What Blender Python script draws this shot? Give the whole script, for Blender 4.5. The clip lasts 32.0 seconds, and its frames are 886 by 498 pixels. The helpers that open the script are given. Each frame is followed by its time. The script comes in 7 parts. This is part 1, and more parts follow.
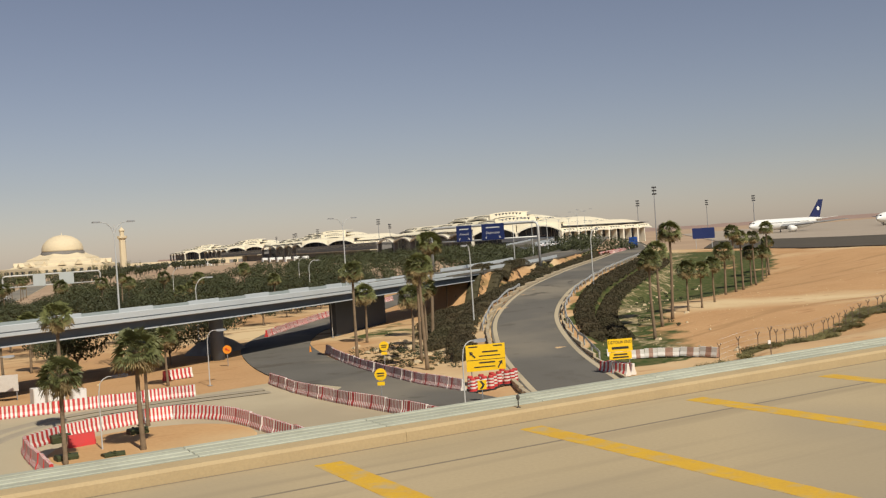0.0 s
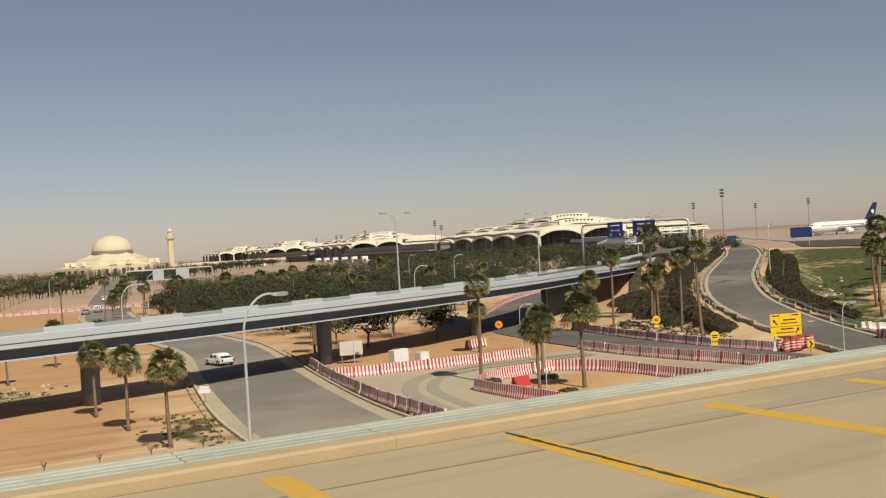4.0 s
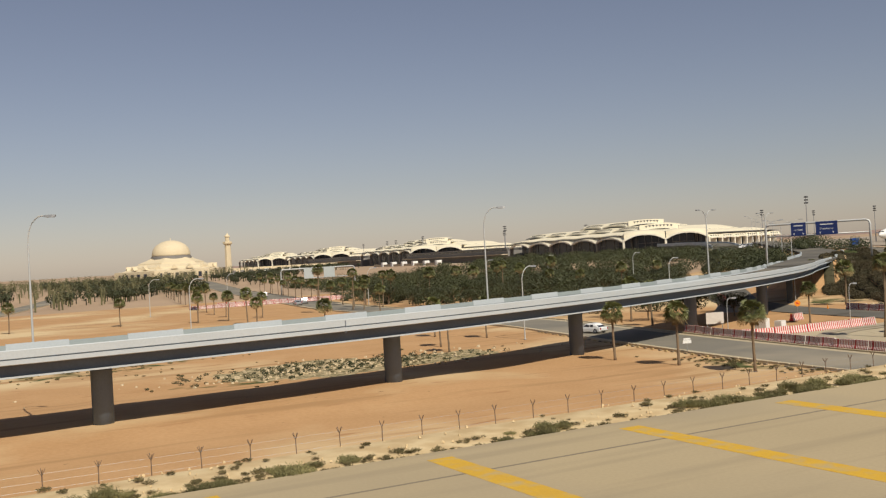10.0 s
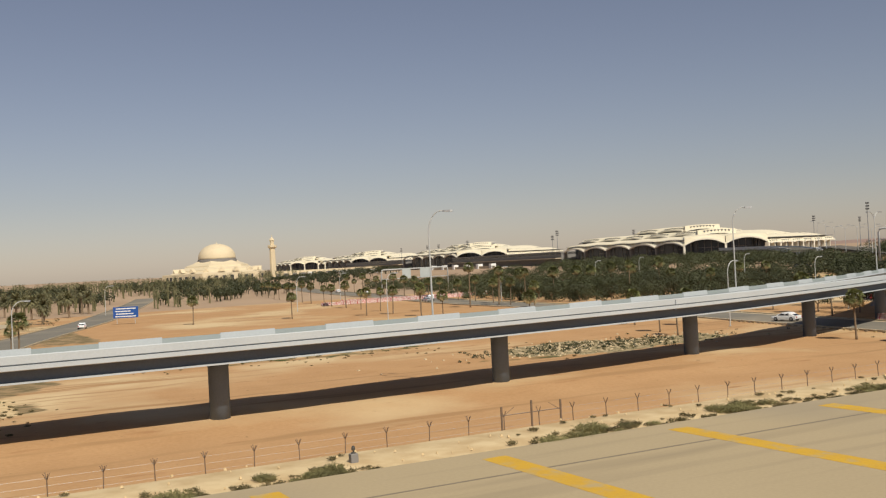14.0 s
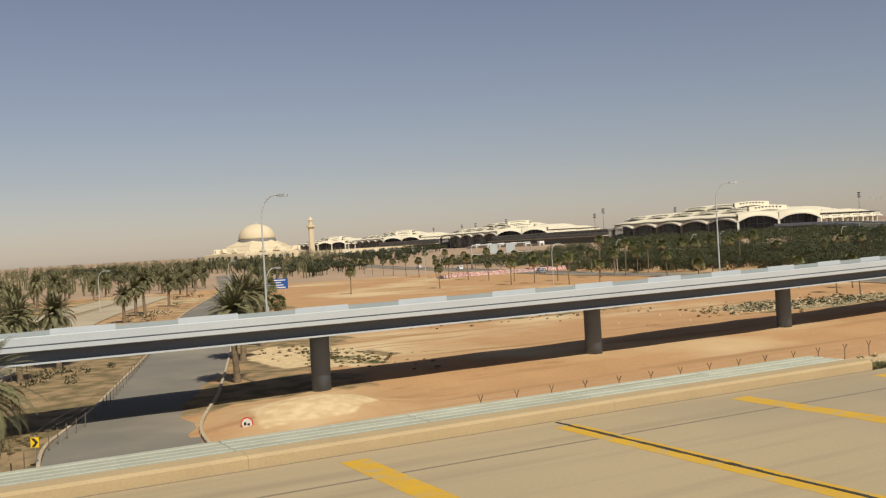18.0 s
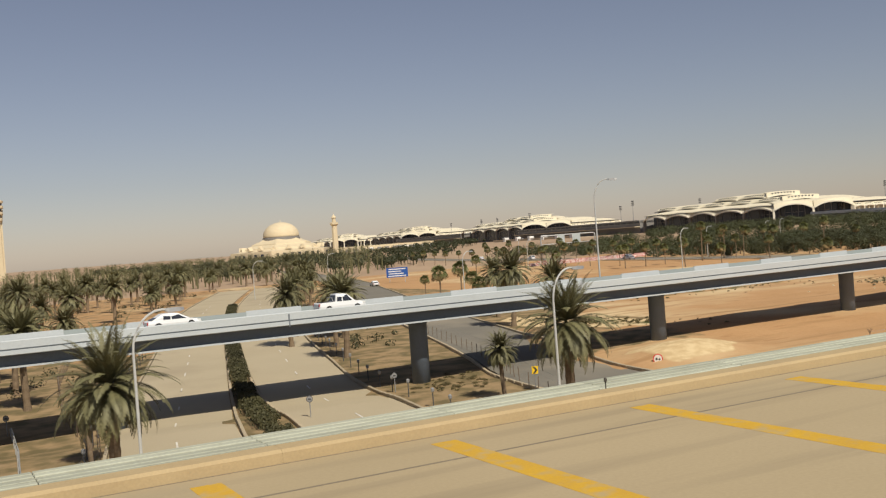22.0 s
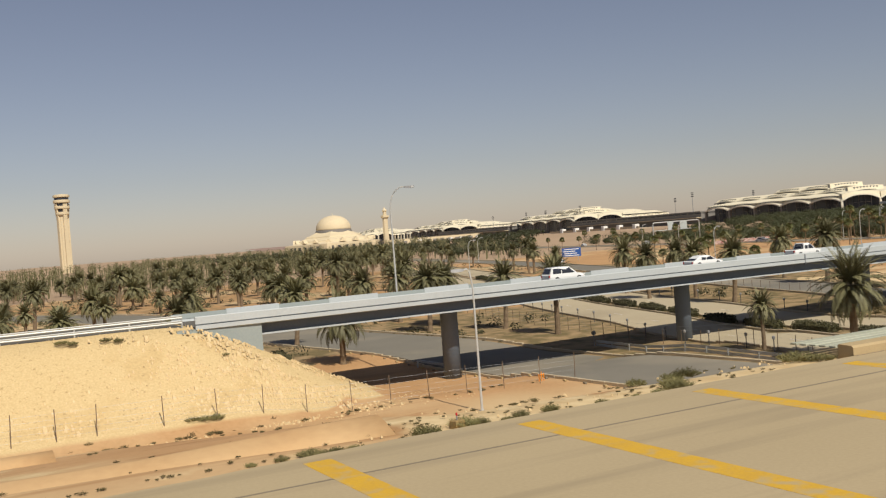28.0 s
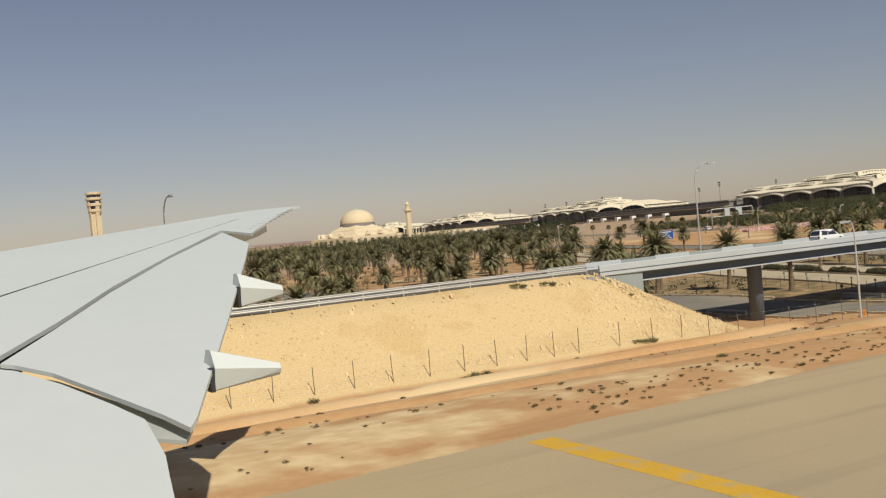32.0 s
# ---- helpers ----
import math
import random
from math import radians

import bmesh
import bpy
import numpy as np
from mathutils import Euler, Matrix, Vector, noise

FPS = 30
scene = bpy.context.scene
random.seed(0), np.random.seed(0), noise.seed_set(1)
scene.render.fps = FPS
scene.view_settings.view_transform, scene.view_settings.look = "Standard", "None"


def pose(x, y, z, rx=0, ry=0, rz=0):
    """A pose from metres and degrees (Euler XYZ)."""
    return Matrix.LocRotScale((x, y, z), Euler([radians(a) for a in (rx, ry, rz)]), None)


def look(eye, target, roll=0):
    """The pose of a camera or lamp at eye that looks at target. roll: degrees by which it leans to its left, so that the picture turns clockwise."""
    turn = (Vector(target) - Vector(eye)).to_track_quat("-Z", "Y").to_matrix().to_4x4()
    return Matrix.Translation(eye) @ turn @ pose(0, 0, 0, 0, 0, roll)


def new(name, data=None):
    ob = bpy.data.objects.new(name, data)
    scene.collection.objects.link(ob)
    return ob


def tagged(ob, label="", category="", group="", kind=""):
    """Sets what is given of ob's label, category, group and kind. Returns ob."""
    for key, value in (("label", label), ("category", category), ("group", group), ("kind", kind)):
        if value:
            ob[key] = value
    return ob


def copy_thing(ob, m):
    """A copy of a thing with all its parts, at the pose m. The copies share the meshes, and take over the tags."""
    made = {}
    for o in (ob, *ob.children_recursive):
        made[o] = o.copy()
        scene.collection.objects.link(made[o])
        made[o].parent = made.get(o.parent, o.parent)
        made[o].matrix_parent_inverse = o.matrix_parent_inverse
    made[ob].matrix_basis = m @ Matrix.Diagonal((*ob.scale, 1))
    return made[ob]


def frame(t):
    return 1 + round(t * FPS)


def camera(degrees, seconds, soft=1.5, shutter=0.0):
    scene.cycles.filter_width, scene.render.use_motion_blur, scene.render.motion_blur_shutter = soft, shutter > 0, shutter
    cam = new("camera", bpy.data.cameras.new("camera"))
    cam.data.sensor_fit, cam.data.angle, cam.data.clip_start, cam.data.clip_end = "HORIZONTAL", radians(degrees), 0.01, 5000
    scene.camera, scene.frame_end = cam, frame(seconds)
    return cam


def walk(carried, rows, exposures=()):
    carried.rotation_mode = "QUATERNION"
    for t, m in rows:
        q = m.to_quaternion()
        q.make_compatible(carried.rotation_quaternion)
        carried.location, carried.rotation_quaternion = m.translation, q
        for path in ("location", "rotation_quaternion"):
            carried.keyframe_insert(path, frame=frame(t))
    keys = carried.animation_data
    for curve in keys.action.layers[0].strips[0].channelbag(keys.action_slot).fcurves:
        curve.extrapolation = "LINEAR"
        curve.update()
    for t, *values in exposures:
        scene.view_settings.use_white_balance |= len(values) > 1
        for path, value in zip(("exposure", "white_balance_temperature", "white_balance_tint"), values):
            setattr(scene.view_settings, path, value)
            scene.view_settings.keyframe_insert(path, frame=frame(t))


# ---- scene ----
cam = camera(48.0, 32.0, soft=1.25)
PATH = [
    (0, (55.522, 0.0, 6.0), (56.497, 1.746, 5.987), -3.68),
    (0.5, (51.330, 0.0, 6.0), (52.303, 1.747, 5.989), -3.78),
    (1, (47.071, 0.0, 6.0), (48.041, 1.749, 5.990), -3.74),
    (1.5, (42.705, 0.0, 6.0), (43.674, 1.749, 5.994), -3.64),
    (2, (38.367, 0.0, 6.0), (39.330, 1.753, 5.992), -3.52),
    (2.5, (33.935, 0.0, 6.0), (34.893, 1.756, 5.995), -3.44),
    (3, (29.406, 0.0, 6.0), (30.367, 1.754, 5.996), -3.30),
    (3.5, (24.829, 0.0, 6.0), (25.786, 1.756, 5.995), -3.41),
    (5.5, (6.353, 0.0, 6.0), (7.306, 1.758, 6.000), -3.45),
    (6, (1.764, 0.0, 6.0), (2.718, 1.758, 6.002), -3.37),
    (6.5, (-2.784, 0.0, 6.0), (-1.829, 1.757, 6.004), -3.34),
    (7, (-7.317, 0.0, 6.0), (-6.365, 1.759, 6.005), -3.47),
    (7.5, (-11.829, 0.0, 6.0), (-10.878, 1.759, 6.008), -3.50),
    (8, (-16.381, 0.0, 6.0), (-15.429, 1.759, 6.009), -3.44),
    (8.5, (-21.018, 0.0, 6.0), (-20.069, 1.760, 6.011), -3.29),
    (9, (-25.528, 0.0, 6.0), (-24.580, 1.761, 6.016), -3.22),
    (9.5, (-30.054, 0.0, 6.0), (-29.105, 1.760, 6.013), -3.20),
    (10, (-34.612, 0.0, 6.0), (-33.663, 1.760, 6.013), -3.22),
    (10.5, (-39.142, 0.0, 6.0), (-38.197, 1.762, 6.013), -3.31),
    (11, (-43.762, 0.0, 6.0), (-42.818, 1.763, 6.018), -3.12),
    (11.5, (-48.411, 0.0, 6.0), (-47.468, 1.764, 6.023), -2.98),
    (12, (-53.047, 0.0, 6.0), (-52.107, 1.765, 6.024), -3.00),
    (12.5, (-57.690, 0.0, 6.0), (-56.753, 1.767, 6.025), -3.00),
    (13, (-62.345, 0.0, 6.0), (-61.407, 1.766, 6.025), -3.03),
    (13.5, (-67.044, 0.0, 6.0), (-66.109, 1.768, 6.025), -2.99),
    (15.5, (-85.953, 0.0, 6.0), (-85.023, 1.771, 6.027), -2.94),
    (16, (-90.664, 0.0, 6.0), (-89.735, 1.771, 6.021), -3.04),
    (16.5, (-95.456, 0.0, 6.0), (-94.534, 1.775, 6.001), -3.20),
    (17, (-100.280, 0.0, 6.0), (-99.358, 1.775, 5.990), -3.27),
    (17.5, (-105.091, 0.0, 6.0), (-104.168, 1.774, 5.987), -3.31),
    (18, (-109.890, 0.0, 6.0), (-108.968, 1.775, 5.987), -3.30),
    (18.5, (-114.691, 0.0, 6.0), (-113.766, 1.773, 5.992), -3.23),
    (19, (-119.628, 0.0, 6.0), (-118.701, 1.772, 5.992), -3.29),
    (19.5, (-124.609, 0.0, 6.0), (-123.681, 1.771, 5.994), -3.45),
    (20, (-129.486, 0.0, 6.0), (-128.553, 1.769, 5.995), -3.60),
    (20.5, (-134.326, 0.0, 6.0), (-133.390, 1.767, 5.993), -3.74),
    (21, (-139.195, 0.0, 6.0), (-138.255, 1.766, 5.994), -3.64),
    (21.5, (-144.121, 0.0, 6.0), (-143.180, 1.765, 5.991), -3.73),
    (22, (-148.947, 0.0, 6.0), (-148.008, 1.766, 5.980), -4.27),
    (22.5, (-154.004, 0.0, 6.0), (-153.060, 1.763, 5.980), -4.27),
    (23, (-159.007, 0.0, 6.0), (-158.061, 1.762, 5.983), -4.20),
    (23.5, (-163.989, 0.0, 6.0), (-163.043, 1.762, 5.985), -4.13),
    (24, (-168.968, 0.0, 6.0), (-168.020, 1.761, 5.991), -4.24),
    (24.5, (-174.032, 0.0, 6.0), (-173.089, 1.763, 5.985), -4.15),
    (25, (-179.132, 0.0, 6.0), (-178.193, 1.766, 5.983), -4.22),
    (25.5, (-184.284, 0.0, 6.0), (-183.342, 1.764, 5.988), -4.24),
    (27.5, (-205.155, 0.0, 6.0), (-204.226, 1.771, 5.975), -4.57),
    (28, (-210.345, 0.0, 6.0), (-209.407, 1.766, 5.972), -4.42),
    (28.5, (-215.673, 0.0, 6.0), (-214.728, 1.763, 5.971), -4.50),
    (29, (-220.937, 0.0, 6.0), (-219.987, 1.760, 5.968), -4.60),
    (29.5, (-226.364, 0.0, 6.0), (-225.410, 1.757, 5.967), -4.79),
    (30, (-231.658, 0.0, 6.0), (-230.700, 1.756, 5.964), -4.84),
    (30.5, (-237.160, 0.0, 6.0), (-236.205, 1.756, 5.961), -4.98),
    (31, (-242.533, 0.0, 6.0), (-241.580, 1.758, 5.962), -5.05),
    (31.5, (-247.987, 0.0, 6.0), (-247.036, 1.759, 5.962), -5.08),
    (32, (-253.357, 0.0, 6.0), (-252.401, 1.756, 5.961), -5.15),
]
walk(cam, [(t, look(eye, target, roll)) for t, eye, target, roll in PATH], exposures=[(0.0, 0.0), (30.0, 0.0), (32.0, -0.09)])

# ---- light ----
SUN_ELEV, SUN_AZ = 48.0, 181.0          # degrees; azimuth clockwise from +y
world = bpy.data.worlds.new("sky")
scene.world = world
world.use_nodes = True
wn = world.node_tree.nodes
sky = wn.new("ShaderNodeTexSky")
sky.sky_type, sky.sun_disc = "NISHITA", False
sky.sun_elevation, sky.sun_rotation = radians(SUN_ELEV), radians(SUN_AZ)
sky.altitude, sky.air_density, sky.dust_density, sky.ozone_density = 0, 1.0, 0.35, 1.0
hue = wn.new("ShaderNodeHueSaturation")
hue.inputs["Saturation"].default_value = 0.81
tint = wn.new("ShaderNodeMix")
tint.data_type, tint.blend_type = "RGBA", "MULTIPLY"
tint.inputs["Factor"].default_value = 1.0
tint.inputs["B"].default_value = (1.094, 0.988, 1.022, 1)
world.node_tree.links.new(sky.outputs[0], hue.inputs["Color"])
world.node_tree.links.new(hue.outputs[0], tint.inputs["A"])
world.node_tree.links.new(tint.outputs["Result"], wn["Background"].inputs[0])
wn["Background"].inputs[1].default_value = 0.059
sun = new("sun", bpy.data.lights.new("sun", "SUN"))
sun.data.energy, sun.data.angle, sun.data.color = 4.6, radians(0.53), (1.0, 0.935, 0.80)
az, el = radians(SUN_AZ), radians(SUN_ELEV)
sun.matrix_world = look((300 * math.sin(az), 300 * math.cos(az), 300 * math.tan(el)), (0, 0, 0))


# ---- materials ----
def mat(name, c1, c2=None, rough=0.8, scale=1.0, fine=12.0, bump=0.15, metal=0.0, spec=0.4, vary=0.0, blotch=0.5):
    """Two-scale procedural surface: colour blotches at scale, grain at fine (both per metre)."""
    m = bpy.data.materials.new(name)
    m.use_nodes = True
    nt = m.node_tree
    n, ln = nt.nodes, nt.links.new
    b = n["Principled BSDF"]
    c2 = c2 or tuple(v * 0.8 for v in c1)
    geo = n.new("ShaderNodeNewGeometry")
    big, small = n.new("ShaderNodeTexNoise"), n.new("ShaderNodeTexNoise")
    big.inputs["Scale"].default_value, big.inputs["Detail"].default_value = scale, 4
    small.inputs["Scale"].default_value, small.inputs["Detail"].default_value = fine, 3
    ln(geo.outputs["Position"], big.inputs["Vector"])
    ln(geo.outputs["Position"], small.inputs["Vector"])
    add = n.new("ShaderNodeMath")
    add.operation = "MULTIPLY_ADD"
    ln(small.outputs["Fac"], add.inputs[0])
    add.inputs[1].default_value = 1 - blotch
    ramp = n.new("ShaderNodeMapRange")
    ramp.inputs["From Min"].default_value, ramp.inputs["From Max"].default_value = 0.32, 0.68
    mul = n.new("ShaderNodeMath")
    mul.operation = "MULTIPLY"
    ln(big.outputs["Fac"], mul.inputs[0])
    mul.inputs[1].default_value = blotch
    ln(mul.outputs[0], add.inputs[2])
    ln(add.outputs[0], ramp.inputs["Value"])
    mix = n.new("ShaderNodeMix")
    mix.data_type = "RGBA"
    ln(ramp.outputs[0], mix.inputs["Factor"])
    mix.inputs["A"].default_value, mix.inputs["B"].default_value = (*c1, 1), (*c2, 1)
    out = mix.outputs["Result"]
    if vary:
        info, hsv = n.new("ShaderNodeObjectInfo"), n.new("ShaderNodeHueSaturation")
        mr = n.new("ShaderNodeMapRange")
        ln(info.outputs["Random"], mr.inputs["Value"])
        mr.inputs["To Min"].default_value, mr.inputs["To Max"].default_value = 1 - vary, 1 + vary
        ln(mr.outputs[0], hsv.inputs["Value"])
        ln(out, hsv.inputs["Color"])
        out = hsv.outputs[0]
    ln(out, b.inputs["Base Color"])
    b.inputs["Roughness"].default_value, b.inputs["Metallic"].default_value = rough, metal
    b.inputs["Specular IOR Level"].default_value = spec
    if bump:
        bp = n.new("ShaderNodeBump")
        bp.inputs["Strength"].default_value, bp.inputs["Distance"].default_value = bump, 0.05
        ln(add.outputs[0], bp.inputs["Height"])
        ln(bp.outputs[0], b.inputs["Normal"])
    return m


def mix_in(m, where, colour, scale=0.05, low=0.5, high=0.62, detail=5, seed=0.0):
    """Lays a second colour over material m in natural patches."""
    nt = m.node_tree
    n, ln = nt.nodes, nt.links.new
    b = n["Principled BSDF"]
    src = b.inputs["Base Color"].links[0].from_socket
    geo, tex, mr, mix = n.new("ShaderNodeNewGeometry"), n.new("ShaderNodeTexNoise"), n.new("ShaderNodeMapRange"), n.new("ShaderNodeMix")
    mp = n.new("ShaderNodeMapping")
    mp.inputs["Location"].default_value = (seed, seed * 0.7, 0)
    mp.inputs["Scale"].default_value = where
    ln(geo.outputs["Position"], mp.inputs["Vector"])
    ln(mp.outputs[0], tex.inputs["Vector"])
    tex.inputs["Scale"].default_value, tex.inputs["Detail"].default_value = scale, detail
    mr.inputs["From Min"].default_value, mr.inputs["From Max"].default_value = low, high
    ln(tex.outputs["Fac"], mr.inputs["Value"])
    mix.data_type = "RGBA"
    ln(mr.outputs[0], mix.inputs["Factor"])
    ln(src, mix.inputs["A"])
    mix.inputs["B"].default_value = (*colour, 1)
    ln(mix.outputs["Result"], b.inputs["Base Color"])
    return m


SAND = mat("sand", (0.53, 0.325, 0.155), (0.44, 0.255, 0.118), 0.95, 0.15, 3.0, 0.3, spec=0.1)
mix_in(SAND, (1, 1, 1), (0.60, 0.45, 0.26), 0.03, 0.5, 0.66)
mix_in(SAND, (0.35, 1, 1), (0.40, 0.22, 0.105), 0.5, 0.62, 0.72, 6, 40.0)
PALE = mat("pale_gravel", (0.68, 0.53, 0.31), (0.56, 0.41, 0.225), 0.95, 0.6, 5.0, 0.8, spec=0.1)
PALEROCK = mat("pale_rock", (0.62, 0.50, 0.32), (0.40, 0.31, 0.20), 0.95, 1.5, 6.0, 0.8, spec=0.1)
CONC = mat("taxiway_concrete", (0.43, 0.340, 0.208), (0.378, 0.298, 0.18), 0.85, 0.12, 9.0, 0.1, spec=0.2)
mix_in(CONC, (0.08, 1.2, 1), (0.30, 0.238, 0.15), 0.6, 0.52, 0.78, 5, 9.0)
mix_in(CONC, (1, 1, 1), (0.30, 0.25, 0.175), 0.045, 0.52, 0.7, 3, 51.0)
KERB = mat("kerb_concrete", (0.45, 0.34, 0.19), (0.38, 0.285, 0.16), 0.9, 0.7, 14.0, 0.3, spec=0.2)
YELLOW = mat("yellow_marking", (0.62, 0.37, 0.03), (0.52, 0.31, 0.05), 0.75, 0.8, 10.0, 0.1, spec=0.2)
mix_in(YELLOW, (1, 1, 1), (0.44, 0.33, 0.16), 1.6, 0.50, 0.70, 8, 3.0)
JOINT = mat("joint_dark", (0.24, 0.195, 0.13), (0.19, 0.15, 0.10), 0.9, 1.0, 10.0, 0.1)
TAR = mat("tar_seal", (0.035, 0.03, 0.022), (0.06, 0.05, 0.03), 0.8, 3.0, 12.0, 0.2)
SLAT = mat("weathered_slat", (0.455, 0.465, 0.365), (0.35, 0.35, 0.27), 0.8, 1.0, 12.0, 0.2, vary=0.12)
ASPHALT = mat("asphalt", (0.145, 0.134, 0.116), (0.112, 0.104, 0.09), 0.95, 0.15, 15.0, 0.15, spec=0.12)
mix_in(ASPHALT, (1, 1, 1), (0.215, 0.188, 0.145), 0.05, 0.5, 0.7, 4, 5.0)
mix_in(ASPHALT, (1, 1, 1), (0.10, 0.088, 0.072), 0.25, 0.58, 0.7, 5, 21.0)
DUSTY = mat("dusty_road", (0.46, 0.385, 0.262), (0.40, 0.332, 0.224), 0.9, 0.12, 8.0, 0.15, spec=0.2)
mix_in(DUSTY, (1, 1, 1), (0.36, 0.295, 0.20), 0.06, 0.54, 0.70, 4, 15.0)
ROADDUST = mat("dusty_asphalt", (0.215, 0.195, 0.16), (0.175, 0.16, 0.132), 0.95, 0.15, 12.0, 0.15, spec=0.12)
mix_in(ROADDUST, (1, 1, 1), (0.29, 0.25, 0.19), 0.06, 0.5, 0.7, 4, 8.0)
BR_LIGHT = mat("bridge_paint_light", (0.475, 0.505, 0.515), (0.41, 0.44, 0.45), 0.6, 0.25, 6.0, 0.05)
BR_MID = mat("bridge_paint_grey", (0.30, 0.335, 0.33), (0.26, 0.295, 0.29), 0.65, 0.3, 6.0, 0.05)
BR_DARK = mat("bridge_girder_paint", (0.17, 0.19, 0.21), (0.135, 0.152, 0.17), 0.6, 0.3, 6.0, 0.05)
COLUMN = mat("column_paint", (0.145, 0.175, 0.22), (0.12, 0.145, 0.18), 0.65, 0.6, 8.0, 0.08)


def layer(m, attribute, c1, c2, scale, ragged=0.9, shift=0.0, edge_scale=0.35):
    """Lays another kind of ground over m where the mesh carries that layer, with a ragged natural edge."""
    nt = m.node_tree
    n, ln = nt.nodes, nt.links.new
    b = n["Principled BSDF"]
    src = b.inputs["Base Color"].links[0].from_socket
    geo, at = n.new("ShaderNodeNewGeometry"), n.new("ShaderNodeAttribute")
    at.attribute_name = attribute
    edge, grain, mr, mix, two, sum_ = (n.new("ShaderNodeTexNoise"), n.new("ShaderNodeTexNoise"), n.new("ShaderNodeMapRange"), n.new("ShaderNodeMix"), n.new("ShaderNodeMix"), n.new("ShaderNodeMath"))
    for tex, sc, det in ((edge, edge_scale, 6), (grain, scale, 5)):
        tex.inputs["Scale"].default_value, tex.inputs["Detail"].default_value = sc, det
        ln(geo.outputs["Position"], tex.inputs["Vector"])
    sum_.operation = "MULTIPLY_ADD"
    ln(edge.outputs["Fac"], sum_.inputs[0])
    sum_.inputs[1].default_value = ragged
    ln(at.outputs["Fac"], sum_.inputs[2])
    mr.inputs["From Min"].default_value, mr.inputs["From Max"].default_value = 0.42 + ragged * 0.5 + shift, 0.60 + ragged * 0.5 + shift
    ln(sum_.outputs[0], mr.inputs["Value"])
    two.data_type = mix.data_type = "RGBA"
    gr = n.new("ShaderNodeMapRange")
    gr.inputs["From Min"].default_value, gr.inputs["From Max"].default_value = 0.38, 0.62
    ln(grain.outputs["Fac"], gr.inputs["Value"])
    ln(gr.outputs[0], two.inputs["Factor"])
    two.inputs["A"].default_value, two.inputs["B"].default_value = (*c1, 1), (*c2, 1)
    ln(mr.outputs[0], mix.inputs["Factor"])
    ln(src, mix.inputs["A"])
    ln(two.outputs["Result"], mix.inputs["B"])
    ln(mix.outputs["Result"], b.inputs["Base Color"])


GROUND = mat("desert_ground", (0.50, 0.302, 0.15), (0.415, 0.24, 0.113), 0.95, 0.15, 3.0, 0.5, spec=0.1)
mix_in(GROUND, (1, 1, 1), (0.60, 0.45, 0.26), 0.03, 0.5, 0.66)
mix_in(GROUND, (0.35, 1, 1), (0.38, 0.21, 0.10), 0.5, 0.62, 0.72, 6, 40.0)
mix_in(GROUND, (0.10, 1, 1), (0.38, 0.225, 0.108), 0.35, 0.57, 0.66, 7, 70.0)
mix_in(GROUND, (1, 1, 1), (0.27, 0.165, 0.085), 0.9, 0.70, 0.76, 7, 33.0)
layer(GROUND, "far_plain", (0.42, 0.30, 0.20), (0.36, 0.255, 0.17), 0.01, 0.3)
layer(GROUND, "verge", (0.33, 0.23, 0.125), (0.16, 0.125, 0.062), 0.45)
layer(GROUND, "pale", (0.66, 0.51, 0.295), (0.54, 0.39, 0.21), 0.9)
layer(GROUND, "gravel_bank", (0.60, 0.455, 0.245), (0.53, 0.39, 0.20), 7.0, 0.3)
layer(GROUND, "gravel_bank", (0.565, 0.415, 0.21), (0.50, 0.36, 0.18), 5.0, 3.0, 0.72, 0.22)
layer(GROUND, "gravel_bank", (0.40, 0.285, 0.14), (0.47, 0.34, 0.17), 4.0, 3.0, 0.92, 3.2)
layer(GROUND, "grass", (0.042, 0.066, 0.017), (0.105, 0.10, 0.04), 1.1)
layer(GROUND, "rock", (0.46, 0.36, 0.215), (0.14, 0.12, 0.055), 1.6, 1.2, 0.0, 0.7)


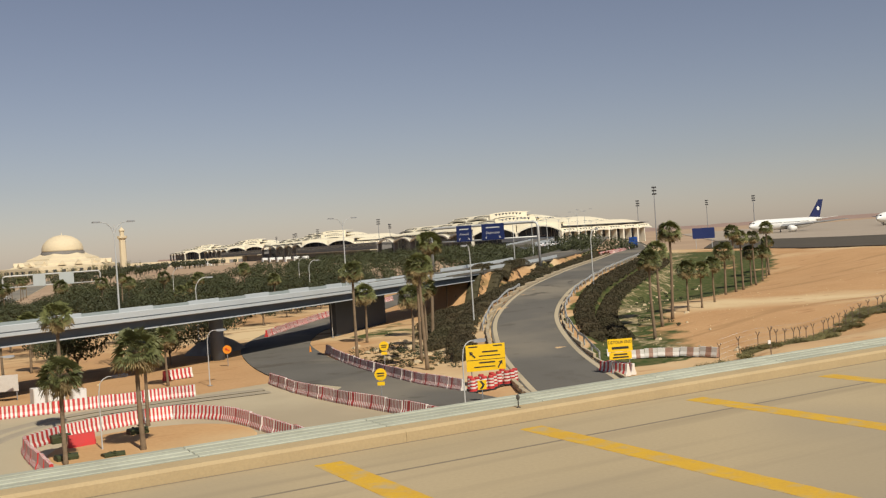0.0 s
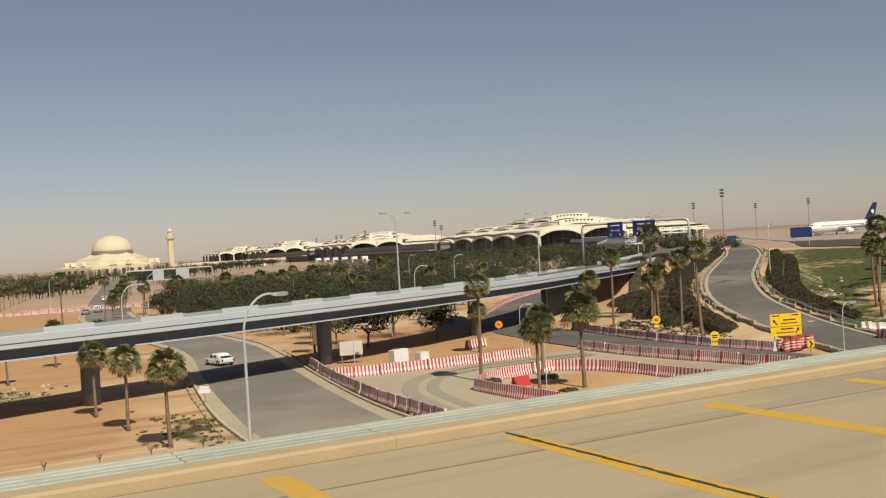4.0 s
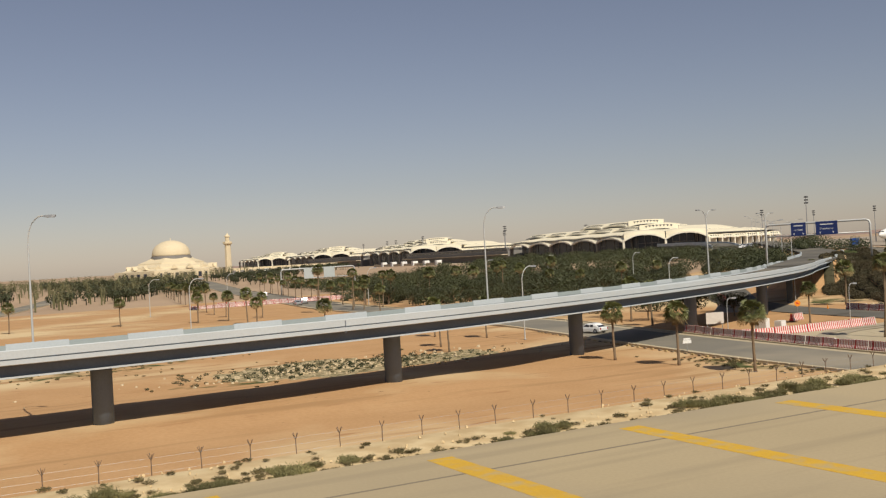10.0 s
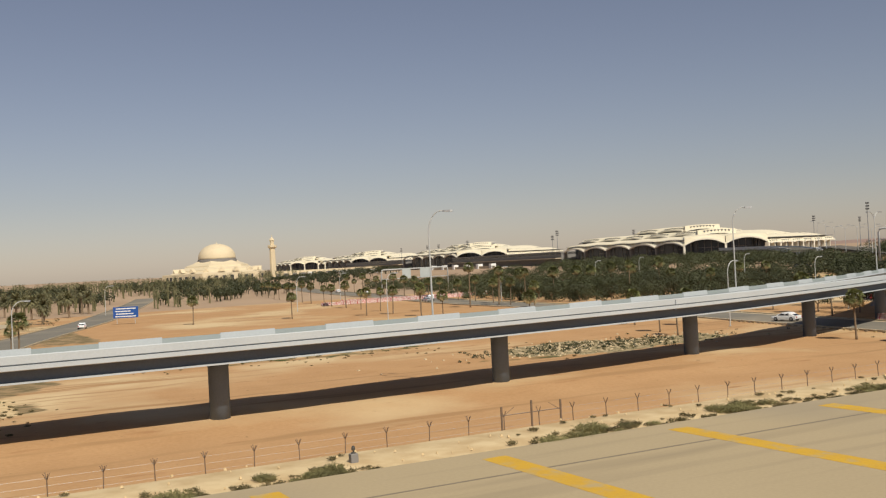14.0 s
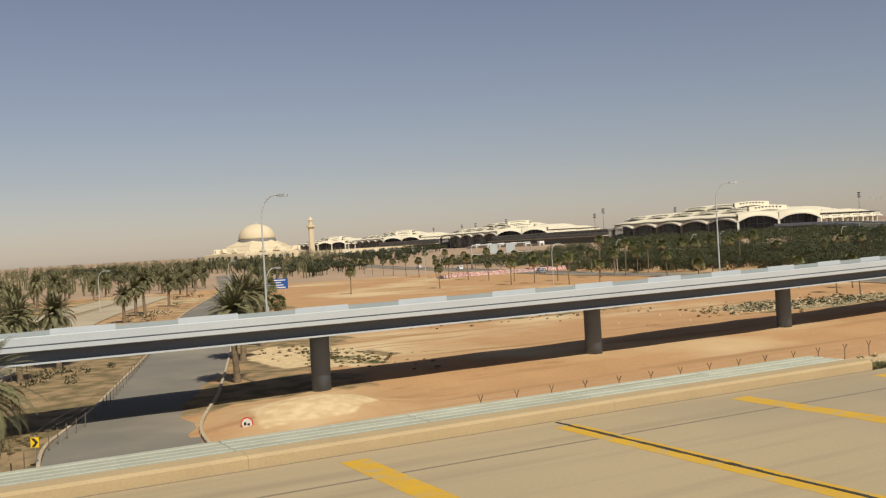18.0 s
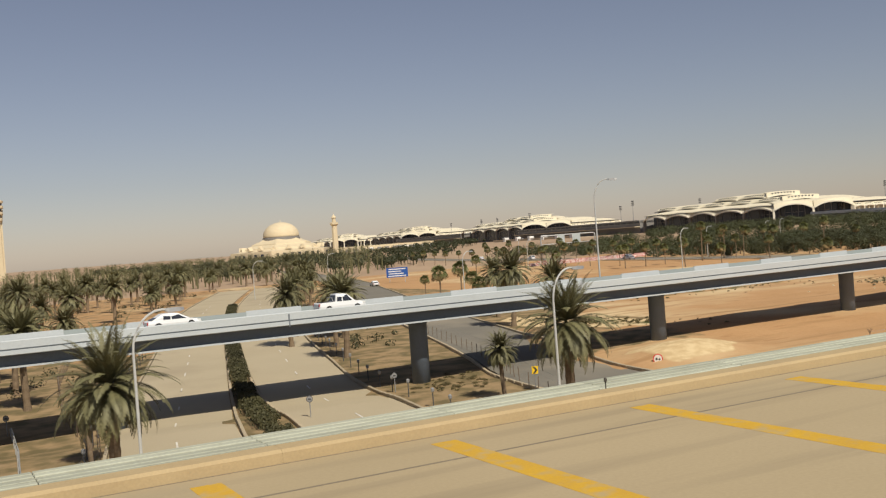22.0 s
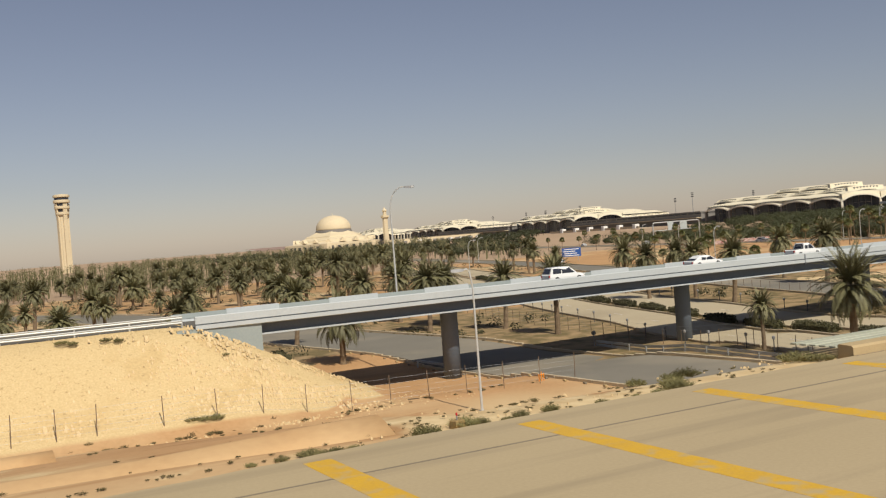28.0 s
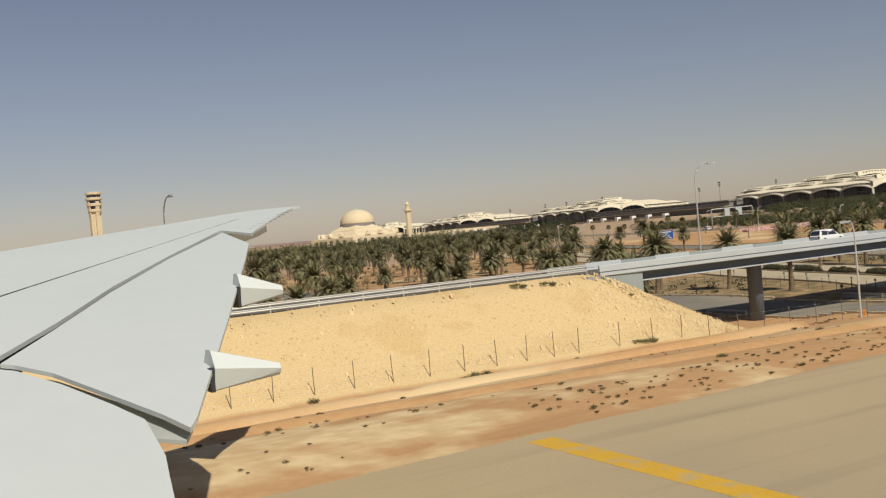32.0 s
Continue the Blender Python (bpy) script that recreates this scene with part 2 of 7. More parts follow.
# ---- mesh building ----
class Mesh:
    def __init__(self):
        self.v, self.f = [], []

    def add(self, pts, faces):
        k = len(self.v)
        self.v += [tuple(p) for p in pts]
        self.f += [tuple(i + k for i in f) for f in faces]
        return self

    def box(self, x0, x1, y0, y1, z0, z1, m=None):
        p = [Vector((x, y, z)) for z in (z0, z1) for x, y in ((x0, y0), (x1, y0), (x1, y1), (x0, y1))]
        p = [m @ q for q in p] if m else p
        return self.add(p, [(3, 2, 1, 0), (4, 5, 6, 7), (0, 1, 5, 4), (1, 2, 6, 5), (2, 3, 7, 6), (3, 0, 4, 7)])

    def bevel_box(self, x0, x1, y0, y1, z0, z1, b, m=None):
        """A box whose top edges are chamfered by b."""
        a = [(x0, y0, z0), (x1, y0, z0), (x1, y1, z0), (x0, y1, z0), (x0, y0, z1 - b), (x1, y0, z1 - b), (x1, y1, z1 - b), (x0, y1, z1 - b),
             (x0 + b, y0 + b, z1), (x1 - b, y0 + b, z1), (x1 - b, y1 - b, z1), (x0 + b, y1 - b, z1)]
        a = [m @ Vector(q) for q in a] if m else a
        side = [(i, (i + 1) % 4, (i + 1) % 4 + 4, i + 4) for i in range(4)] + [(i + 4, (i + 1) % 4 + 4, (i + 1) % 4 + 8, i + 8) for i in range(4)]
        return self.add(a, side + [(3, 2, 1, 0), (8, 9, 10, 11)])

    def tube(self, path, radii, n=8, cap=True):
        """A round bar along a path; radii one for all or one each."""
        path = [Vector(p) for p in path]
        radii = radii if isinstance(radii, (list, tuple)) else [radii] * len(path)
        pts, faces = [], []
        for i, p in enumerate(path):
            d = (path[min(i + 1, len(path) - 1)] - path[max(i - 1, 0)]).normalized()
            a = d.orthogonal().normalized() if abs(d.z) < 0.9 else (Vector((1, 0, 0)) - d * d.x).normalized()
            if abs(d.z) < 0.9:
                a = (Vector((0, 0, 1)) - d * d.z).normalized()
            c = d.cross(a)
            for k in range(n):
                w = 2 * math.pi * k / n
                pts.append(p + (a * math.cos(w) + c * math.sin(w)) * radii[i])
            if i:
                faces += [((i - 1) * n + k, (i - 1) * n + (k + 1) % n, i * n + (k + 1) % n, i * n + k) for k in range(n)]
        if cap:
            faces += [tuple(range(n))[::-1], tuple(range((len(path) - 1) * n, len(path) * n))]
        return self.add(pts, faces)

    def sweep(self, profile, path, closed=True):
        """profile: (across, up) pairs, carried along (x, y, z) points; across is to the right of travel."""
        pts, faces, n = [], [], len(profile)
        for i, p in enumerate(path):
            a, b = path[max(i - 1, 0)], path[min(i + 1, len(path) - 1)]
            dx, dy = b[0] - a[0], b[1] - a[1]
            l = math.hypot(dx, dy) or 1
            for u, w in profile:
                pts.append((p[0] + dy / l * u, p[1] - dx / l * u, p[2] + w))
            if i:
                for k in range(n if closed else n - 1):
                    j = (k + 1) % n
                    faces.append(((i - 1) * n + k, i * n + k, i * n + j, (i - 1) * n + j))
        if closed:
            faces += [tuple(range(n)), tuple(range((len(path) - 1) * n, len(path) * n))[::-1]]
        return self.add(pts, faces)

    def lathe(self, prof, n=16, at=(0, 0, 0)):
        """Turns (radius, height) pairs round the z axis."""
        pts = [(at[0] + r * math.cos(2 * math.pi * k / n), at[1] + r * math.sin(2 * math.pi * k / n), at[2] + h) for r, h in prof for k in range(n)]
        f = [(i * n + k, i * n + (k + 1) % n, (i + 1) * n + (k + 1) % n, (i + 1) * n + k) for i in range(len(prof) - 1) for k in range(n)]
        return self.add(pts, f + [tuple(range(n))[::-1], tuple(range((len(prof) - 1) * n, len(prof) * n))])


def part(name, mesh, material, parent=None, label="", smooth=False):
    me = bpy.data.meshes.new(name)
    me.from_pydata(mesh.v, [], mesh.f)
    me.update()
    if isinstance(material, (list, tuple)):
        for m in material:
            me.materials.append(m)
    else:
        me.materials.append(material)
    if smooth:
        me.polygons.foreach_set("use_smooth", [True] * len(me.polygons))
    ob = new(name, me)
    ob.parent = parent
    if label:
        tagged(ob, label)
    return ob


def empty(name, m=None, label="", category="", group="", kind=""):
    ob = new(name)
    ob.empty_display_size = 0.3
    if m is not None:
        ob.matrix_basis = m
    return tagged(ob, label, category, group, kind)


def curve(points, step=2.0):
    """A smooth polyline through 2D or 3D points (Catmull-Rom), about step metres apart."""
    p = [Vector((*q, 0)) if len(q) == 2 else Vector(q) for q in points]
    p = [2 * p[0] - p[1]] + p + [2 * p[-1] - p[-2]]
    out = []
    for i in range(1, len(p) - 2):
        n = max(1, int((p[i + 1] - p[i]).length / step))
        for k in range(n):
            t = k / n
            out.append(0.5 * ((2 * p[i]) + (p[i + 1] - p[i - 1]) * t + (2 * p[i - 1] - 5 * p[i] + 4 * p[i + 1] - p[i + 2]) * t * t
                              + (3 * p[i] - p[i - 1] - 3 * p[i + 1] + p[i + 2]) * t ** 3))
    return [tuple(q) for q in out + [p[-2]]]


# ---- plan ----
BRIDGE = curve([(-190, 89.4), (-163, 88.8), (-134, 87.9), (-106.5, 86.2), (-78.7, 85.2), (-49, 85.5), (-20.4, 87.3), (7.5, 91.2), (35.6, 99),
                (62.6, 109.4), (90, 123), (112, 137), (121, 143.6), (140, 156.5), (151, 164)])
UPROAD = curve([(121, 143.6, 0.0), (140, 156.5, 0.2), (159, 169.5, 0.4), (184, 189, 0.8), (240, 246, 1.6), (325, 345, 4.0)], 6)
RAMP = curve([(97, 40, -6.6), (101, 58, -6.6), (107, 72, -6.3), (115, 88, -5.4), (127, 107, -4.0), (144, 126, -2.2), (168, 148, -0.8), (200, 178, 0.0),
              (245, 226, 0.6), (330, 330, 1.0)], 3)
MAIN = curve([(46, 30), (46, 62), (49, 85), (53, 107), (59, 140), (58.5, 180), (60, 230), (72, 300), (90, 400), (120, 560), (150, 720)], 5)
DETOUR = curve([(92, 30), (92.5, 66), (93, 84), (94, 100), (97, 116), (102, 132), (112, 149), (132, 172), (153, 196), (176, 224)], 3)
ROAD_B = curve([(-99, 30), (-99, 68), (-92, 92), (-81, 128), (-66, 180), (-48, 235), (-28, 295), (-4, 385), (30, 520)], 5)
PALE_L = curve([(-140, 30), (-133.5, 71), (-128.5, 92), (-121, 120), (-110, 160), (-92, 220), (-60, 310)], 5)
PALE_R = curve([(-126, 30), (-119.5, 71), (-116, 92), (-109, 120), (-98, 160), (-80, 220), (-48, 310)], 5)
ROAD_A = curve([(-150, 30), (-153.5, 66), (-154.5, 88), (-158, 118), (-163.5, 148), (-173, 190), (-190, 240), (-230, 320)], 5)


def smoothstep(a, b, v):
    t = min(1.0, max(0.0, (v - a) / (b - a)))
    return t * t * (3 - 2 * t)


def lerp(a, b, t):
    return a + (b - a) * t


def near_line(line, x, y, zdef=0.0):
    """Distance to a polyline and its height there."""
    best, bz = 1e9, zdef
    for q in line:
        d = (q[0] - x) ** 2 + (q[1] - y) ** 2
        if d < best:
            best, bz = d, q[2]
    return math.sqrt(best), bz


def low(x, y):
    z = lerp(-7.25, -6.6, smoothstep(-130, -70, x))
    z = lerp(z, -5.55, smoothstep(120, 215, y))
    z = lerp(z, -3.0, smoothstep(440, 700, y))
    z = lerp(z, -4.2, smoothstep(118, 150, x) * (1 - smoothstep(100, 140, y)))
    z = lerp(z, -4.3, smoothstep(110, 120, x) * (1 - smoothstep(58, 67, y)))
    z = lerp(z, -0.6, smoothstep(165, 240, x))
    return z


def ground_z(x, y):
    z = low(x, y)
    # taxiway bank
    end = lerp(46.0, 72.0, smoothstep(-180, -204, x))
    over = smoothstep(16, 24, x) * (1 - smoothstep(236, 250, x)) + smoothstep(-176, -168, x) * (1 - smoothstep(-82, -74, x))
    end = lerp(end, 33.5, over)
    begin = lerp(lerp(lerp(30.0, 31.2, smoothstep(-178, -150, x)), 28.6, smoothstep(-196, -206, x)), 31.0, over)
    if y < end:
        t = min(1.0, max(0.0, (y - begin) / (end - begin)))
        t = t ** 1.25 if end > 60 else t
        z = lerp(lerp(-0.12, -0.02, smoothstep(-198, -206, x)), z, t)
    if x > 60 and y > 45:
        d, h = near_line(RAMP_C, x, y)
        z = max(z, h - 0.06 - 0.42 * max(0.0, d - 6.2)) if d < 40 else z
        d, h = near_line(UP_C, x, y)
        z = max(z, h - 0.06 - 1.3 * max(0.0, d - 5.4)) if d < 40 else z
    if x < -165:
        # bridge approach fill
        dx, dy = max(0.0, x + 190.6), max(0.0, 83.0 - y, y - 97.0)
        z = max(z, min(0.15 - 0.74 * math.hypot(dx * 0.54, dy), -0.12 if 84.8 < y < 96.2 else 0.15))
    # the ground under the flyover falls towards the west
    along = lerp(0.45, -0.25, smoothstep(-70, -107, x)) + lerp(0.0, -0.6, smoothstep(-107, -165, x)) - 0.45 * smoothstep(10, 24, x)
    z += along * smoothstep(75, 83, y) * (1 - smoothstep(92, 108, y)) * (1 - smoothstep(-176, -190, x))
    d = math.hypot(x + 84, (y - 74) * 1.3)
    return z + 1.3 * (1 - smoothstep(1.0, 9.0, d))


RAMP_C, UP_C = RAMP[::2], [q for q in UPROAD if q[0] > 149]


# ---- ground ----
def axis(lo, hi, fine_lo, fine_hi, step, grow=1.22):
    a = list(np.arange(fine_lo, fine_hi + 0.01, step))
    d, v = step, fine_hi
    while v < hi:
        d *= grow
        v += d
        a.append(v)
    d, v = step, fine_lo
    while v > lo:
        d *= grow
        v -= d
        a.insert(0, v)
    return a


gx, gy = axis(-4800, 4800, -290, 290, 2.5), axis(20.5, 4900, 22.1, 230, 2.2)
g = Mesh()
for y in gy:
    for x in gx:
        rough = 0.10 * noise.noise((x * 0.13, y * 0.13, 0.0)) + 0.05 * noise.noise((x * 0.5, y * 0.5, 3.0))
        flat = smoothstep(31, 36, y)
        g.v.append((x, y, ground_z(x, y) + rough * flat - 0.05))
nx = len(gx)
g.f = [(j * nx + i, j * nx + i + 1, (j + 1) * nx + i + 1, (j + 1) * nx + i) for j in range(len(gy) - 1) for i in range(nx - 1)]
ground = tagged(part("ground", g, GROUND, smooth=True), "orange desert sand ground with pale patches", "ground", kind="structure")
LAYERS = {k: [0.0] * len(g.v) for k in ("far_plain", "verge", "pale", "gravel_bank", "grass", "rock")}
for i, (x, y, z) in enumerate(g.v):
    w = noise.noise((x * 0.08, y * 0.08, 7.0))
    if y > 330 or x > 262 or (y > 250 and x > 150):
        LAYERS["far_plain"][i] = 1.0
        continue
    if (-172 < x < -40 and lerp(45, 112, smoothstep(-148, -166, x)) < y or -300 < x <= -172 and y > 104) and y < 330 and x < -70 + (y - 90) * 0.33 + 6 * w:
        LAYERS["verge"][i] = 0.0 if math.hypot(x + 84, (y - 74) * 1.3) < 11 else 0.62 + 0.5 * w if x > -96 + (y - 90) * 0.33 else 0.9 - 0.42 * smoothstep(128, 150, y)
    bank = y < 33 + 2 * w and not (18 < x < 240 or -176 < x < -76)
    if x < -166 and 70.5 < y < 108 and ground_z(x, y) > low(x, y) + 0.25:
        LAYERS["gravel_bank"][i] = 1.0
    if bank and x > -190 or math.hypot(x + 84, (y - 74) * 1.3) < 6 or math.hypot((x + 70) / 6, (y - 112) / 16) < 1 or math.hypot((x + 150) / 30, (y - 52) / 6) < 0.6 + w:
        LAYERS["pale"][i] = 1.0
    if -197 < x < -177.5 and y < 31.0 + w:
        LAYERS["pale"][i] = 1.0
    elif x < -186 and y < 44:
        LAYERS["pale"][i] = 0.30 + 0.3 * w + 0.12 * smoothstep(-200, -215, x)
    if math.hypot((x - 14) / 18, (y - 112) / 9) < 1 + 0.6 * w:
        LAYERS["rock"][i] = 0.9
    for cx, cy, rx, ry in ((-68, 108, 4, 20), (40, 73, 5, 12), (-20, 138, 30, 9), (-104, 64, 5, 9), (0, 107, 16, 5)):
        d = math.hypot((x - cx) / rx, (y - cy) / ry)
        LAYERS["grass"][i] = max(LAYERS["grass"][i], 0.5 * (1 - smoothstep(0.5, 1.2, d)))
    if 112 < x < 240 and y > 58:
        d = near_line(RAMP_C, x, y)[0]
        lim = lerp(17, 34, smoothstep(125, 210, x))
        if d > 5.5 and (x - 118) > (y - 90) * 0.8 and y > 72:
            LAYERS["grass"][i] = (0.76 + 0.3 * w) * (1 - smoothstep(lim - 5, lim + 5, d))
            LAYERS["rock"][i] = (0.47 + 0.5 * noise.noise((x * 0.2, y * 0.2, 3.0))) * (1 - smoothstep(13, 20, d)) * smoothstep(9, 11.5, d)
        if 9 < near_line(UP_C, x, y)[0] < 22 and x > 150:
            LAYERS["grass"][i] = 1.0
        if 5.5 < d < 26 and (x - 118) < (y - 90) * 0.8 and y > 98:
            LAYERS["grass"][i] = 0.34 + 0.5 * w
for k, v in LAYERS.items():
    ground.data.attributes.new(k, "FLOAT", "POINT").data.foreach_set("value", v)
g2 = Mesh().box(-4800, 4800, -4800, -60, -0.4, -0.15)
tagged(part("ground_south", g2, SAND), "flat desert sand beyond the taxiway", "ground", kind="structure")

# taxiway of concrete slabs
edge = [(500, 27.15), (-197, 27.15)]
for k in range(110):
    x = -197.5 - k * 0.75
    y = lerp(27.15, 24.0, smoothstep(-197, -231, x)) - 0.06 * max(0.0, -231 - x)
    edge.append((x, y + 0.16 * noise.noise((x * 0.9, 0, 0)) + 0.3 * noise.noise((x * 0.17, 5.0, 0))))
edge += [(-700, 20.8), (-700, -60), (500, -60)]
slabs, n = Mesh(), len(edge)
slabs.v = [(x, y, 0.0) for x, y in edge] + [(x, y, -0.5) for x, y in edge]
slabs.f = [tuple(range(n)), tuple(range(2 * n - 1, n - 1, -1))] + [(i, i + n, (i + 1) % n + n, (i + 1) % n) for i in range(n)]
TAXI = tagged(part("taxiway", slabs, CONC), "worn beige concrete taxiway with shoulder", "taxiway", kind="structure")
LINES = [100.3, 93.4, 86.5, 79.8, 72.9, 66, 59, 51.8, 44.5, 36.6, 28.8, 21.6, 14.5, 7.3, 0.2, -6.8, -13.9, -21, -28.1, -35.2, -42.3, -49.4, -56.6, -63.8,
         -70.7, -77.8, -85, -92.3, -99.5, -106.4, -114, -121, -128.1, -135.5, -142.6, -149.8, -157.1, -164.2, -171.9, -179.4, -186.8, -193.9, -200.9, -208.4, -238.4]
for x in LINES:
    y1 = 22.9 if x < -230 else 26.2
    part("yellow_line", Mesh().box(x - 0.42, x + 0.42, 11.0, y1, 0.0, 0.004), YELLOW, TAXI)
part("joint", Mesh().box(-206, 500, 23.83, 23.97, 0.0, 0.002), JOINT, TAXI)
for x0, x1 in ((21.0, 237.0), (-178.0, -77.0)):
    part("joint", Mesh().box(x0, x1, 27.05, 27.15, 0.0, 0.003), JOINT, TAXI)
for x in (36.6, -92.3, -164.2):
    # tarred expansion joints that run along a marking
    j = Mesh()
    for k in range(40):
        y = 11.5 + k * 0.385
        j.box(x + 0.05 + 0.05 * noise.noise((y * 2, x, 0)), x + 0.20 + 0.06 * noise.noise((y * 2, x, 5)), y, y + 0.39, 0.004, 0.012)
    part("tar_seal", j, TAR, TAXI)


def kerb(x0, x1):
    k = empty("taxiway_kerb", label="tan concrete edge kerb with a slatted grating behind it", category="kerb", kind="structure")
    n = int((x1 - x0) / 12)
    for i in range(n):
        a, b = lerp(x0, x1, i / n), lerp(x0, x1, (i + 1) / n)
        m = Mesh().sweep([(-0.0, -0.5), (0.0, 0.30), (0.09, 0.39), (0.70, 0.42), (0.76, 0.36), (0.76, -0.5)], [(b - 0.003, 27.16, 0), (a + 0.003, 27.16, 0)])
        part("kerb_block", m, KERB, k)
    for j in range(5):
        for i in range(n * 2):
            a, b = lerp(x0, x1, i / n / 2), lerp(x0, x1, (i + 1) / n / 2)
            y = 28.02 + j * 0.505
            part("slat", Mesh().bevel_box(a + 0.01, b - 0.01, y, y + 0.33, 0.25, 0.33 + 0.02 * noise.noise((a, j, 0)), 0.02), SLAT, k)
    b = Mesh()
    for i in range(1, int((x1 - x0) / 3)):
        b.box(x0 + i * 3, x0 + i * 3 + 0.12, 27.95, 30.5, 0.05, 0.25)
    part("bearer", b, JOINT, k)
    part("bridge_face", Mesh().box(x0, x1, 27.93, 30.9, -7.6, -0.25), KERB, k)


kerb(21.0, 237.0)
kerb(-178.0, -77.0)


# ---- roads ----
def road(name, line, half, material, label, lift=0.05, zfun=None, kerbs=True):
    path = [(q[0], q[1], (zfun or (lambda x, y, z: ground_z(x, y)))(q[0], q[1], q[2]) + lift) for q in line]
    ob = part(name, Mesh().sweep([(-half, -0.4), (-half, 0.0), (0.0, 0.05), (half, 0.0), (half, -0.4)], path), material)
    tagged(ob, label, "road", kind="structure")
    return path


KERBSTONE = mat("kerbstone", (0.50, 0.41, 0.28), (0.40, 0.32, 0.21), 0.9, 0.6, 10.0, 0.2, vary=0.15)


def kerb_row(line, off, step=1.0, gap=0.0, size=(0.26, 0.20), zfun=None):
    """Kerb stones along a road edge, one mesh."""
    m = Mesh()
    pts = curve([q[:2] for q in line[::4]], step)
    for i in range(len(pts) - 1):
        a, b = pts[i], pts[i + 1]
        dx, dy = b[0] - a[0], b[1] - a[1]
        l = math.hypot(dx, dy) or 1
        if gap and i % 2:
            continue
        x, y = a[0] + dy / l * off, a[1] - dx / l * off
        if y < 52:
            continue
        z = (zfun or ground_z)(x, y)
        m.bevel_box(-l * 0.49, l * 0.49, -size[0] / 2, size[0] / 2, -0.2, size[1], 0.03, pose(x, y, z + 0.03, 0, 0, math.degrees(math.atan2(dy, dx))))
    return tagged(part("kerbstones", m, KERBSTONE), "low sandy concrete kerbstones beside the road", "kerb", kind="structure")


road("road_main", MAIN, 6.0, ROADDUST, "dusty worn asphalt road passing under the flyover")
for o in (-6.2, 6.2):
    kerb_row(MAIN, o, 1.4)
road("road_detour", DETOUR, 4.6, ASPHALT, "dark asphalt detour road between barriers")
road("road_ramp", RAMP, 4.2, ASPHALT, "grey asphalt ramp curving up to the terminal road", 0.05, lambda x, y, z: z)
road("road_upper", UPROAD, 5.2, ASPHALT, "asphalt road on the embankment behind the flyover", 0.05, lambda x, y, z: z)
road("road_loop", curve([(70, 84), (79, 84), (90, 87)], 2), 5.0, DUSTY, "dusty pale tarmac turning area inside the barriers", 0.06)
road("road_west", ROAD_B, 5.2, ROADDUST, "dusty asphalt road curving away under the flyover")
road("avenue_left", PALE_L, 4.6, DUSTY, "pale sandy concrete avenue lane")
road("avenue_right", PALE_R, 4.6, DUSTY, "pale sandy concrete avenue lane")
road("road_service", ROAD_A, 6.9, ROADDUST, "wide dusty asphalt service road under the flyover")
for l, offs in ((ROAD_B, (-5.4, 5.4)), (PALE_L, (-4.8, 4.8)), (PALE_R, (-4.8, 4.8)), (ROAD_A, (-7.6, 7.6))):
    for o in offs:
        kerb_row(l, o, 1.6)
kerb_row(RAMP, -4.6, 1.5, size=(0.4, 0.3), zfun=lambda x, y: near_line(RAMP_C, x, y)[1] + 0.05)
kerb_row(RAMP, 4.5, 1.5, zfun=lambda x, y: near_line(RAMP_C, x, y)[1] + 0.05)


DARKTAR = mat("dark_tarmac", (0.075, 0.065, 0.052), (0.10, 0.085, 0.066), 0.95, 0.03, 1.0, 0.05, spec=0.1)
TARMAC = mat("apron_concrete", (0.38, 0.31, 0.235), (0.31, 0.255, 0.195), 0.9, 0.02, 0.6, 0.05)
# near-black: the shadow below the deck is put into this colour
WALLP = mat("pier_deck_shade", (0.075, 0.085, 0.10), (0.06, 0.068, 0.08), 0.75, 0.4, 6.0, 0.05)
def dust(line, o, half, zfun, y0=50):
    path = [(q[0], q[1], zfun(q[0], q[1], q[2]) + 0.062) for q in line if y0 < q[1] < 260]
    tagged(part("road_dust", Mesh().sweep([(o - half, -0.05), (o - half * 0.6, 0.012), (o + half * 0.6, 0.012), (o + half, -0.05)], path), DUSTY), "drifted sand along the edge of the road", "sand", kind="structure")


for o in (-5.4, 5.4):
    dust(MAIN, o, 0.8, lambda x, y, z: ground_z(x, y))
for o in (-3.75, 3.8):
    dust(RAMP, o, 0.35, lambda x, y, z: z, 60)
LANEW = mat("worn_lane_paint", (0.70, 0.67, 0.60), (0.55, 0.50, 0.42), 0.8, 1.5, 9.0, 0.05)
for lane in (PALE_L, PALE_R):
    for q, r in zip(lane[4:40:2], lane[5:41:2]):
        # worn dashes along the middle of each avenue lane
        a = math.atan2(r[1] - q[1], r[0] - q[0])
        tagged(part("lane_mark", Mesh().box(-1.5, 1.5, -0.07, 0.07, 0.0, 0.006, pose(q[0], q[1], ground_z(q[0], q[1]) + 0.108, 0, 0, math.degrees(a))), LANEW), "worn white lane dash on the avenue", "road marking", "lane dashes", "structure")

# ---- flyover ----
fly = empty("flyover_bridge", label="grey-blue painted concrete flyover on round columns", category="bridge")
NEAR, FAR = 5.0, -5.0          # deck edges, across from its centre line


def deck_line(line):
    """The deck's centre: beside the plan line where it stands on columns, on it where it joins the upper road."""
    out = []
    for i, q in enumerate(line):
        a, b = line[max(i - 1, 0)], line[min(i + 1, len(line) - 1)]
        dx, dy = b[0] - a[0], b[1] - a[1]
        w = 1.65 * (1 - smoothstep(96, 148, q[0])) / (math.hypot(dx, dy) or 1)
        out.append((q[0] + dy * w, q[1] - dx * w, 0.12 * (1 - smoothstep(96, 148, q[0]))))
    return out


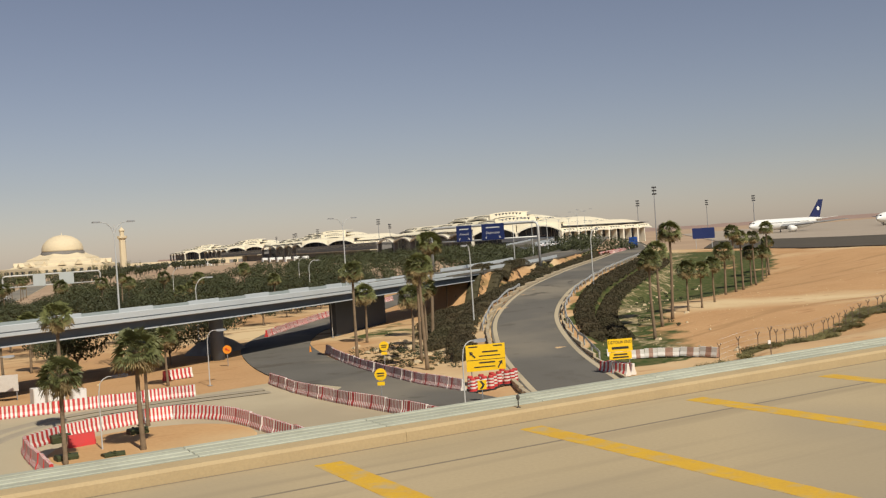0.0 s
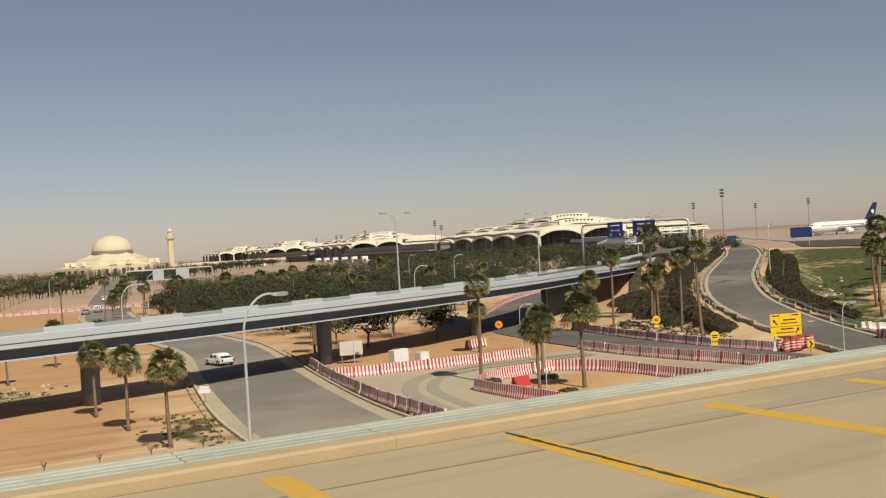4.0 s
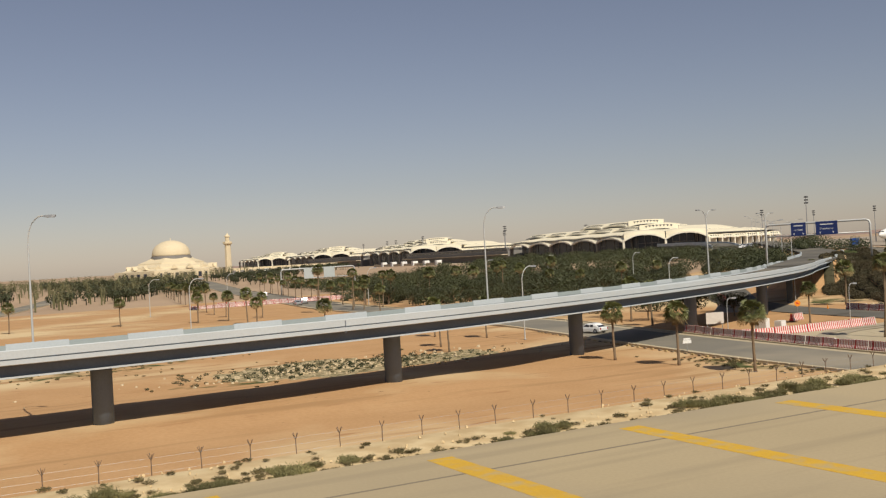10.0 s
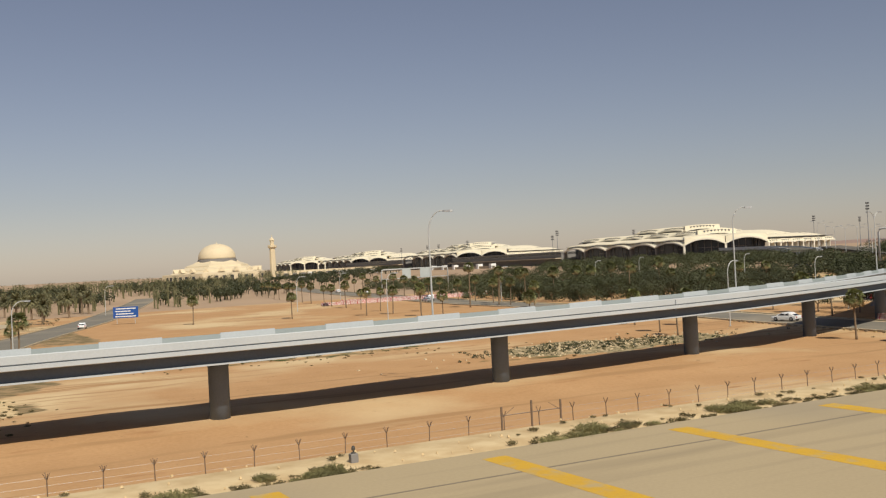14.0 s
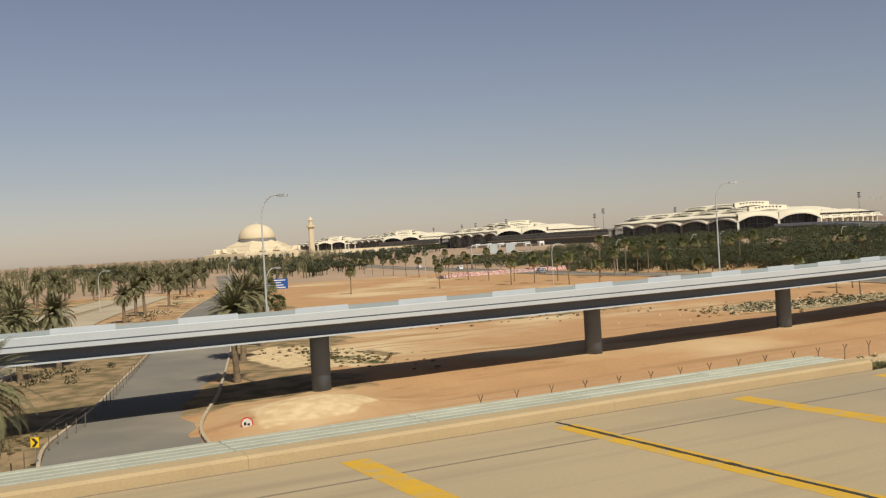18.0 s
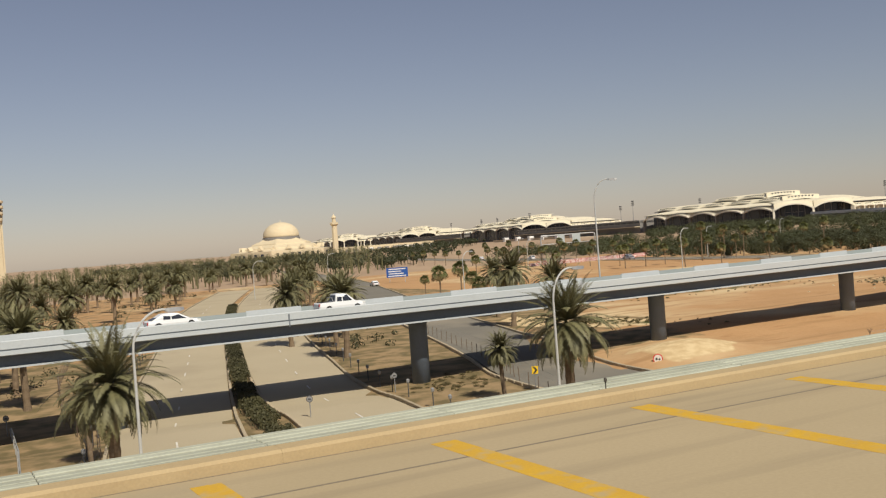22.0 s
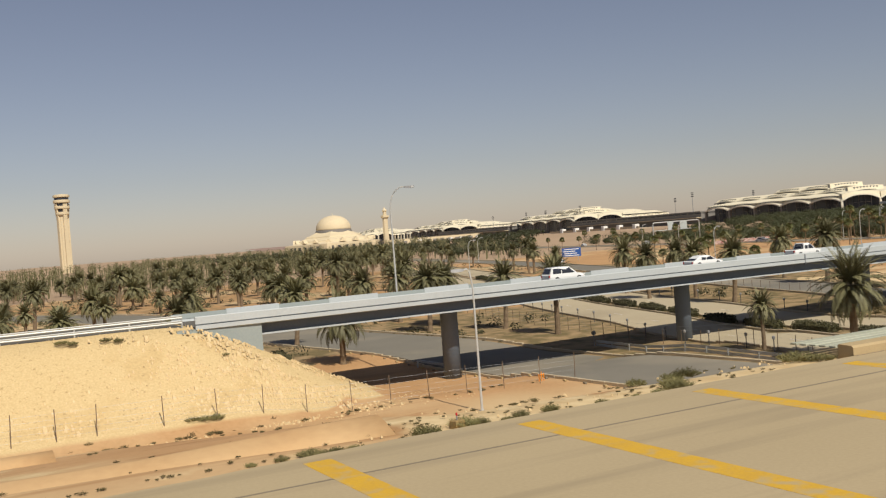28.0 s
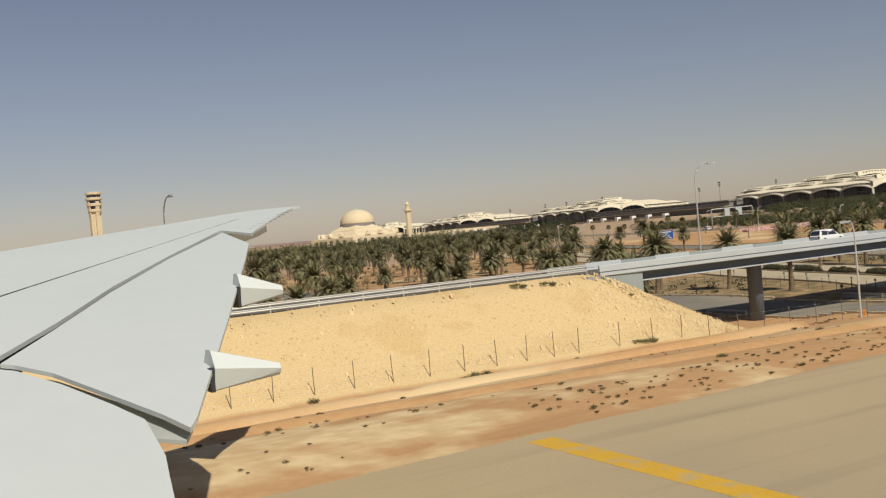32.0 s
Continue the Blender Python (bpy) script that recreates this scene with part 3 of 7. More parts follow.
DECK = deck_line(BRIDGE)
part("deck_slab", Mesh().sweep([(FAR + 0.2, -0.25), (FAR + 0.2, -0.36), (NEAR - 0.2, -0.36), (NEAR - 0.2, -0.25)], DECK), ASPHALT, fly, "dusty asphalt deck")
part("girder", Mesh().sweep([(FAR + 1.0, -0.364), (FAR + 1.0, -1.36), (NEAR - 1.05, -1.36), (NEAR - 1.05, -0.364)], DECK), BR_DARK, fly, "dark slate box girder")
for e in (NEAR - 0.64, FAR + 0.56):
    part("girder_edge", Mesh().sweep([(e, -1.33), (e + 0.16, -1.33), (e + 0.16, -1.46), (e, -1.46)], DECK), BR_LIGHT, fly)
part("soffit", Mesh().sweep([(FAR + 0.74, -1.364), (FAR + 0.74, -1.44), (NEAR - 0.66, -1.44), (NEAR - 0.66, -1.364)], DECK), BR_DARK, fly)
part("parapet", Mesh().sweep([(NEAR, 0.05), (NEAR, 0.62), (NEAR - 0.04, 0.68), (NEAR - 0.20, 0.68), (NEAR - 0.26, 0.02), (NEAR - 0.22, -0.06)], DECK), BR_LIGHT, fly, "light blue-grey parapet")
part("fascia", Mesh().sweep([(NEAR - 0.2, -0.07), (NEAR + 0.06, -0.07), (NEAR + 0.06, -0.40), (NEAR - 0.10, -0.46), (NEAR - 0.3, -0.42)], DECK), BR_LIGHT, fly)
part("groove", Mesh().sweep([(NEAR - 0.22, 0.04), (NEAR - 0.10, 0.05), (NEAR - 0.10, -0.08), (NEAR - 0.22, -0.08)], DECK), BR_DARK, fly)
part("far_fascia", Mesh().sweep([(FAR + 0.2, 0.02), (FAR, 0.02), (FAR, -0.40), (FAR + 0.25, -0.44), (FAR + 0.3, -0.3)], DECK), BR_LIGHT, fly)
run = curve(DECK[::3], 1.0)
for i in range(0, len(run) - 5, 5):
    # painted blocks of the far parapet, light and grey in turn, the light ones a little higher
    seg = run[i:i + 6]
    h = 0.56 if (i // 5) % 2 else 0.46
    part("parapet_block", Mesh().sweep([(FAR + 0.26, 0.0), (FAR + 0.2, h), (FAR + 0.04, h), (FAR, 0.0)], seg), BR_LIGHT if (i // 5) % 2 else BR_MID, fly)
for x, y in ((-164.2, 86.8), (-135, 85.9), (-107.5, 84.2), (-79.5, 83.2), (-49.8, 83.5), (-21, 85.4), (7.2, 89.3), (35.0, 97.0), (62.4, 107.4), (90.4, 121)):
    z = ground_z(x, y) - 0.5
    part("column", Mesh().lathe([(0.86, z), (0.86, -1.9), (0.98, -1.35)], 24, (x, y, 0)), COLUMN, fly, "round painted concrete column", smooth=True)
part("abutment", Mesh().box(-1.2, 6.0, -5.0, 5.0, -5.0, -0.25, pose(-190.5, 87.8, 0, 0, 0, 0)), BR_MID, fly, "light painted end wall")
part("abutment", Mesh().box(-1.0, 1.5, -4.7, 5.0, -4.0, -0.37, pose(150, 163.3, 0, 0, 0, 35)), COLUMN, fly)
# wall pier whose dark colour stands in for shade under the deck
part("wall_pier", Mesh().bevel_box(0.0, 19.0, -0.5, 0.5, -7.2, -1.37, 0.03, pose(111.6, 134.6, 0, 0, 0, 42)), WALLP, fly, "wall pier beside the underpass, coloured dark for the deck's shade")
for x in (-121, 0.0, 49.0):
    q = min(DECK, key=lambda p: abs(p[0] - x))
    part("expansion_joint", Mesh().box(q[0] - 0.06, q[0] + 0.06, q[1] - NEAR - 0.08, q[1] - NEAR + 0.3, -0.44, 0.66), BR_DARK, fly)

# parapets of the upper road and of the terminal viaduct behind it
for o in (-5.4, 5.0):
    part("road_parapet", Mesh().sweep([(o - 0.14, -0.3), (o - 0.12, 0.66), (o + 0.12, 0.66), (o + 0.14, -0.3)], [(q[0], q[1], q[2]) for q in UPROAD if 149 < q[0] < 190]), BR_LIGHT, fly)
VIA = curve([(252, 295, 3.4), (310, 365, 4.6), (330, 420, 5.2)], 6)
via = empty("terminal_viaduct", label="pale painted viaduct leading to the terminal forecourt", category="bridge")
part("deck", Mesh().sweep([(-5, -0.9), (-5, 0), (5, 0), (5, -0.9)], VIA), ASPHALT, via)
for o in (-5.1, 5.1):
    part("parapet", Mesh().sweep([(o - 0.14, -0.9), (o - 0.12, 0.6), (o + 0.12, 0.6), (o + 0.14, -0.9)], VIA), BR_LIGHT, via)
part("girder", Mesh().sweep([(-3, -2.2), (-3, -0.9), (3, -0.9), (3, -2.2)], VIA), BR_DARK, via)
for q in VIA[3::5]:
    part("column", Mesh().lathe([(0.8, ground_z(q[0], q[1]) - 0.5), (0.8, q[2] - 2.0)], 14, (q[0], q[1], 0)), COLUMN, via)

# apron at the edge of the airfield, with a dark asphalt strip before it
def sheet(name, pts, z, material, label, category):
    n = len(pts)
    m = Mesh().add([(x, y, z) for x, y in pts] + [(x, y, z - 0.5) for x, y in pts], [tuple(range(n))[::-1], tuple(range(n, 2 * n))] + [(i, (i + 1) % n, (i + 1) % n + n, i + n) for i in range(n)])
    return tagged(part(name, m, material), label, category, kind="structure")


sheet("apron_road", [(262, 215), (238, 158), (238, 90), (330, 90), (330, 222), (350, 300)][::-1], -0.42, DARKTAR, "dark asphalt strip along the apron", "road")
sheet("apron", [(350.5, 300), (330.5, 222), (330.5, 90), (1500, 90), (1500, 1100), (700, 700)][::-1], -0.40, TARMAC, "grey concrete aircraft apron", "apron")
sheet("dusty_apron", [(53.0, 50), (53.4, 62), (54.5, 76), (57, 92), (62, 92.2), (79.3, 91), (89, 93), (88, 50)][::-1], -6.50, DUSTY, "dusty pale paved turning area", "pavement")


# ---- terminals ----
CREAM = mat("cream_shell", (0.78, 0.70, 0.52), (0.70, 0.62, 0.45), 0.7, 0.06, 1.0, 0.05)
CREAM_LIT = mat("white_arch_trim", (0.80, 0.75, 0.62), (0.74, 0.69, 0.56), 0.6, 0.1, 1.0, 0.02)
GLASS = mat("dark_glazing", (0.025, 0.03, 0.045), (0.04, 0.045, 0.06), 0.25, 0.08, 0.5, 0.0, spec=0.5)
GREYB = mat("grey_concrete", (0.24, 0.225, 0.21), (0.19, 0.178, 0.165), 0.85, 0.08, 1.0, 0.05)
TAN = mat("tan_concrete", (0.56, 0.47, 0.33), (0.48, 0.40, 0.28), 0.85, 0.06, 1.0, 0.05)
WHITE = mat("white_paint", (0.76, 0.75, 0.72), (0.68, 0.67, 0.64), 0.5, 0.4, 6.0, 0.03)


def arched(w, y0, y1, bottom, rise, top, top_rise, n=12, lean=0.0):
    """A fascia: flat-faced beam whose lower and upper edges are shallow arches."""
    m = Mesh()
    for i in range(n + 1):
        u = i / n * 2 - 1
        k = 1 - abs(u) ** 2.3
        lo, hi = bottom + rise * k, top + top_rise * k
        m.v += [(u * w / 2, y0, lo), (u * w / 2, y0 + lean, hi), (u * w / 2, y1 + lean, hi), (u * w / 2, y1, lo)]
    m.f = [(4 * i + k, 4 * i + 4 + k, 4 * i + 4 + (k + 1) % 4, 4 * i + (k + 1) % 4) for i in range(n) for k in range(4)] + [(0, 1, 2, 3), (4 * n + 3, 4 * n + 2, 4 * n + 1, 4 * n)]
    return m


def roof_sheet(w, depth, z0, rise, z1, n=10):
    """The curved roof behind a fascia, running back and up."""
    m = Mesh()
    for v in range(5):
        t = v / 4
        for i in range(n + 1):
            u = i / n * 2 - 1
            m.v.append((u * w / 2, depth * t, lerp(z0, z1, 1 - (1 - t) ** 1.5) + rise * (1 - abs(u) ** 2.3) * (1 - 0.7 * t)))
    m.f = [(v * (n + 1) + i, v * (n + 1) + i + 1, (v + 1) * (n + 1) + i + 1, (v + 1) * (n + 1) + i) for v in range(4) for i in range(n)]
    return m


def window_mesh(x, zc, r, h, lean=0.0, slope=0.0):
    """One small triangular opening, point down."""
    return Mesh().add([(x - r, lean - 0.12 + slope * h / 2, zc + h / 2), (x + r, lean - 0.12 + slope * h / 2, zc + h / 2), (x, lean - 0.12 - slope * h / 2, zc - h / 2), (x - r, lean + 0.5, zc + h / 2), (x + r, lean + 0.5, zc + h / 2), (x, lean + 0.5, zc - h / 2)],
                      [(0, 2, 1), (5, 3, 4), (0, 1, 4, 3), (1, 2, 5, 4), (2, 0, 3, 5)])


def turned(m, mx):
    m.v = [tuple(mx @ Vector(p)) for p in m.v]
    return m


# spring, rise, fascia top, top rise, back of the roof: long side, front, receding side
LEAN = (3.6, 1.0, 1.4)
TIERS = (((8.0, 2.1, 12.0, 0.5, 14.2), (8.4, 3.0, 12.6, 0.9, 14.2), (7.2, 0.5, 9.3, 0.25, 13.0)),
         ((13.8, 1.1, 16.4, 0.5, 17.8), (13.6, 1.5, 17.0, 0.7, 17.8), (11.6, 0.5, 13.4, 0.3, 16.4)),
         ((17.5, 0.9, 19.9, 0.6, 21.4), (17.4, 1.4, 20.6, 0.7, 21.6), (15.2, 0.5, 17.0, 0.3, 19.6)))


def terminal(ox, oy, oz, label, near=False):
    """Three stepped tiers of arched bays along two long sides and a short front."""
    top = empty("terminal_building", pose(ox, oy, oz), label, "terminal", "airport terminals")
    n = Vector((0.65, 0.76, 0)).normalized()
    fdir, left, right = Vector((42, -36, 0)).normalized(), Vector((0.085, 0.996, 0)), Vector((0.97, 0.238, 0))
    for tier, (shift, fronts, fw, lefts, rights) in enumerate(((0, 2, 23.5, 5, 6), (8.5, 1, 23.0, 5, 5), (1.5, 1, 22.0, 2, 2))):
        c = n * (27.0 * tier) + fdir * shift
        bays = [(c + left * 28 * (i + 0.5), -left, 28.0, 0) for i in range(lefts)]
        bays += [(c + fdir * fw * (i + 0.5), fdir, fw, 1) for i in range(fronts)]
        bays += [(c + fdir * fw * fronts + right * (6.5 + 13 * i), right, 13.0, 2) for i in range(rights)]
        for p, d, w, side in bays:
            spring, rise, ftop, trise, back = TIERS[tier][side]
            mx = Matrix.Translation(p) @ Matrix.Rotation(math.atan2(d.y, d.x), 4, "Z")
            bay = part("roof_shell", turned(roof_sheet(w, (28 if side < 2 else 20) - LEAN[side], ftop, trise, back), mx @ Matrix.Translation((0, LEAN[side] + 0.2, 0))), CREAM, top, smooth=True)
            part("fascia", turned(arched(w - 0.5, -0.4, 0.8, spring, rise, ftop, trise, 12, LEAN[side]), mx), CREAM, bay)
            part("arch_lip", turned(arched(w - 1.4, -1.3, -0.4, spring - 0.25, rise, spring + 0.55, rise), mx), CREAM_LIT, bay)
            if side != 1 or tier:
                count, h = (8, 1.15) if side < 2 else (4, 0.7)
                band = Mesh()
                for i in range(count):
                    x = ((i + 0.5) / count - 0.5) * w * 0.72
                    k = 1 - abs(x / w * 2) ** 2.3
                    zc = lerp(spring + rise * k, ftop + trise * k, 0.56)
                    span = ftop + trise * k - spring - rise * k
                    one = turned(window_mesh(x, zc, w * 0.72 / count * 0.37, h, -0.45 + LEAN[side] * 0.56, LEAN[side] / span), mx)
                    if near:
                        part("window", one, GLASS, bay)
                    else:
                        band.add(one.v, one.f)
                if not near:
                    tagged(part("window_band", band, GLASS, bay), kind="stuff")
            if tier:
                part("clerestory", Mesh().box(-w / 2, w / 2, 2.4, 2.8, spring - 3.0, spring + rise + 0.3, mx), GREYB, bay)
            else:
                part("glass_wall", Mesh().box(-w / 2, w / 2, 9.0, 9.5, -4, spring + 3.4, mx), GLASS, bay)
                part("soffit", Mesh().box(-w / 2, w / 2, 0.8, 9.0, spring + 3.2, spring + 3.5, mx), GREYB, bay)
                mul = Mesh()
                for k in range(1, 6):
                    x = -w / 2 + k * w / 6
                    mul.box(x - 0.12, x + 0.12, 8.8, 9.0, -4, spring + 3.2, mx)
                    if k < 5:
                        mul.box(x + 0.12, x + w / 6 - 0.12, 8.8, 8.98, spring - 2.0, spring - 1.8, mx)
                tagged(part("mullions", mul, GREYB, bay), kind="stuff")
                part("pier", Mesh().box(-w / 2 - 0.6, -w / 2 + 0.6, -0.6, 1.8, -5, spring + 0.6, mx), CREAM_LIT if side else GREYB, top)
                if side == 2:
                    # a slender fin halfway along each bay of the receding side
                    part("fin", Mesh().box(-0.25, 0.25, -0.6, 3.0, -5, spring + 0.8, mx), CREAM_LIT, top)
    return top


terminal(325, 450, 0, "cream terminal with stepped curved shell roofs and dark glazing", True)
terminal(368, 808, 2, "distant cream terminal with stepped shell roofs")
terminal(411, 1166, 4, "far cream terminal with stepped shell roofs")
terminal(454, 1524, 5, "cream terminal with shell roofs at the end of the row")


def link_building(x0, y0, x1, y1, z1, label):
    l = math.hypot(x1 - x0, y1 - y0)
    top = empty("link_building", pose((x0 + x1) / 2, (y0 + y1) / 2, 0, 0, 0, math.degrees(math.atan2(y1 - y0, x1 - x0))), label, "building")
    part("wall", Mesh().box(-l / 2, l / 2, -9, 9, -4, z1 - 2.2), GREYB, top)
    part("roof", Mesh().box(-l / 2, l / 2, -10, 10, z1 - 0.9, z1), GREYB, top)
    part("window_strip", Mesh().box(-l / 2, l / 2, -8.8, 8.8, z1 - 2.2, z1 - 0.9), GLASS, top)
    for k in range(int(l / 9)):
        part("mullion", Mesh().box(-l / 2 + k * 9, -l / 2 + k * 9 + 0.5, -9.1, 9.1, z1 - 2.2, z1 - 0.9), GREYB, top)
    part("canopy", Mesh().box(-l / 2, l / 2, 9.0, 14, z1 - 5.2, z1 - 4.6), TAN, top)


link_building(348, 596, 372, 806, 9.2, "long dark grey link building between the terminals")
link_building(391, 954, 412, 1164, 10.5, "long grey link building between far terminals")

# parking decks with white stair heads in front of the far terminals
for k, (x, y, l) in enumerate(((318, 700, 150), (300, 880, 190), (315, 1080, 150))):
    deck = empty("parking_deck", pose(x, y, 0, 0, 0, 84), "low tan parking deck with white stair heads", "car park", "parking decks")
    part("slab", Mesh().box(-l / 2, l / 2, -10, 10, -4, -0.5), TAN, deck)
    part("parapet", Mesh().box(-l / 2, l / 2, 9.6, 10.2, -0.5, 1.2), TAN, deck)
    for i in range(int(l / 24)):
        part("stair_head", Mesh().bevel_box(-l / 2 + i * 24 + 4, -l / 2 + i * 24 + 8, 7, 11, -1.5, 2.9, 0.2), WHITE, deck)
        part("bay_opening", Mesh().box(-l / 2 + i * 24 + 11, -l / 2 + i * 24 + 22, 10.0, 10.3, -3.2, -1.0), GLASS, deck)

# ---- mosque ----
MOSQ = mat("mosque_stone", (0.66, 0.55, 0.37), (0.58, 0.48, 0.32), 0.8, 0.05, 0.6, 0.05)
mosque = empty("mosque", pose(208, 1046, 0), "sand-coloured stone mosque with a wide dome", "mosque")
part("dome", Mesh().lathe([(19.5, 21)] + [(19.5 * math.cos(a), 23 + 14.6 * math.sin(a)) for a in [k * math.pi / 20 for k in range(11)]][:-1] + [(0.3, 37.6), (0.2, 40)], 40), MOSQ, mosque, smooth=True)
part("drum", Mesh().lathe([(20.6, 17), (20.6, 20.4), (19.9, 20.6), (19.9, 21.4)], 40), GREYB, mosque)
part("stepped_roof", Mesh().lathe([(52, 6.5), (44, 9.0), (43.5, 10.2), (34, 13.2), (33.5, 14.5), (25, 17.5), (21, 19.4)], 6), MOSQ, mosque)
part("arcade", Mesh().lathe([(58, -5), (58, 6.6), (52, 7.0)], 6), MOSQ, mosque)
for i in range(44):
    a = i / 44 * 2 * math.pi
    part("arch_window", Mesh().box(-1.6, 1.6, -0.4, 0.4, -1, 4.0, pose(55.0 * math.cos(a), 55.0 * math.sin(a), 0, 0, 0, math.degrees(a) + 90)), GLASS, mosque)
for i in range(18):
    a = i / 18 * 2 * math.pi
    part("gable", Mesh().add([(-3.4, 0, 0), (3.4, 0, 0), (0, 0, 4.2), (-3.4, 5, 0), (3.4, 5, 0), (0, 5, 4.2)], [(0, 1, 2), (5, 4, 3), (0, 2, 5, 3), (1, 4, 5, 2), (0, 3, 4, 1)]),
         MOSQ, mosque).matrix_basis = pose(46 * math.cos(a), 46 * math.sin(a), 8.0, 0, 0, math.degrees(a) + 90)
wall = empty("mosque_wall", pose(300, 1046, 0), "low sand-coloured forecourt wall beside the mosque", "wall")
part("wall", Mesh().box(-40, 110, -22, 20, -5, 5.0), MOSQ, wall)
for i in range(15):
    part("opening", Mesh().box(-36 + i * 9.6, -31 + i * 9.6, -22.3, -21.7, -2, 2.6), GREYB, wall)
minaret = empty("minaret", pose(261, 1021, 0), "tall square sand-coloured minaret with a balcony", "minaret")
part("shaft", Mesh().lathe([(3.6, -5), (3.1, 26), (3.1, 30)], 8), MOSQ, minaret)
part("balcony", Mesh().lathe([(3.2, 29.5), (4.9, 31), (4.9, 33), (3.2, 33.2)], 8), MOSQ, minaret)
part("lantern", Mesh().lathe([(2.2, 33), (2.2, 37.5), (2.9, 38), (2.9, 38.8), (1.6, 40.2), (0.2, 42.0), (0.1, 44)], 8), MOSQ, minaret)

# ---- control tower ----
tower = empty("control_tower", pose(-76.3, 1053.5, 0), "tall tan concrete control tower with banded cab", "tower")
for a in range(4):
    part("shaft_fin", Mesh().add([(sx * (5.6 if z < 0 else 5.6 if z < 60 else 7.2), sy, z) for z in (-6, 50, 66) for sx, sy in ((0.45, -2.0), (1, -2.0), (1, 2.0), (0.45, 2.0))],
         [(4 * i + k, 4 * i + (k + 1) % 4, 4 * i + 4 + (k + 1) % 4, 4 * i + 4 + k) for i in range(2) for k in range(4)] + [(3, 2, 1, 0), (8, 9, 10, 11)]), MOSQ, tower).matrix_basis = pose(0, 0, 0, 0, 0, a * 90 + 20)
part("shaft_core", Mesh().lathe([(4.6, -6), (4.6, 60)], 12), MOSQ, tower)
for z, r in ((55, 6.2), (61, 7.0), (67, 7.6)):
    part("gallery", Mesh().lathe([(r, z), (r + 0.4, z + 0.6), (r + 0.4, z + 2.6), (r, z + 3.0)], 20), MOSQ, tower)
    part("window_ring", Mesh().lathe([(r - 0.8, z + 2.9), (r - 0.6, z + 6.0)], 20), GLASS, tower)
part("cab_roof", Mesh().lathe([(7.2, 72.4), (8.0, 73.0), (8.0, 74.8), (6.0, 75.4), (1.0, 76)], 20), MOSQ, tower)

# ---- floodlight masts ----
STEEL = mat("grey_steel", (0.33, 0.33, 0.33), (0.27, 0.27, 0.27), 0.5, 1.0, 8.0, 0.05, metal=0.3)
DARKSTEEL = mat("dark_steel", (0.08, 0.08, 0.08), (0.06, 0.06, 0.06), 0.6, 1.0, 8.0, 0.05)


def mast(x, y, h, label="tall steel floodlight mast with stacked lamp racks"):
    top = empty("floodlight_mast", pose(x, y, -2), label, "light mast", "floodlight masts")
    part("pole", Mesh().tube([(0, 0, 0), (0, 0, h)], [0.34, 0.16], 8), STEEL, top)
    for k in range(3):
        z = h * (0.86 + 0.055 * k)
        rack = part("lamp_rack", Mesh().box(-1.3, 1.3, -0.12, 0.12, z, z + 0.14), DARKSTEEL, top)
        for i in range(3):
            part("lamp", Mesh().bevel_box(-1.2 + i * 0.9, -0.65 + i * 0.9, -0.5, 0.1, z + 0.14, z + 0.75, 0.1), DARKSTEEL, rack)


for x, y, h in ((372, 360, 28), (455, 470, 26), (440, 640, 26), (352, 620, 27), (395, 690, 25), (392, 830, 27), (400, 905, 26), (500, 420, 24), (430, 990, 27), (450, 1100, 27), (560, 520, 26)):
    mast(x, y, h)


# ---- plants ----
TRUNK = mat("palm_trunk", (0.25, 0.185, 0.12), (0.16, 0.115, 0.075), 0.95, 2.0, 9.0, 0.8, spec=0.1)
FAN = mat("fan_leaf", (0.165, 0.17, 0.058), (0.09, 0.10, 0.034), 0.6, 0.8, 3.0, 0.0, vary=0.25)
DRYFAN = mat("dry_leaf", (0.31, 0.225, 0.10), (0.20, 0.145, 0.062), 0.85, 0.8, 3.0, 0.0, vary=0.2)
DATE = mat("date_leaf", (0.205, 0.187, 0.09), (0.115, 0.11, 0.05), 0.6, 0.8, 3.0, 0.0, vary=0.2)
LEAF = mat("tree_leaf", (0.058, 0.063, 0.022), (0.026, 0.031, 0.010), 0.6, 0.12, 3.0, 0.0, vary=0.25)
HEDGE = mat("hedge_leaf", (0.078, 0.068, 0.028), (0.042, 0.042, 0.016), 0.7, 0.6, 4.0, 0.0, vary=0.2)
BROWNH = mat("dry_hedge_leaf", (0.074, 0.052, 0.026), (0.042, 0.041, 0.016), 0.8, 0.12, 4.0, 0.0, vary=0.2)
SCRUB = mat("scrub_leaf", (0.215, 0.185, 0.078), (0.125, 0.12, 0.046), 0.85, 0.6, 4.0, 0.0, vary=0.3)
rng = random.Random(11)


def blade(m, base, tip, wid, up):
    """A leaf blade as a folded pair of quads from base to tip."""
    d = tip - base
    side = d.cross(up)
    side = side.normalized() * wid if side.length > 1e-6 else Vector((wid, 0, 0))
    mid = base + d * 0.55 - up * 0.0
    m.add([base, mid + side, tip, mid - side], [(0, 1, 2), (0, 2, 3)])


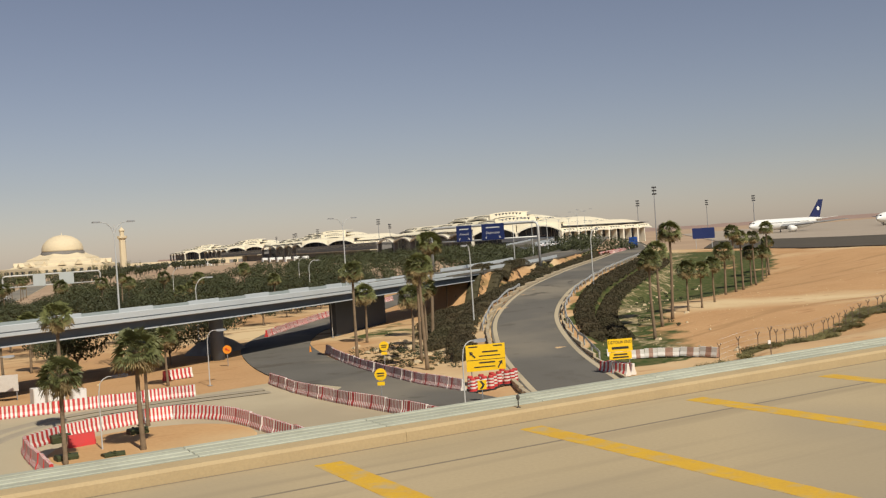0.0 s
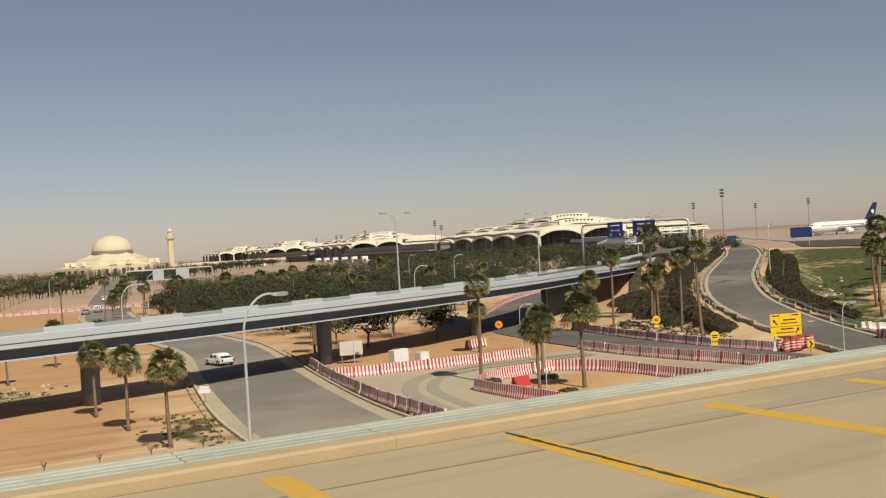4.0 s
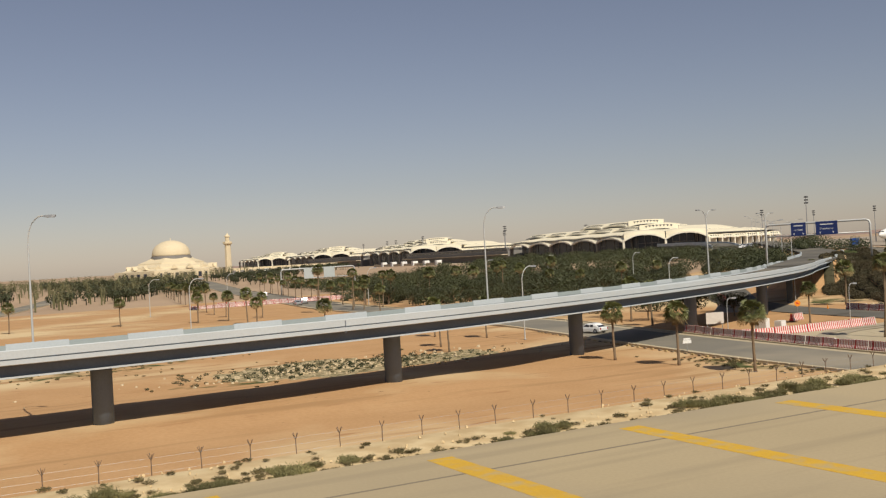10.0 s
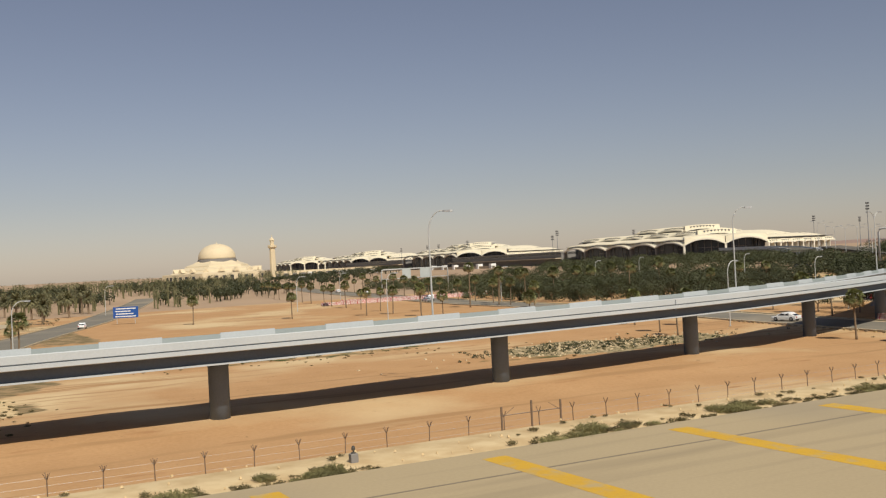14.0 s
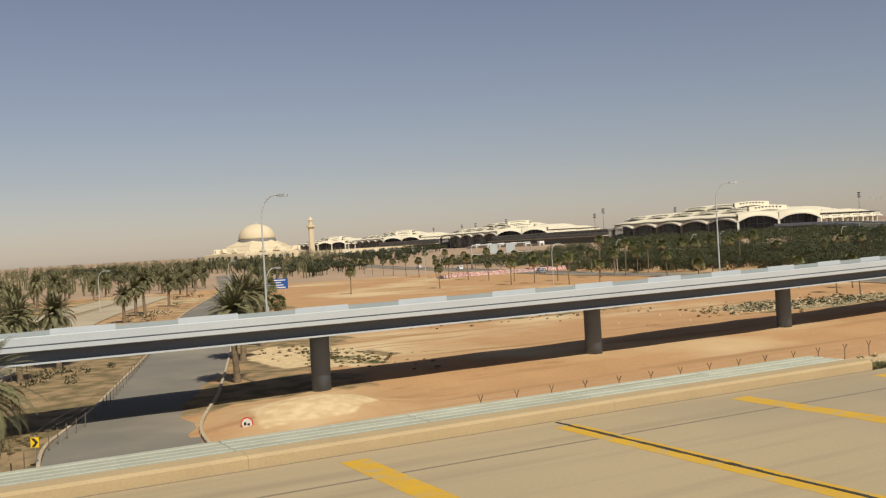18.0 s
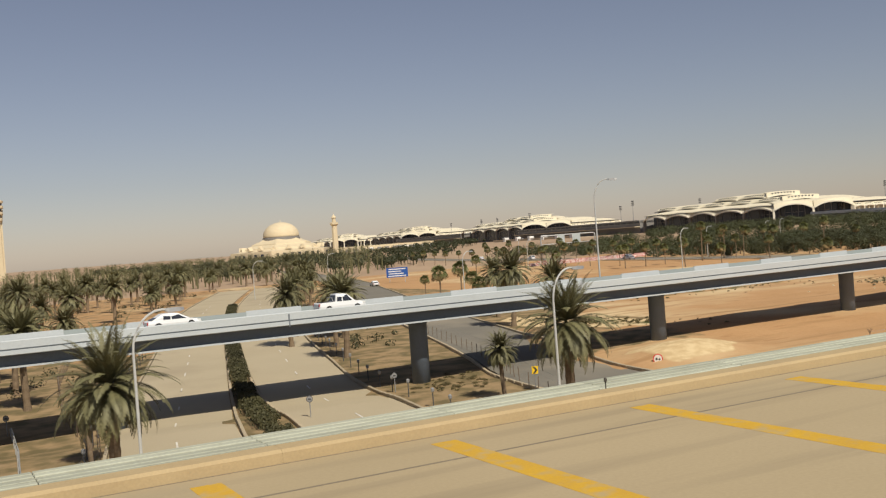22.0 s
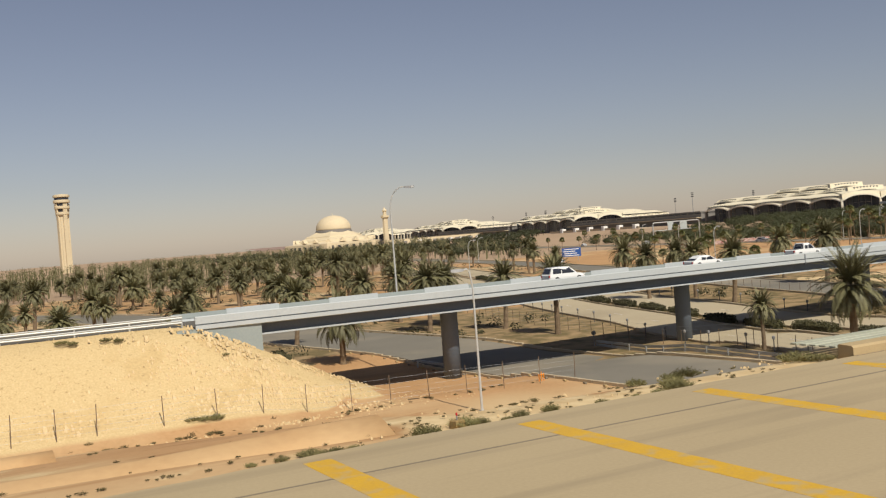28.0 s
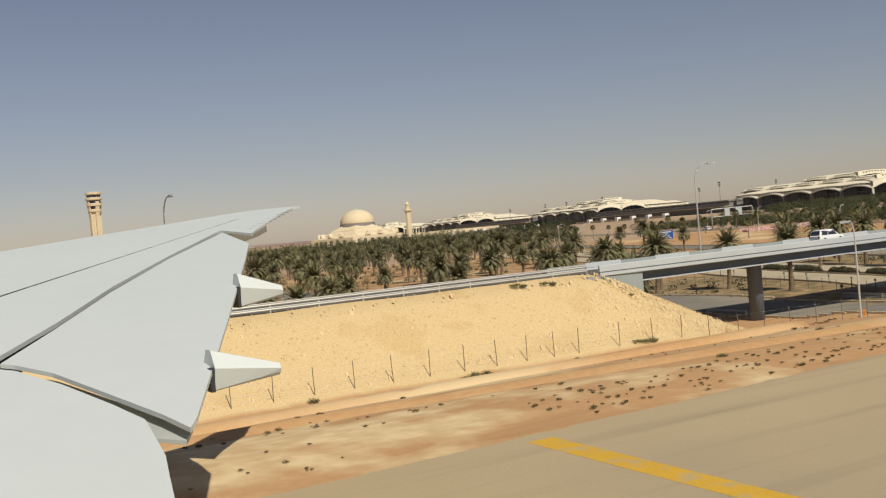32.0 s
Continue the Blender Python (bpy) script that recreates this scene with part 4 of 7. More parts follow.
def fan_leaf(m, r, d, reach, fall):
    """A stalk and a pleated fan of narrow blades, rolled a little round the stalk, the tips hanging."""
    hub = d * reach + Vector((0, 0, 0.1 - fall * 0.5))
    blade(m, Vector((0, 0, 0)), hub * 1.04, 0.03, Vector((0, 0, 1)) if abs(d.z) < 0.9 else Vector((1, 0, 0)))
    s1 = d.cross(Vector((0.01, 0.02, 1))).normalized()
    s1.rotate(Matrix.Rotation(r.uniform(-0.9, 0.9), 3, d))
    up = s1.cross(d).normalized()
    for k in range(13):
        f = (k / 12 - 0.5) * 2.7
        q = (d * math.cos(f) + s1 * math.sin(f) + up * 0.18 * abs(math.sin(f))).normalized()
        mid = hub + q * r.uniform(0.5, 0.64) - Vector((0, 0, 0.05 + fall * 0.2))
        blade(m, hub, mid, 0.062, up)
        blade(m, hub.lerp(mid, 0.55), mid + q * 0.24 + Vector((0, 0, -0.16 - 0.26 * r.random() - fall * 0.3)), 0.042, up)


def fan_crown(seed):
    """The green leaves and, apart from them, the yellowed lower ones."""
    r, green, dry = random.Random(seed), Mesh(), Mesh()
    for i in range(64):
        a, e = i * 2.39996 + r.uniform(-0.3, 0.3), math.asin(lerp(0.98, -0.55, (i + r.random()) / 64))
        d = Vector((math.cos(a) * math.cos(e), math.sin(a) * math.cos(e), math.sin(e)))
        fan_leaf(dry if e < -0.28 else green, r, d, r.uniform(0.75, 1.1), 0.0 if e > 0.2 else 0.35)
    return green, dry


def skirt(seed):
    r, m = random.Random(seed), Mesh()
    for i in range(26):
        a = r.uniform(0, 2 * math.pi)
        d = Vector((math.cos(a), math.sin(a), 0))
        hub = d * 0.40 + Vector((0, 0, -0.05 - r.uniform(0, 0.8)))
        for k in range(5):
            f = (k / 4 - 0.5) * 1.2
            tip = hub + (d * 0.25 + Vector((-d.y, d.x, 0)) * f * 0.6) + Vector((0, 0, -r.uniform(0.6, 1.0)))
            blade(m, hub, tip, 0.10, d)
    return m


def trunk_mesh(h, r0, r1, seed, rings=14):
    r, m = random.Random(seed), Mesh()
    bx, by = r.uniform(-0.25, 0.25), r.uniform(-0.25, 0.25)
    path, rad = [], []
    for i in range(rings):
        t = i / (rings - 1)
        path.append((bx * math.sin(t * 2.4), by * math.sin(t * 2.0), h * t - (0.4 if i == 0 else 0)))
        rad.append(lerp(r0 * (1.35 if i == 0 else 1), r1, t) * (1.06 if i % 2 else 0.96))
    m.tube(path, rad, 9)
    return m, path[-1]


def fan_palm(seed, h):
    top = empty("fan_palm", pose(0, 0, -300), "slender fan palm with a brown skirt of dry fronds", "palm", "fan palms")
    t, tip = trunk_mesh(h, 0.19, 0.12, seed)
    part("trunk", t, TRUNK, top, smooth=True)
    (c, old), s = fan_crown(seed), skirt(seed)
    s.add(old.v, old.f)
    k = 0.86 if h > 8 else 1.04
    for m in (c, s):
        m.v = [(x * k + tip[0], y * k + tip[1], z * k + tip[2]) for x, y, z in m.v]
    part("crown", c, FAN, top, "green fan leaves")
    part("dry_skirt", s, DRYFAN, top, "hanging dry brown fronds")
    return top


def date_crown(seed, l, n=82, step=14):
    r, m = random.Random(seed), Mesh()
    for i in range(n):
        a, e = i * 2.39996 + r.uniform(-0.2, 0.2), lerp(1.45, -0.65, i / n) + r.uniform(-0.16, 0.16)
        d = Vector((math.cos(a), math.sin(a), 0))
        side = Vector((-d.y, d.x, 0))
        ll = l * r.uniform(0.85, 1.1)
        prev = Vector((0, 0, 0.2))
        for k in range(1, step + 1):
            t = k / step
            ang = e - 1.22 * t ** 1.55 * (0.45 + 0.75 * math.cos(max(-1.2, e)))
            p = prev + (d * math.cos(ang) + Vector((0, 0, math.sin(ang)))) * ll / step
            tang = (p - prev).normalized()
            upv = tang.cross(side) * -1
            blade(m, prev, p, 0.03, upv)
            if k > 1:
                w = 0.62 * math.sin(math.pi * min(0.97, 0.18 + 0.8 * t)) * l / 3.4
                for s in (1, -1):
                    for q in ((0.0, 0.25, 0.5, 0.75) if step > 8 else (0.0, 0.5)):
                        b = prev.lerp(p, q)
                        blade(m, b, b + (side * s * 0.82 + tang * 0.75 + upv * 0.25).normalized() * w * r.uniform(0.85, 1.2), 0.030 if step > 8 else 0.09, upv)
            prev = p
    return m


def date_palm(seed, h, l):
    top = empty("date_palm", pose(0, 0, -300), "date palm with long arching grey-green fronds", "palm", "date palms")
    t, tip = trunk_mesh(h, 0.36, 0.30, seed, 18)
    part("trunk", t, TRUNK, top, smooth=False)
    c = date_crown(seed, l)
    c.v = [(x + tip[0], y + tip[1], z + tip[2] - 0.1) for x, y, z in c.v]
    part("crown", c, DATE, top, "arching feather fronds")
    return top


def leaf_cloud(m, r, centre, rad, n, size, flat=0.75):
    """Leaf clumps scattered through the shell of a lumpy crown."""
    for _ in range(n):
        u = Vector((r.gauss(0, 1), r.gauss(0, 1), r.gauss(0, 1))).normalized()
        k = r.uniform(0.55, 1.0) ** 0.5
        lump = 1 + 0.28 * noise.noise(u * 2.2 + Vector(centre) * 0.37)
        p = Vector(centre) + Vector((u.x * rad, u.y * rad, u.z * rad * flat)) * k * lump
        q = (u + Vector((r.uniform(-0.3, 0.3), r.uniform(-0.3, 0.3), r.uniform(0.1, 0.5)))).normalized()
        a = q.orthogonal().normalized()
        a.rotate(Matrix.Rotation(r.uniform(0, 6.28), 3, q))
        b, s = q.cross(a), size * r.uniform(0.6, 1.3)
        m.add([p - a * s, p - b * s * 0.6 + q * s * 0.15, p + a * s, p + b * s * 0.6 + q * s * 0.15], [(0, 1, 2, 3)])


def orchard_tree(seed, big=1.0):
    r = random.Random(seed)
    top = empty("orchard_tree", pose(0, 0, -300), "broad dark green shade tree with a short trunk", "tree", "orchard trees")
    t = Mesh().tube([(0, 0, -0.3), (0.05, 0.02, 0.9), (0.0, 0.1, 1.6)], [0.2, 0.15, 0.13], 7)
    for k in range(5):
        a = k * 1.26 + r.uniform(-0.3, 0.3)
        t.tube([(0, 0.1, 1.5), (math.cos(a) * 0.8, math.sin(a) * 0.8, 2.4), (math.cos(a) * 1.5, math.sin(a) * 1.5, 3.2)], [0.09, 0.06, 0.03], 5)
    part("trunk", t, TRUNK, top)
    c = Mesh()
    for k in range(7):
        a = k * 0.9 + r.uniform(-0.3, 0.3)
        d = 0.0 if k == 0 else 1.6
        leaf_cloud(c, r, (math.cos(a) * d * big, math.sin(a) * d * big, (3.4 if k == 0 else 2.9 + r.uniform(-0.3, 0.3)) * big), 1.55 * big, 210, 0.165, 0.8)
    part("crown", c, LEAF, top, "dense dark green leaves")
    return top


def place(kind, x, y, s=1.0, rz=None, z=None):
    m = pose(x, y, ground_z(x, y) if z is None else z, 0, 0, rng.uniform(0, 360) if rz is None else rz)
    o = copy_thing(kind, m)
    o.scale = (s, s, s)
    return o


FP = [fan_palm(k, h) for k, h in ((1, 9.0), (2, 10.0), (3, 6.8), (4, 7.6))]
DP = [date_palm(11, 6.2, 4.2), date_palm(12, 4.0, 3.6), date_palm(13, 1.6, 2.6), date_palm(14, 5.2, 4.2), date_palm(15, 7.4, 3.7), date_palm(16, 6.0, 3.2)]
OT = [orchard_tree(21), orchard_tree(22, 1.15), orchard_tree(23, 1.3)]

# fan palms by the barriers, the ramp and the right bank: x, y, kind, scale
for x, y, k, s in ((110.6, 121.0, 2, 0.95), (101.6, 104.1, 1, 1.0), (117.4, 115.1, 1, 1.28), (109.4, 105.2, 2, 0.95), (113.0, 108.5, 3, 0.95), (105.0, 94.9, 1, 0.95), (102.2, 88.3, 1, 1.05), (143.5, 157.4, 2, 0.82), (66.2, 78.7, 1, 0.9), (64.6, 66.7, 2, 0.85), (69.6, 67.5, 2, 1.0),
                   (72.1, 77.4, 2, 0.82), (79.5, 101.5, 2, 0.72), (34.0, 88.5, 2, 0.78), (34.8, 79, 2, 0.8), (35.8, 69.5, 2, 0.82),
                   (128.3, 84.0, 0, 0.97), (134.1, 89.3, 0, 0.98), (137.8, 91.7, 1, 1.06), (142.2, 93.6, 2, 0.78), (145.2, 94.3, 2, 0.72), (151.1, 98.1, 2, 0.74), (166.9, 111.9, 2, 0.98), (174.4, 117.1, 1, 0.97), (178.5, 119.5, 0, 0.96),
                   (186.5, 125.4, 2, 0.84), (186.0, 123.8, 0, 0.92), (192.0, 127.9, 2, 0.77), (196.6, 131.2, 2, 0.66), (198.6, 132.4, 0, 0.98), (202.5, 136.0, 3, 0.75)):
    place(FP[k], x, y, s)
# rows along the main road
for i in range(16):
    t = i / 15
    place(FP[2 + i % 2], lerp(22, 62, t) + rng.uniform(-1, 1), lerp(180, 430, t), rng.uniform(0.65, 0.85))
    place(FP[2 + i % 2], lerp(47, 96, t) + 8 + rng.uniform(-1, 1), lerp(196, 430, t), rng.uniform(0.7, 0.95))
for i in range(8):
    place(FP[2 + i % 2], 70 + i * 9 + rng.uniform(-2, 2), 236 + i * 1.5, rng.uniform(0.9, 1.15))
for x, y, s in ((24, 150, 0.8), (37, 137, 0.75), (41, 128, 0.75), (30, 122, 0.7), (27.5, 115, 0.7), (70, 130, 0.9), (66, 120, 0.85)):
    place(FP[2], x, y, s)
# date palms close to the taxiway and beside the western roads
for x, y, k, s in ((-108.3, 58.6, 0, 1.02), (-108.0, 68.3, 4, 0.52), (-139.6, 59.2, 0, 1.0), (-139.4, 69.8, 4, 0.56), (-169.1, 103.3, 3, 0.98), (-166.3, 126.3, 4, 0.9)):
    place(DP[k], x, y, s)
for x, y, k, s in ((-77.2, 116.0, 4, 1.02), (-69.9, 132.0, 4, 0.92), (-83.4, 96.3, 4, 0.92), (-104.8, 109.0, 4, 0.97), (-101.2, 121.1, 4, 0.92), (-96, 131, 4, 0.92), (-140.3, 103.1, 4, 0.97), (-140.3, 115.5, 4, 0.92),
                   (-100.0, 140, 4, 0.97), (-104.9, 128, 4, 0.92), (-147.5, 124.0, 4, 0.97), (-142.9, 128.5, 4, 0.92), (-144.2, 140.4, 4, 0.92)):
    place(DP[k], x, y, s)
for x, y, s in ((-65.6, 137.5, 0.78), (-67.7, 141, 0.72), (-64, 150, 0.78), (-59, 163, 0.95), (-66.7, 157, 0.92), (-59, 178, 0.6), (-16, 232, 0.8), (6, 226, 0.75), (20, 214, 0.8)):
    place(FP[2], x, y, s)
# fan palms standing before and among the orchard
for x, y, k, s in ((97.9, 215, 1, 0.85), (64.3, 215, 1, 0.8), (112.4, 215, 2, 0.8), (148.3, 215, 2, 0.85), (56.6, 215, 1, 0.88), (48.3, 215, 1, 1.0), (34.7, 215, 2, 0.7), (83.6, 215, 2, 0.5), (128, 205, 2, 0.9), (104, 190, 3, 0.75)):
    place(FP[k], x, y, s)


def clear_of(x, y, gap, lines):
    return all(min((q[0] - x) ** 2 + (q[1] - y) ** 2 for q in l) > gap * gap for l in lines)


WEST = (ROAD_A, PALE_L, PALE_R, ROAD_B)
# date palm grove beyond the flyover
spots = []
while len(spots) < 230:
    y = 128 + 270 * rng.random() ** 1.25
    x = rng.uniform(-270, -20)
    edge = min(ROAD_B, key=lambda q: abs(q[1] - y))[0] - 9
    if abs((x + 26) * 0.872 - (y - 260) * 0.49) < 6 and y > 140:
        continue
    if x < edge and (x < -90 + (y - 150) * 0.338 or y > 330) and clear_of(x, y, 9.0, WEST) and all((a - x) ** 2 + (b - y) ** 2 > 58 for a, b in spots):
        spots.append((x, y))
for x, y in spots:
    k = rng.choice((4, 5, 5, 3)) if rng.random() < 0.85 else 1
    place(DP[k], x, y, rng.uniform(0.72, 1.02))
# farther palms, too many to count
far = Mesh()
fr = random.Random(5)
small = date_crown(31, 3.6, 17, 4)
for _ in range(1400):
    y = 360 + 600 * fr.random() ** 1.2
    x = fr.uniform(-420, 20 + (y - 360) * 0.42)
    if not clear_of(x, y, 9, (ROAD_B, ROAD_A)):
        continue
    h, z = fr.uniform(3.5, 6.5), ground_z(x, y)
    a, s = fr.uniform(0, 6.28), fr.uniform(0.8, 1.25)
    ca, sa = math.cos(a) * s, math.sin(a) * s
    far.add([(x + p * ca - q * sa, y + p * sa + q * ca, z + h + r * s) for p, q, r in small.v], small.f)
    far.tube([(x, y, z), (x, y, z + h)], 0.3, 4)
tagged(part("far_palm_grove", far, DATE), "distant grove of grey-green date palms", "palms", kind="stuff")

# shade tree orchard behind the flyover
EAST = (MAIN, DETOUR, UPROAD)
spots = []
for _ in range(6000):
    y, x = rng.uniform(120, 262), rng.uniform(68, 260)
    lim = min(DETOUR, key=lambda q: abs(q[1] - y))[0] - 7
    if x < lim and clear_of(x, y, 10, EAST) and all((a - x) ** 2 + (b - y) ** 2 > 56 for a, b in spots):
        spots.append((x, y))
for x, y in spots:
    place(rng.choice(OT), x, y, rng.uniform(0.7, 1.2))
far = Mesh()
n = 0
while n < 640:
    y, x = fr.uniform(215, 470), fr.uniform(78, 330)
    if x < min(MAIN, key=lambda q: abs(q[1] - y))[0] + 24 or not clear_of(x, y, 9, (MAIN, VIA, DETOUR)) or x > min(VIA, key=lambda q: abs(q[1] - y))[0] - 7:
        continue
    n += 1
    s, z = fr.uniform(1.5, 3.5), ground_z(x, y)
    leaf_cloud(far, fr, (x, y, z + 0.4 + 0.62 * s), s * 1.3, 400, 0.26, 0.7)
tagged(part("far_orchard", far, LEAF), "dense dark green trees in front of the terminal", "trees", kind="stuff")


# bushes that fill the orchard between its trunks
m, fr5 = Mesh(), random.Random(41)
n = 0
while n < 420:
    y, x = fr5.uniform(150, 300), fr5.uniform(72, 262)
    if x > min(DETOUR, key=lambda q: abs(q[1] - y))[0] - 9 or not clear_of(x, y, 10, EAST) or (y < 190 and noise.noise((x * 0.05, y * 0.05, 9.0)) < 0.1):
        continue
    n += 1
    s = fr5.uniform(1.1, 2.3)
    leaf_cloud(m, fr5, (x, y, ground_z(x, y) + 0.55 * s), s, 150, 0.24, 0.8)
tagged(part("orchard_bushes", m, LEAF), "dark green bushes filling the ground between the shade trees", "bushes", kind="stuff")


# hedges
def hedge(name, line, half, height, material, label, leaves=16, size=0.16, zf=None, group="", category="hedge", round_=3):
    """A clipped hedge along a line: an uneven core covered with leaf clumps."""
    r, top = random.Random(len(line) * 7 + int(half * 10)), Mesh()
    pts = curve([q[:2] for q in line], 1.0)
    core = []
    for i, q in enumerate(pts):
        core.append((q[0], q[1], (zf or ground_z)(q[0], q[1])))
    inner = core[1:-1] if len(core) > 4 else core
    top.sweep([(-half * 0.62, -0.2), (-half * 0.6, height * 0.5), (-half * 0.35, height * 0.66), (half * 0.35, height * 0.66), (half * 0.6, height * 0.5), (half * 0.62, -0.2)], inner)
    last = len(core) - 1
    for i, q in enumerate(core[:-1]):
        dx, dy = core[i + 1][0] - q[0], core[i + 1][1] - q[1]
        l = math.hypot(dx, dy) or 1
        for _ in range(leaves):
            f, u = r.random(), r.uniform(-1, 1)
            close = min(1.0, 0.35 + 0.5 * min(i + f, last - i - f))
            side = (1 - abs(u) ** round_) ** 0.5
            w = side * (r.uniform(0.25, 1.0) ** 0.4) * close * (1 + 0.35 * noise.noise((q[0] * 0.55, q[1] * 0.55, u * 1.5)))
            p = Vector((q[0] + dx * f + dy / l * u * half * close, q[1] + dy * f - dx / l * u * half * close, q[2] + height * w))
            a = Vector((r.uniform(-1, 1), r.uniform(-1, 1), r.uniform(-1, 1))).normalized()
            b = a.orthogonal().normalized()
            b.rotate(Matrix.Rotation(r.uniform(0, 6.28), 3, a))
            s = size * r.uniform(0.7, 1.4)
            top.add([p - a * s, p - b * s * 0.7, p + a * s, p + b * s * 0.7], [(0, 1, 2, 3)])
    return tagged(part(name, top, material), label, category, group)


def offset(line, o, i0=0, i1=None):
    out = []
    l = line[i0:i1]
    for i, q in enumerate(l):
        a, b = l[max(i - 1, 0)], l[min(i + 1, len(l) - 1)]
        dx, dy = b[0] - a[0], b[1] - a[1]
        d = math.hypot(dx, dy) or 1
        out.append((q[0] + dy / d * o, q[1] - dx / d * o))
    return out


med = [((a[0] + b[0]) / 2, (a[1] + b[1]) / 2) for a, b in zip(PALE_L, PALE_R)]
med = curve(med, 1.0)
for i in range(0, 16):
    seg = [q[:2] for q in med if 62 + i * 9.5 < q[1] < 70.2 + i * 9.5]
    if len(seg) > 3:
        hedge("median_hedge", seg[::3] + [seg[-1]], 1.1, 1.0, HEDGE, "clipped dark green hedge on the avenue median", 260, 0.085, group="median hedges", round_=8)
# dry hedges on the ramp banks
for o, i0, i1 in ((7.3, 17, 58), (10.2, 17, 58)):
    hedge("ramp_hedge", offset(RAMP, o, i0, i1)[::3], 1.4, 1.2, BROWNH, "dense brown-green hedge along the ramp bank", 300, 0.085, group="ramp hedges")
for k, o in enumerate((-7.6, -10.6, -13.6, -16.6, -19.6)):
    hedge("ramp_hedge", offset(RAMP, o, 15 + k * 4, (62, 60, 52, 49, 46)[k])[::3], 1.8, 1.15, BROWNH, "dense brown-green hedge below the ramp", 280, 0.09, group="ramp hedges")

# shrubs between the upper road and the ramp
for k, o in enumerate((9.0, 12.5)):
    hedge("bank_hedge", offset(UPROAD, o, 1, 18)[::2], 1.8, 1.3, BROWNH, "brown-green shrubs on the upper road bank", 240, 0.09, group="bank hedges")

# rounded shrubs behind the embankment road
for i in range(22):
    x = -262 + i * 3.1
    hedge("road_shrub", [(x - 1.0, 99.2), (x, 99.3), (x + 1.0, 99.2)], 1.1, 1.1 + 0.3 * noise.noise((x, 0, 0)), HEDGE, "rounded dark green shrub beside the embankment road", 30, 0.14, lambda x, y: ground_z(x, y), "roadside shrubs", "shrub")
for x, y, h in ((-181.2, 98.6, 1.5), (-177.6, 98.8, 1.25)):
    hedge("road_shrub", [(x - 0.9, y), (x, y + 0.1), (x + 0.9, y)], 1.2, h, HEDGE, "rounded dark green shrub below the flyover end", 44, 0.14, lambda x, y: ground_z(x, y), "roadside shrubs", "shrub")
# scrub between the upper road and the terminal viaduct
m, fr2 = Mesh(), random.Random(17)
n = 0
while n < 330:
    y, x = fr2.uniform(176, 330), fr2.uniform(140, 320)
    dv = min(UPROAD, key=lambda q: abs(q[1] - y))[0]
    if dv - 45 < x < dv - 9 and clear_of(x, y, 7.5, (VIA, DETOUR, UPROAD)):
        n += 1
        s = fr2.uniform(1.3, 2.3)
        leaf_cloud(m, fr2, (x, y, ground_z(x, y) + 0.7 * s), s, 120, 0.26, 0.75)
tagged(part("roadside_scrub", m, LEAF), "dense dark green bushes between the terminal roads", "bushes", kind="stuff")

# trees and palms scattered over the plain before the terminals
m, fr3 = Mesh(), random.Random(23)
n = 0
while n < 620:
    y, x = fr3.uniform(400, 760), fr3.uniform(-40, 300)
    if x > 40 + (y - 400) * 0.72 or not clear_of(x, y, 10, (MAIN, ROAD_B)) or noise.noise((x * 0.02, y * 0.02, 5.0)) < -0.25:
        continue
    n += 1
    s, z = fr3.uniform(1.5, 3.0), ground_z(x, y)
    m.tube([(x, y, z - 0.2), (x, y, z + 2.4)], 0.18, 4)
    leaf_cloud(m, fr3, (x, y, z + 2.2 + 0.6 * s), s, 90, 0.5, 0.8)
tagged(part("far_trees", m, LEAF), "scattered dark green trees on the plain before the terminals", "trees", kind="stuff")

# low undergrowth between the palms of the grove
m, fr4 = Mesh(), random.Random(29)
n = 0
while n < 520:
    y = 112 + 210 * fr4.random() ** 1.3
    x = fr4.uniform(-270, -20)
    if x > min(ROAD_B, key=lambda q: abs(q[1] - y))[0] - 9 or not clear_of(x, y, 8.5, WEST) or (x < -172 and y < 106):
        continue
    n += 1
    s = fr4.uniform(0.5, 1.3)
    leaf_cloud(m, fr4, (x, y, ground_z(x, y) + 0.45 * s), s, 46, 0.17, 0.7)
tagged(part("grove_undergrowth", m, HEDGE), "low dark green undergrowth between the date palms", "bushes", kind="stuff")


# ---- barriers ----
RED = mat("red_plastic", (0.52, 0.035, 0.035), (0.42, 0.05, 0.045), 0.5, 0.7, 8.0, 0.03, vary=0.2)
STRIPEW = mat("white_plastic", (0.72, 0.68, 0.62), (0.60, 0.55, 0.48), 0.55, 0.7, 8.0, 0.03, vary=0.12)
YSIGN = mat("yellow_sign", (0.86, 0.55, 0.015), (0.80, 0.50, 0.015), 0.45, 0.5, 5.0, 0.0)
BLUE = mat("navy_sign", (0.018, 0.035, 0.14), (0.015, 0.028, 0.11), 0.45, 0.5, 5.0, 0.0)
BLUEB = mat("bright_blue_sign", (0.02, 0.09, 0.33), (0.02, 0.075, 0.28), 0.45, 0.5, 5.0, 0.0)
BLACK = mat("black_paint", (0.02, 0.02, 0.02), (0.03, 0.03, 0.03), 0.6, 1.0, 5.0, 0.0)
REDSIGN = mat("red_sign_ring", (0.55, 0.02, 0.02), (0.48, 0.02, 0.02), 0.45, 0.5, 5.0, 0.0)
ORANGE = mat("orange_plastic", (0.8, 0.28, 0.02), (0.7, 0.24, 0.02), 0.5, 0.5, 5.0, 0.0)
GALV = mat("galvanised_rail", (0.50, 0.50, 0.48), (0.42, 0.42, 0.40), 0.5, 0.6, 8.0, 0.05, metal=0.4)
POLE = mat("painted_pole", (0.55, 0.55, 0.53), (0.48, 0.48, 0.46), 0.5, 0.4, 6.0, 0.02, metal=0.2)
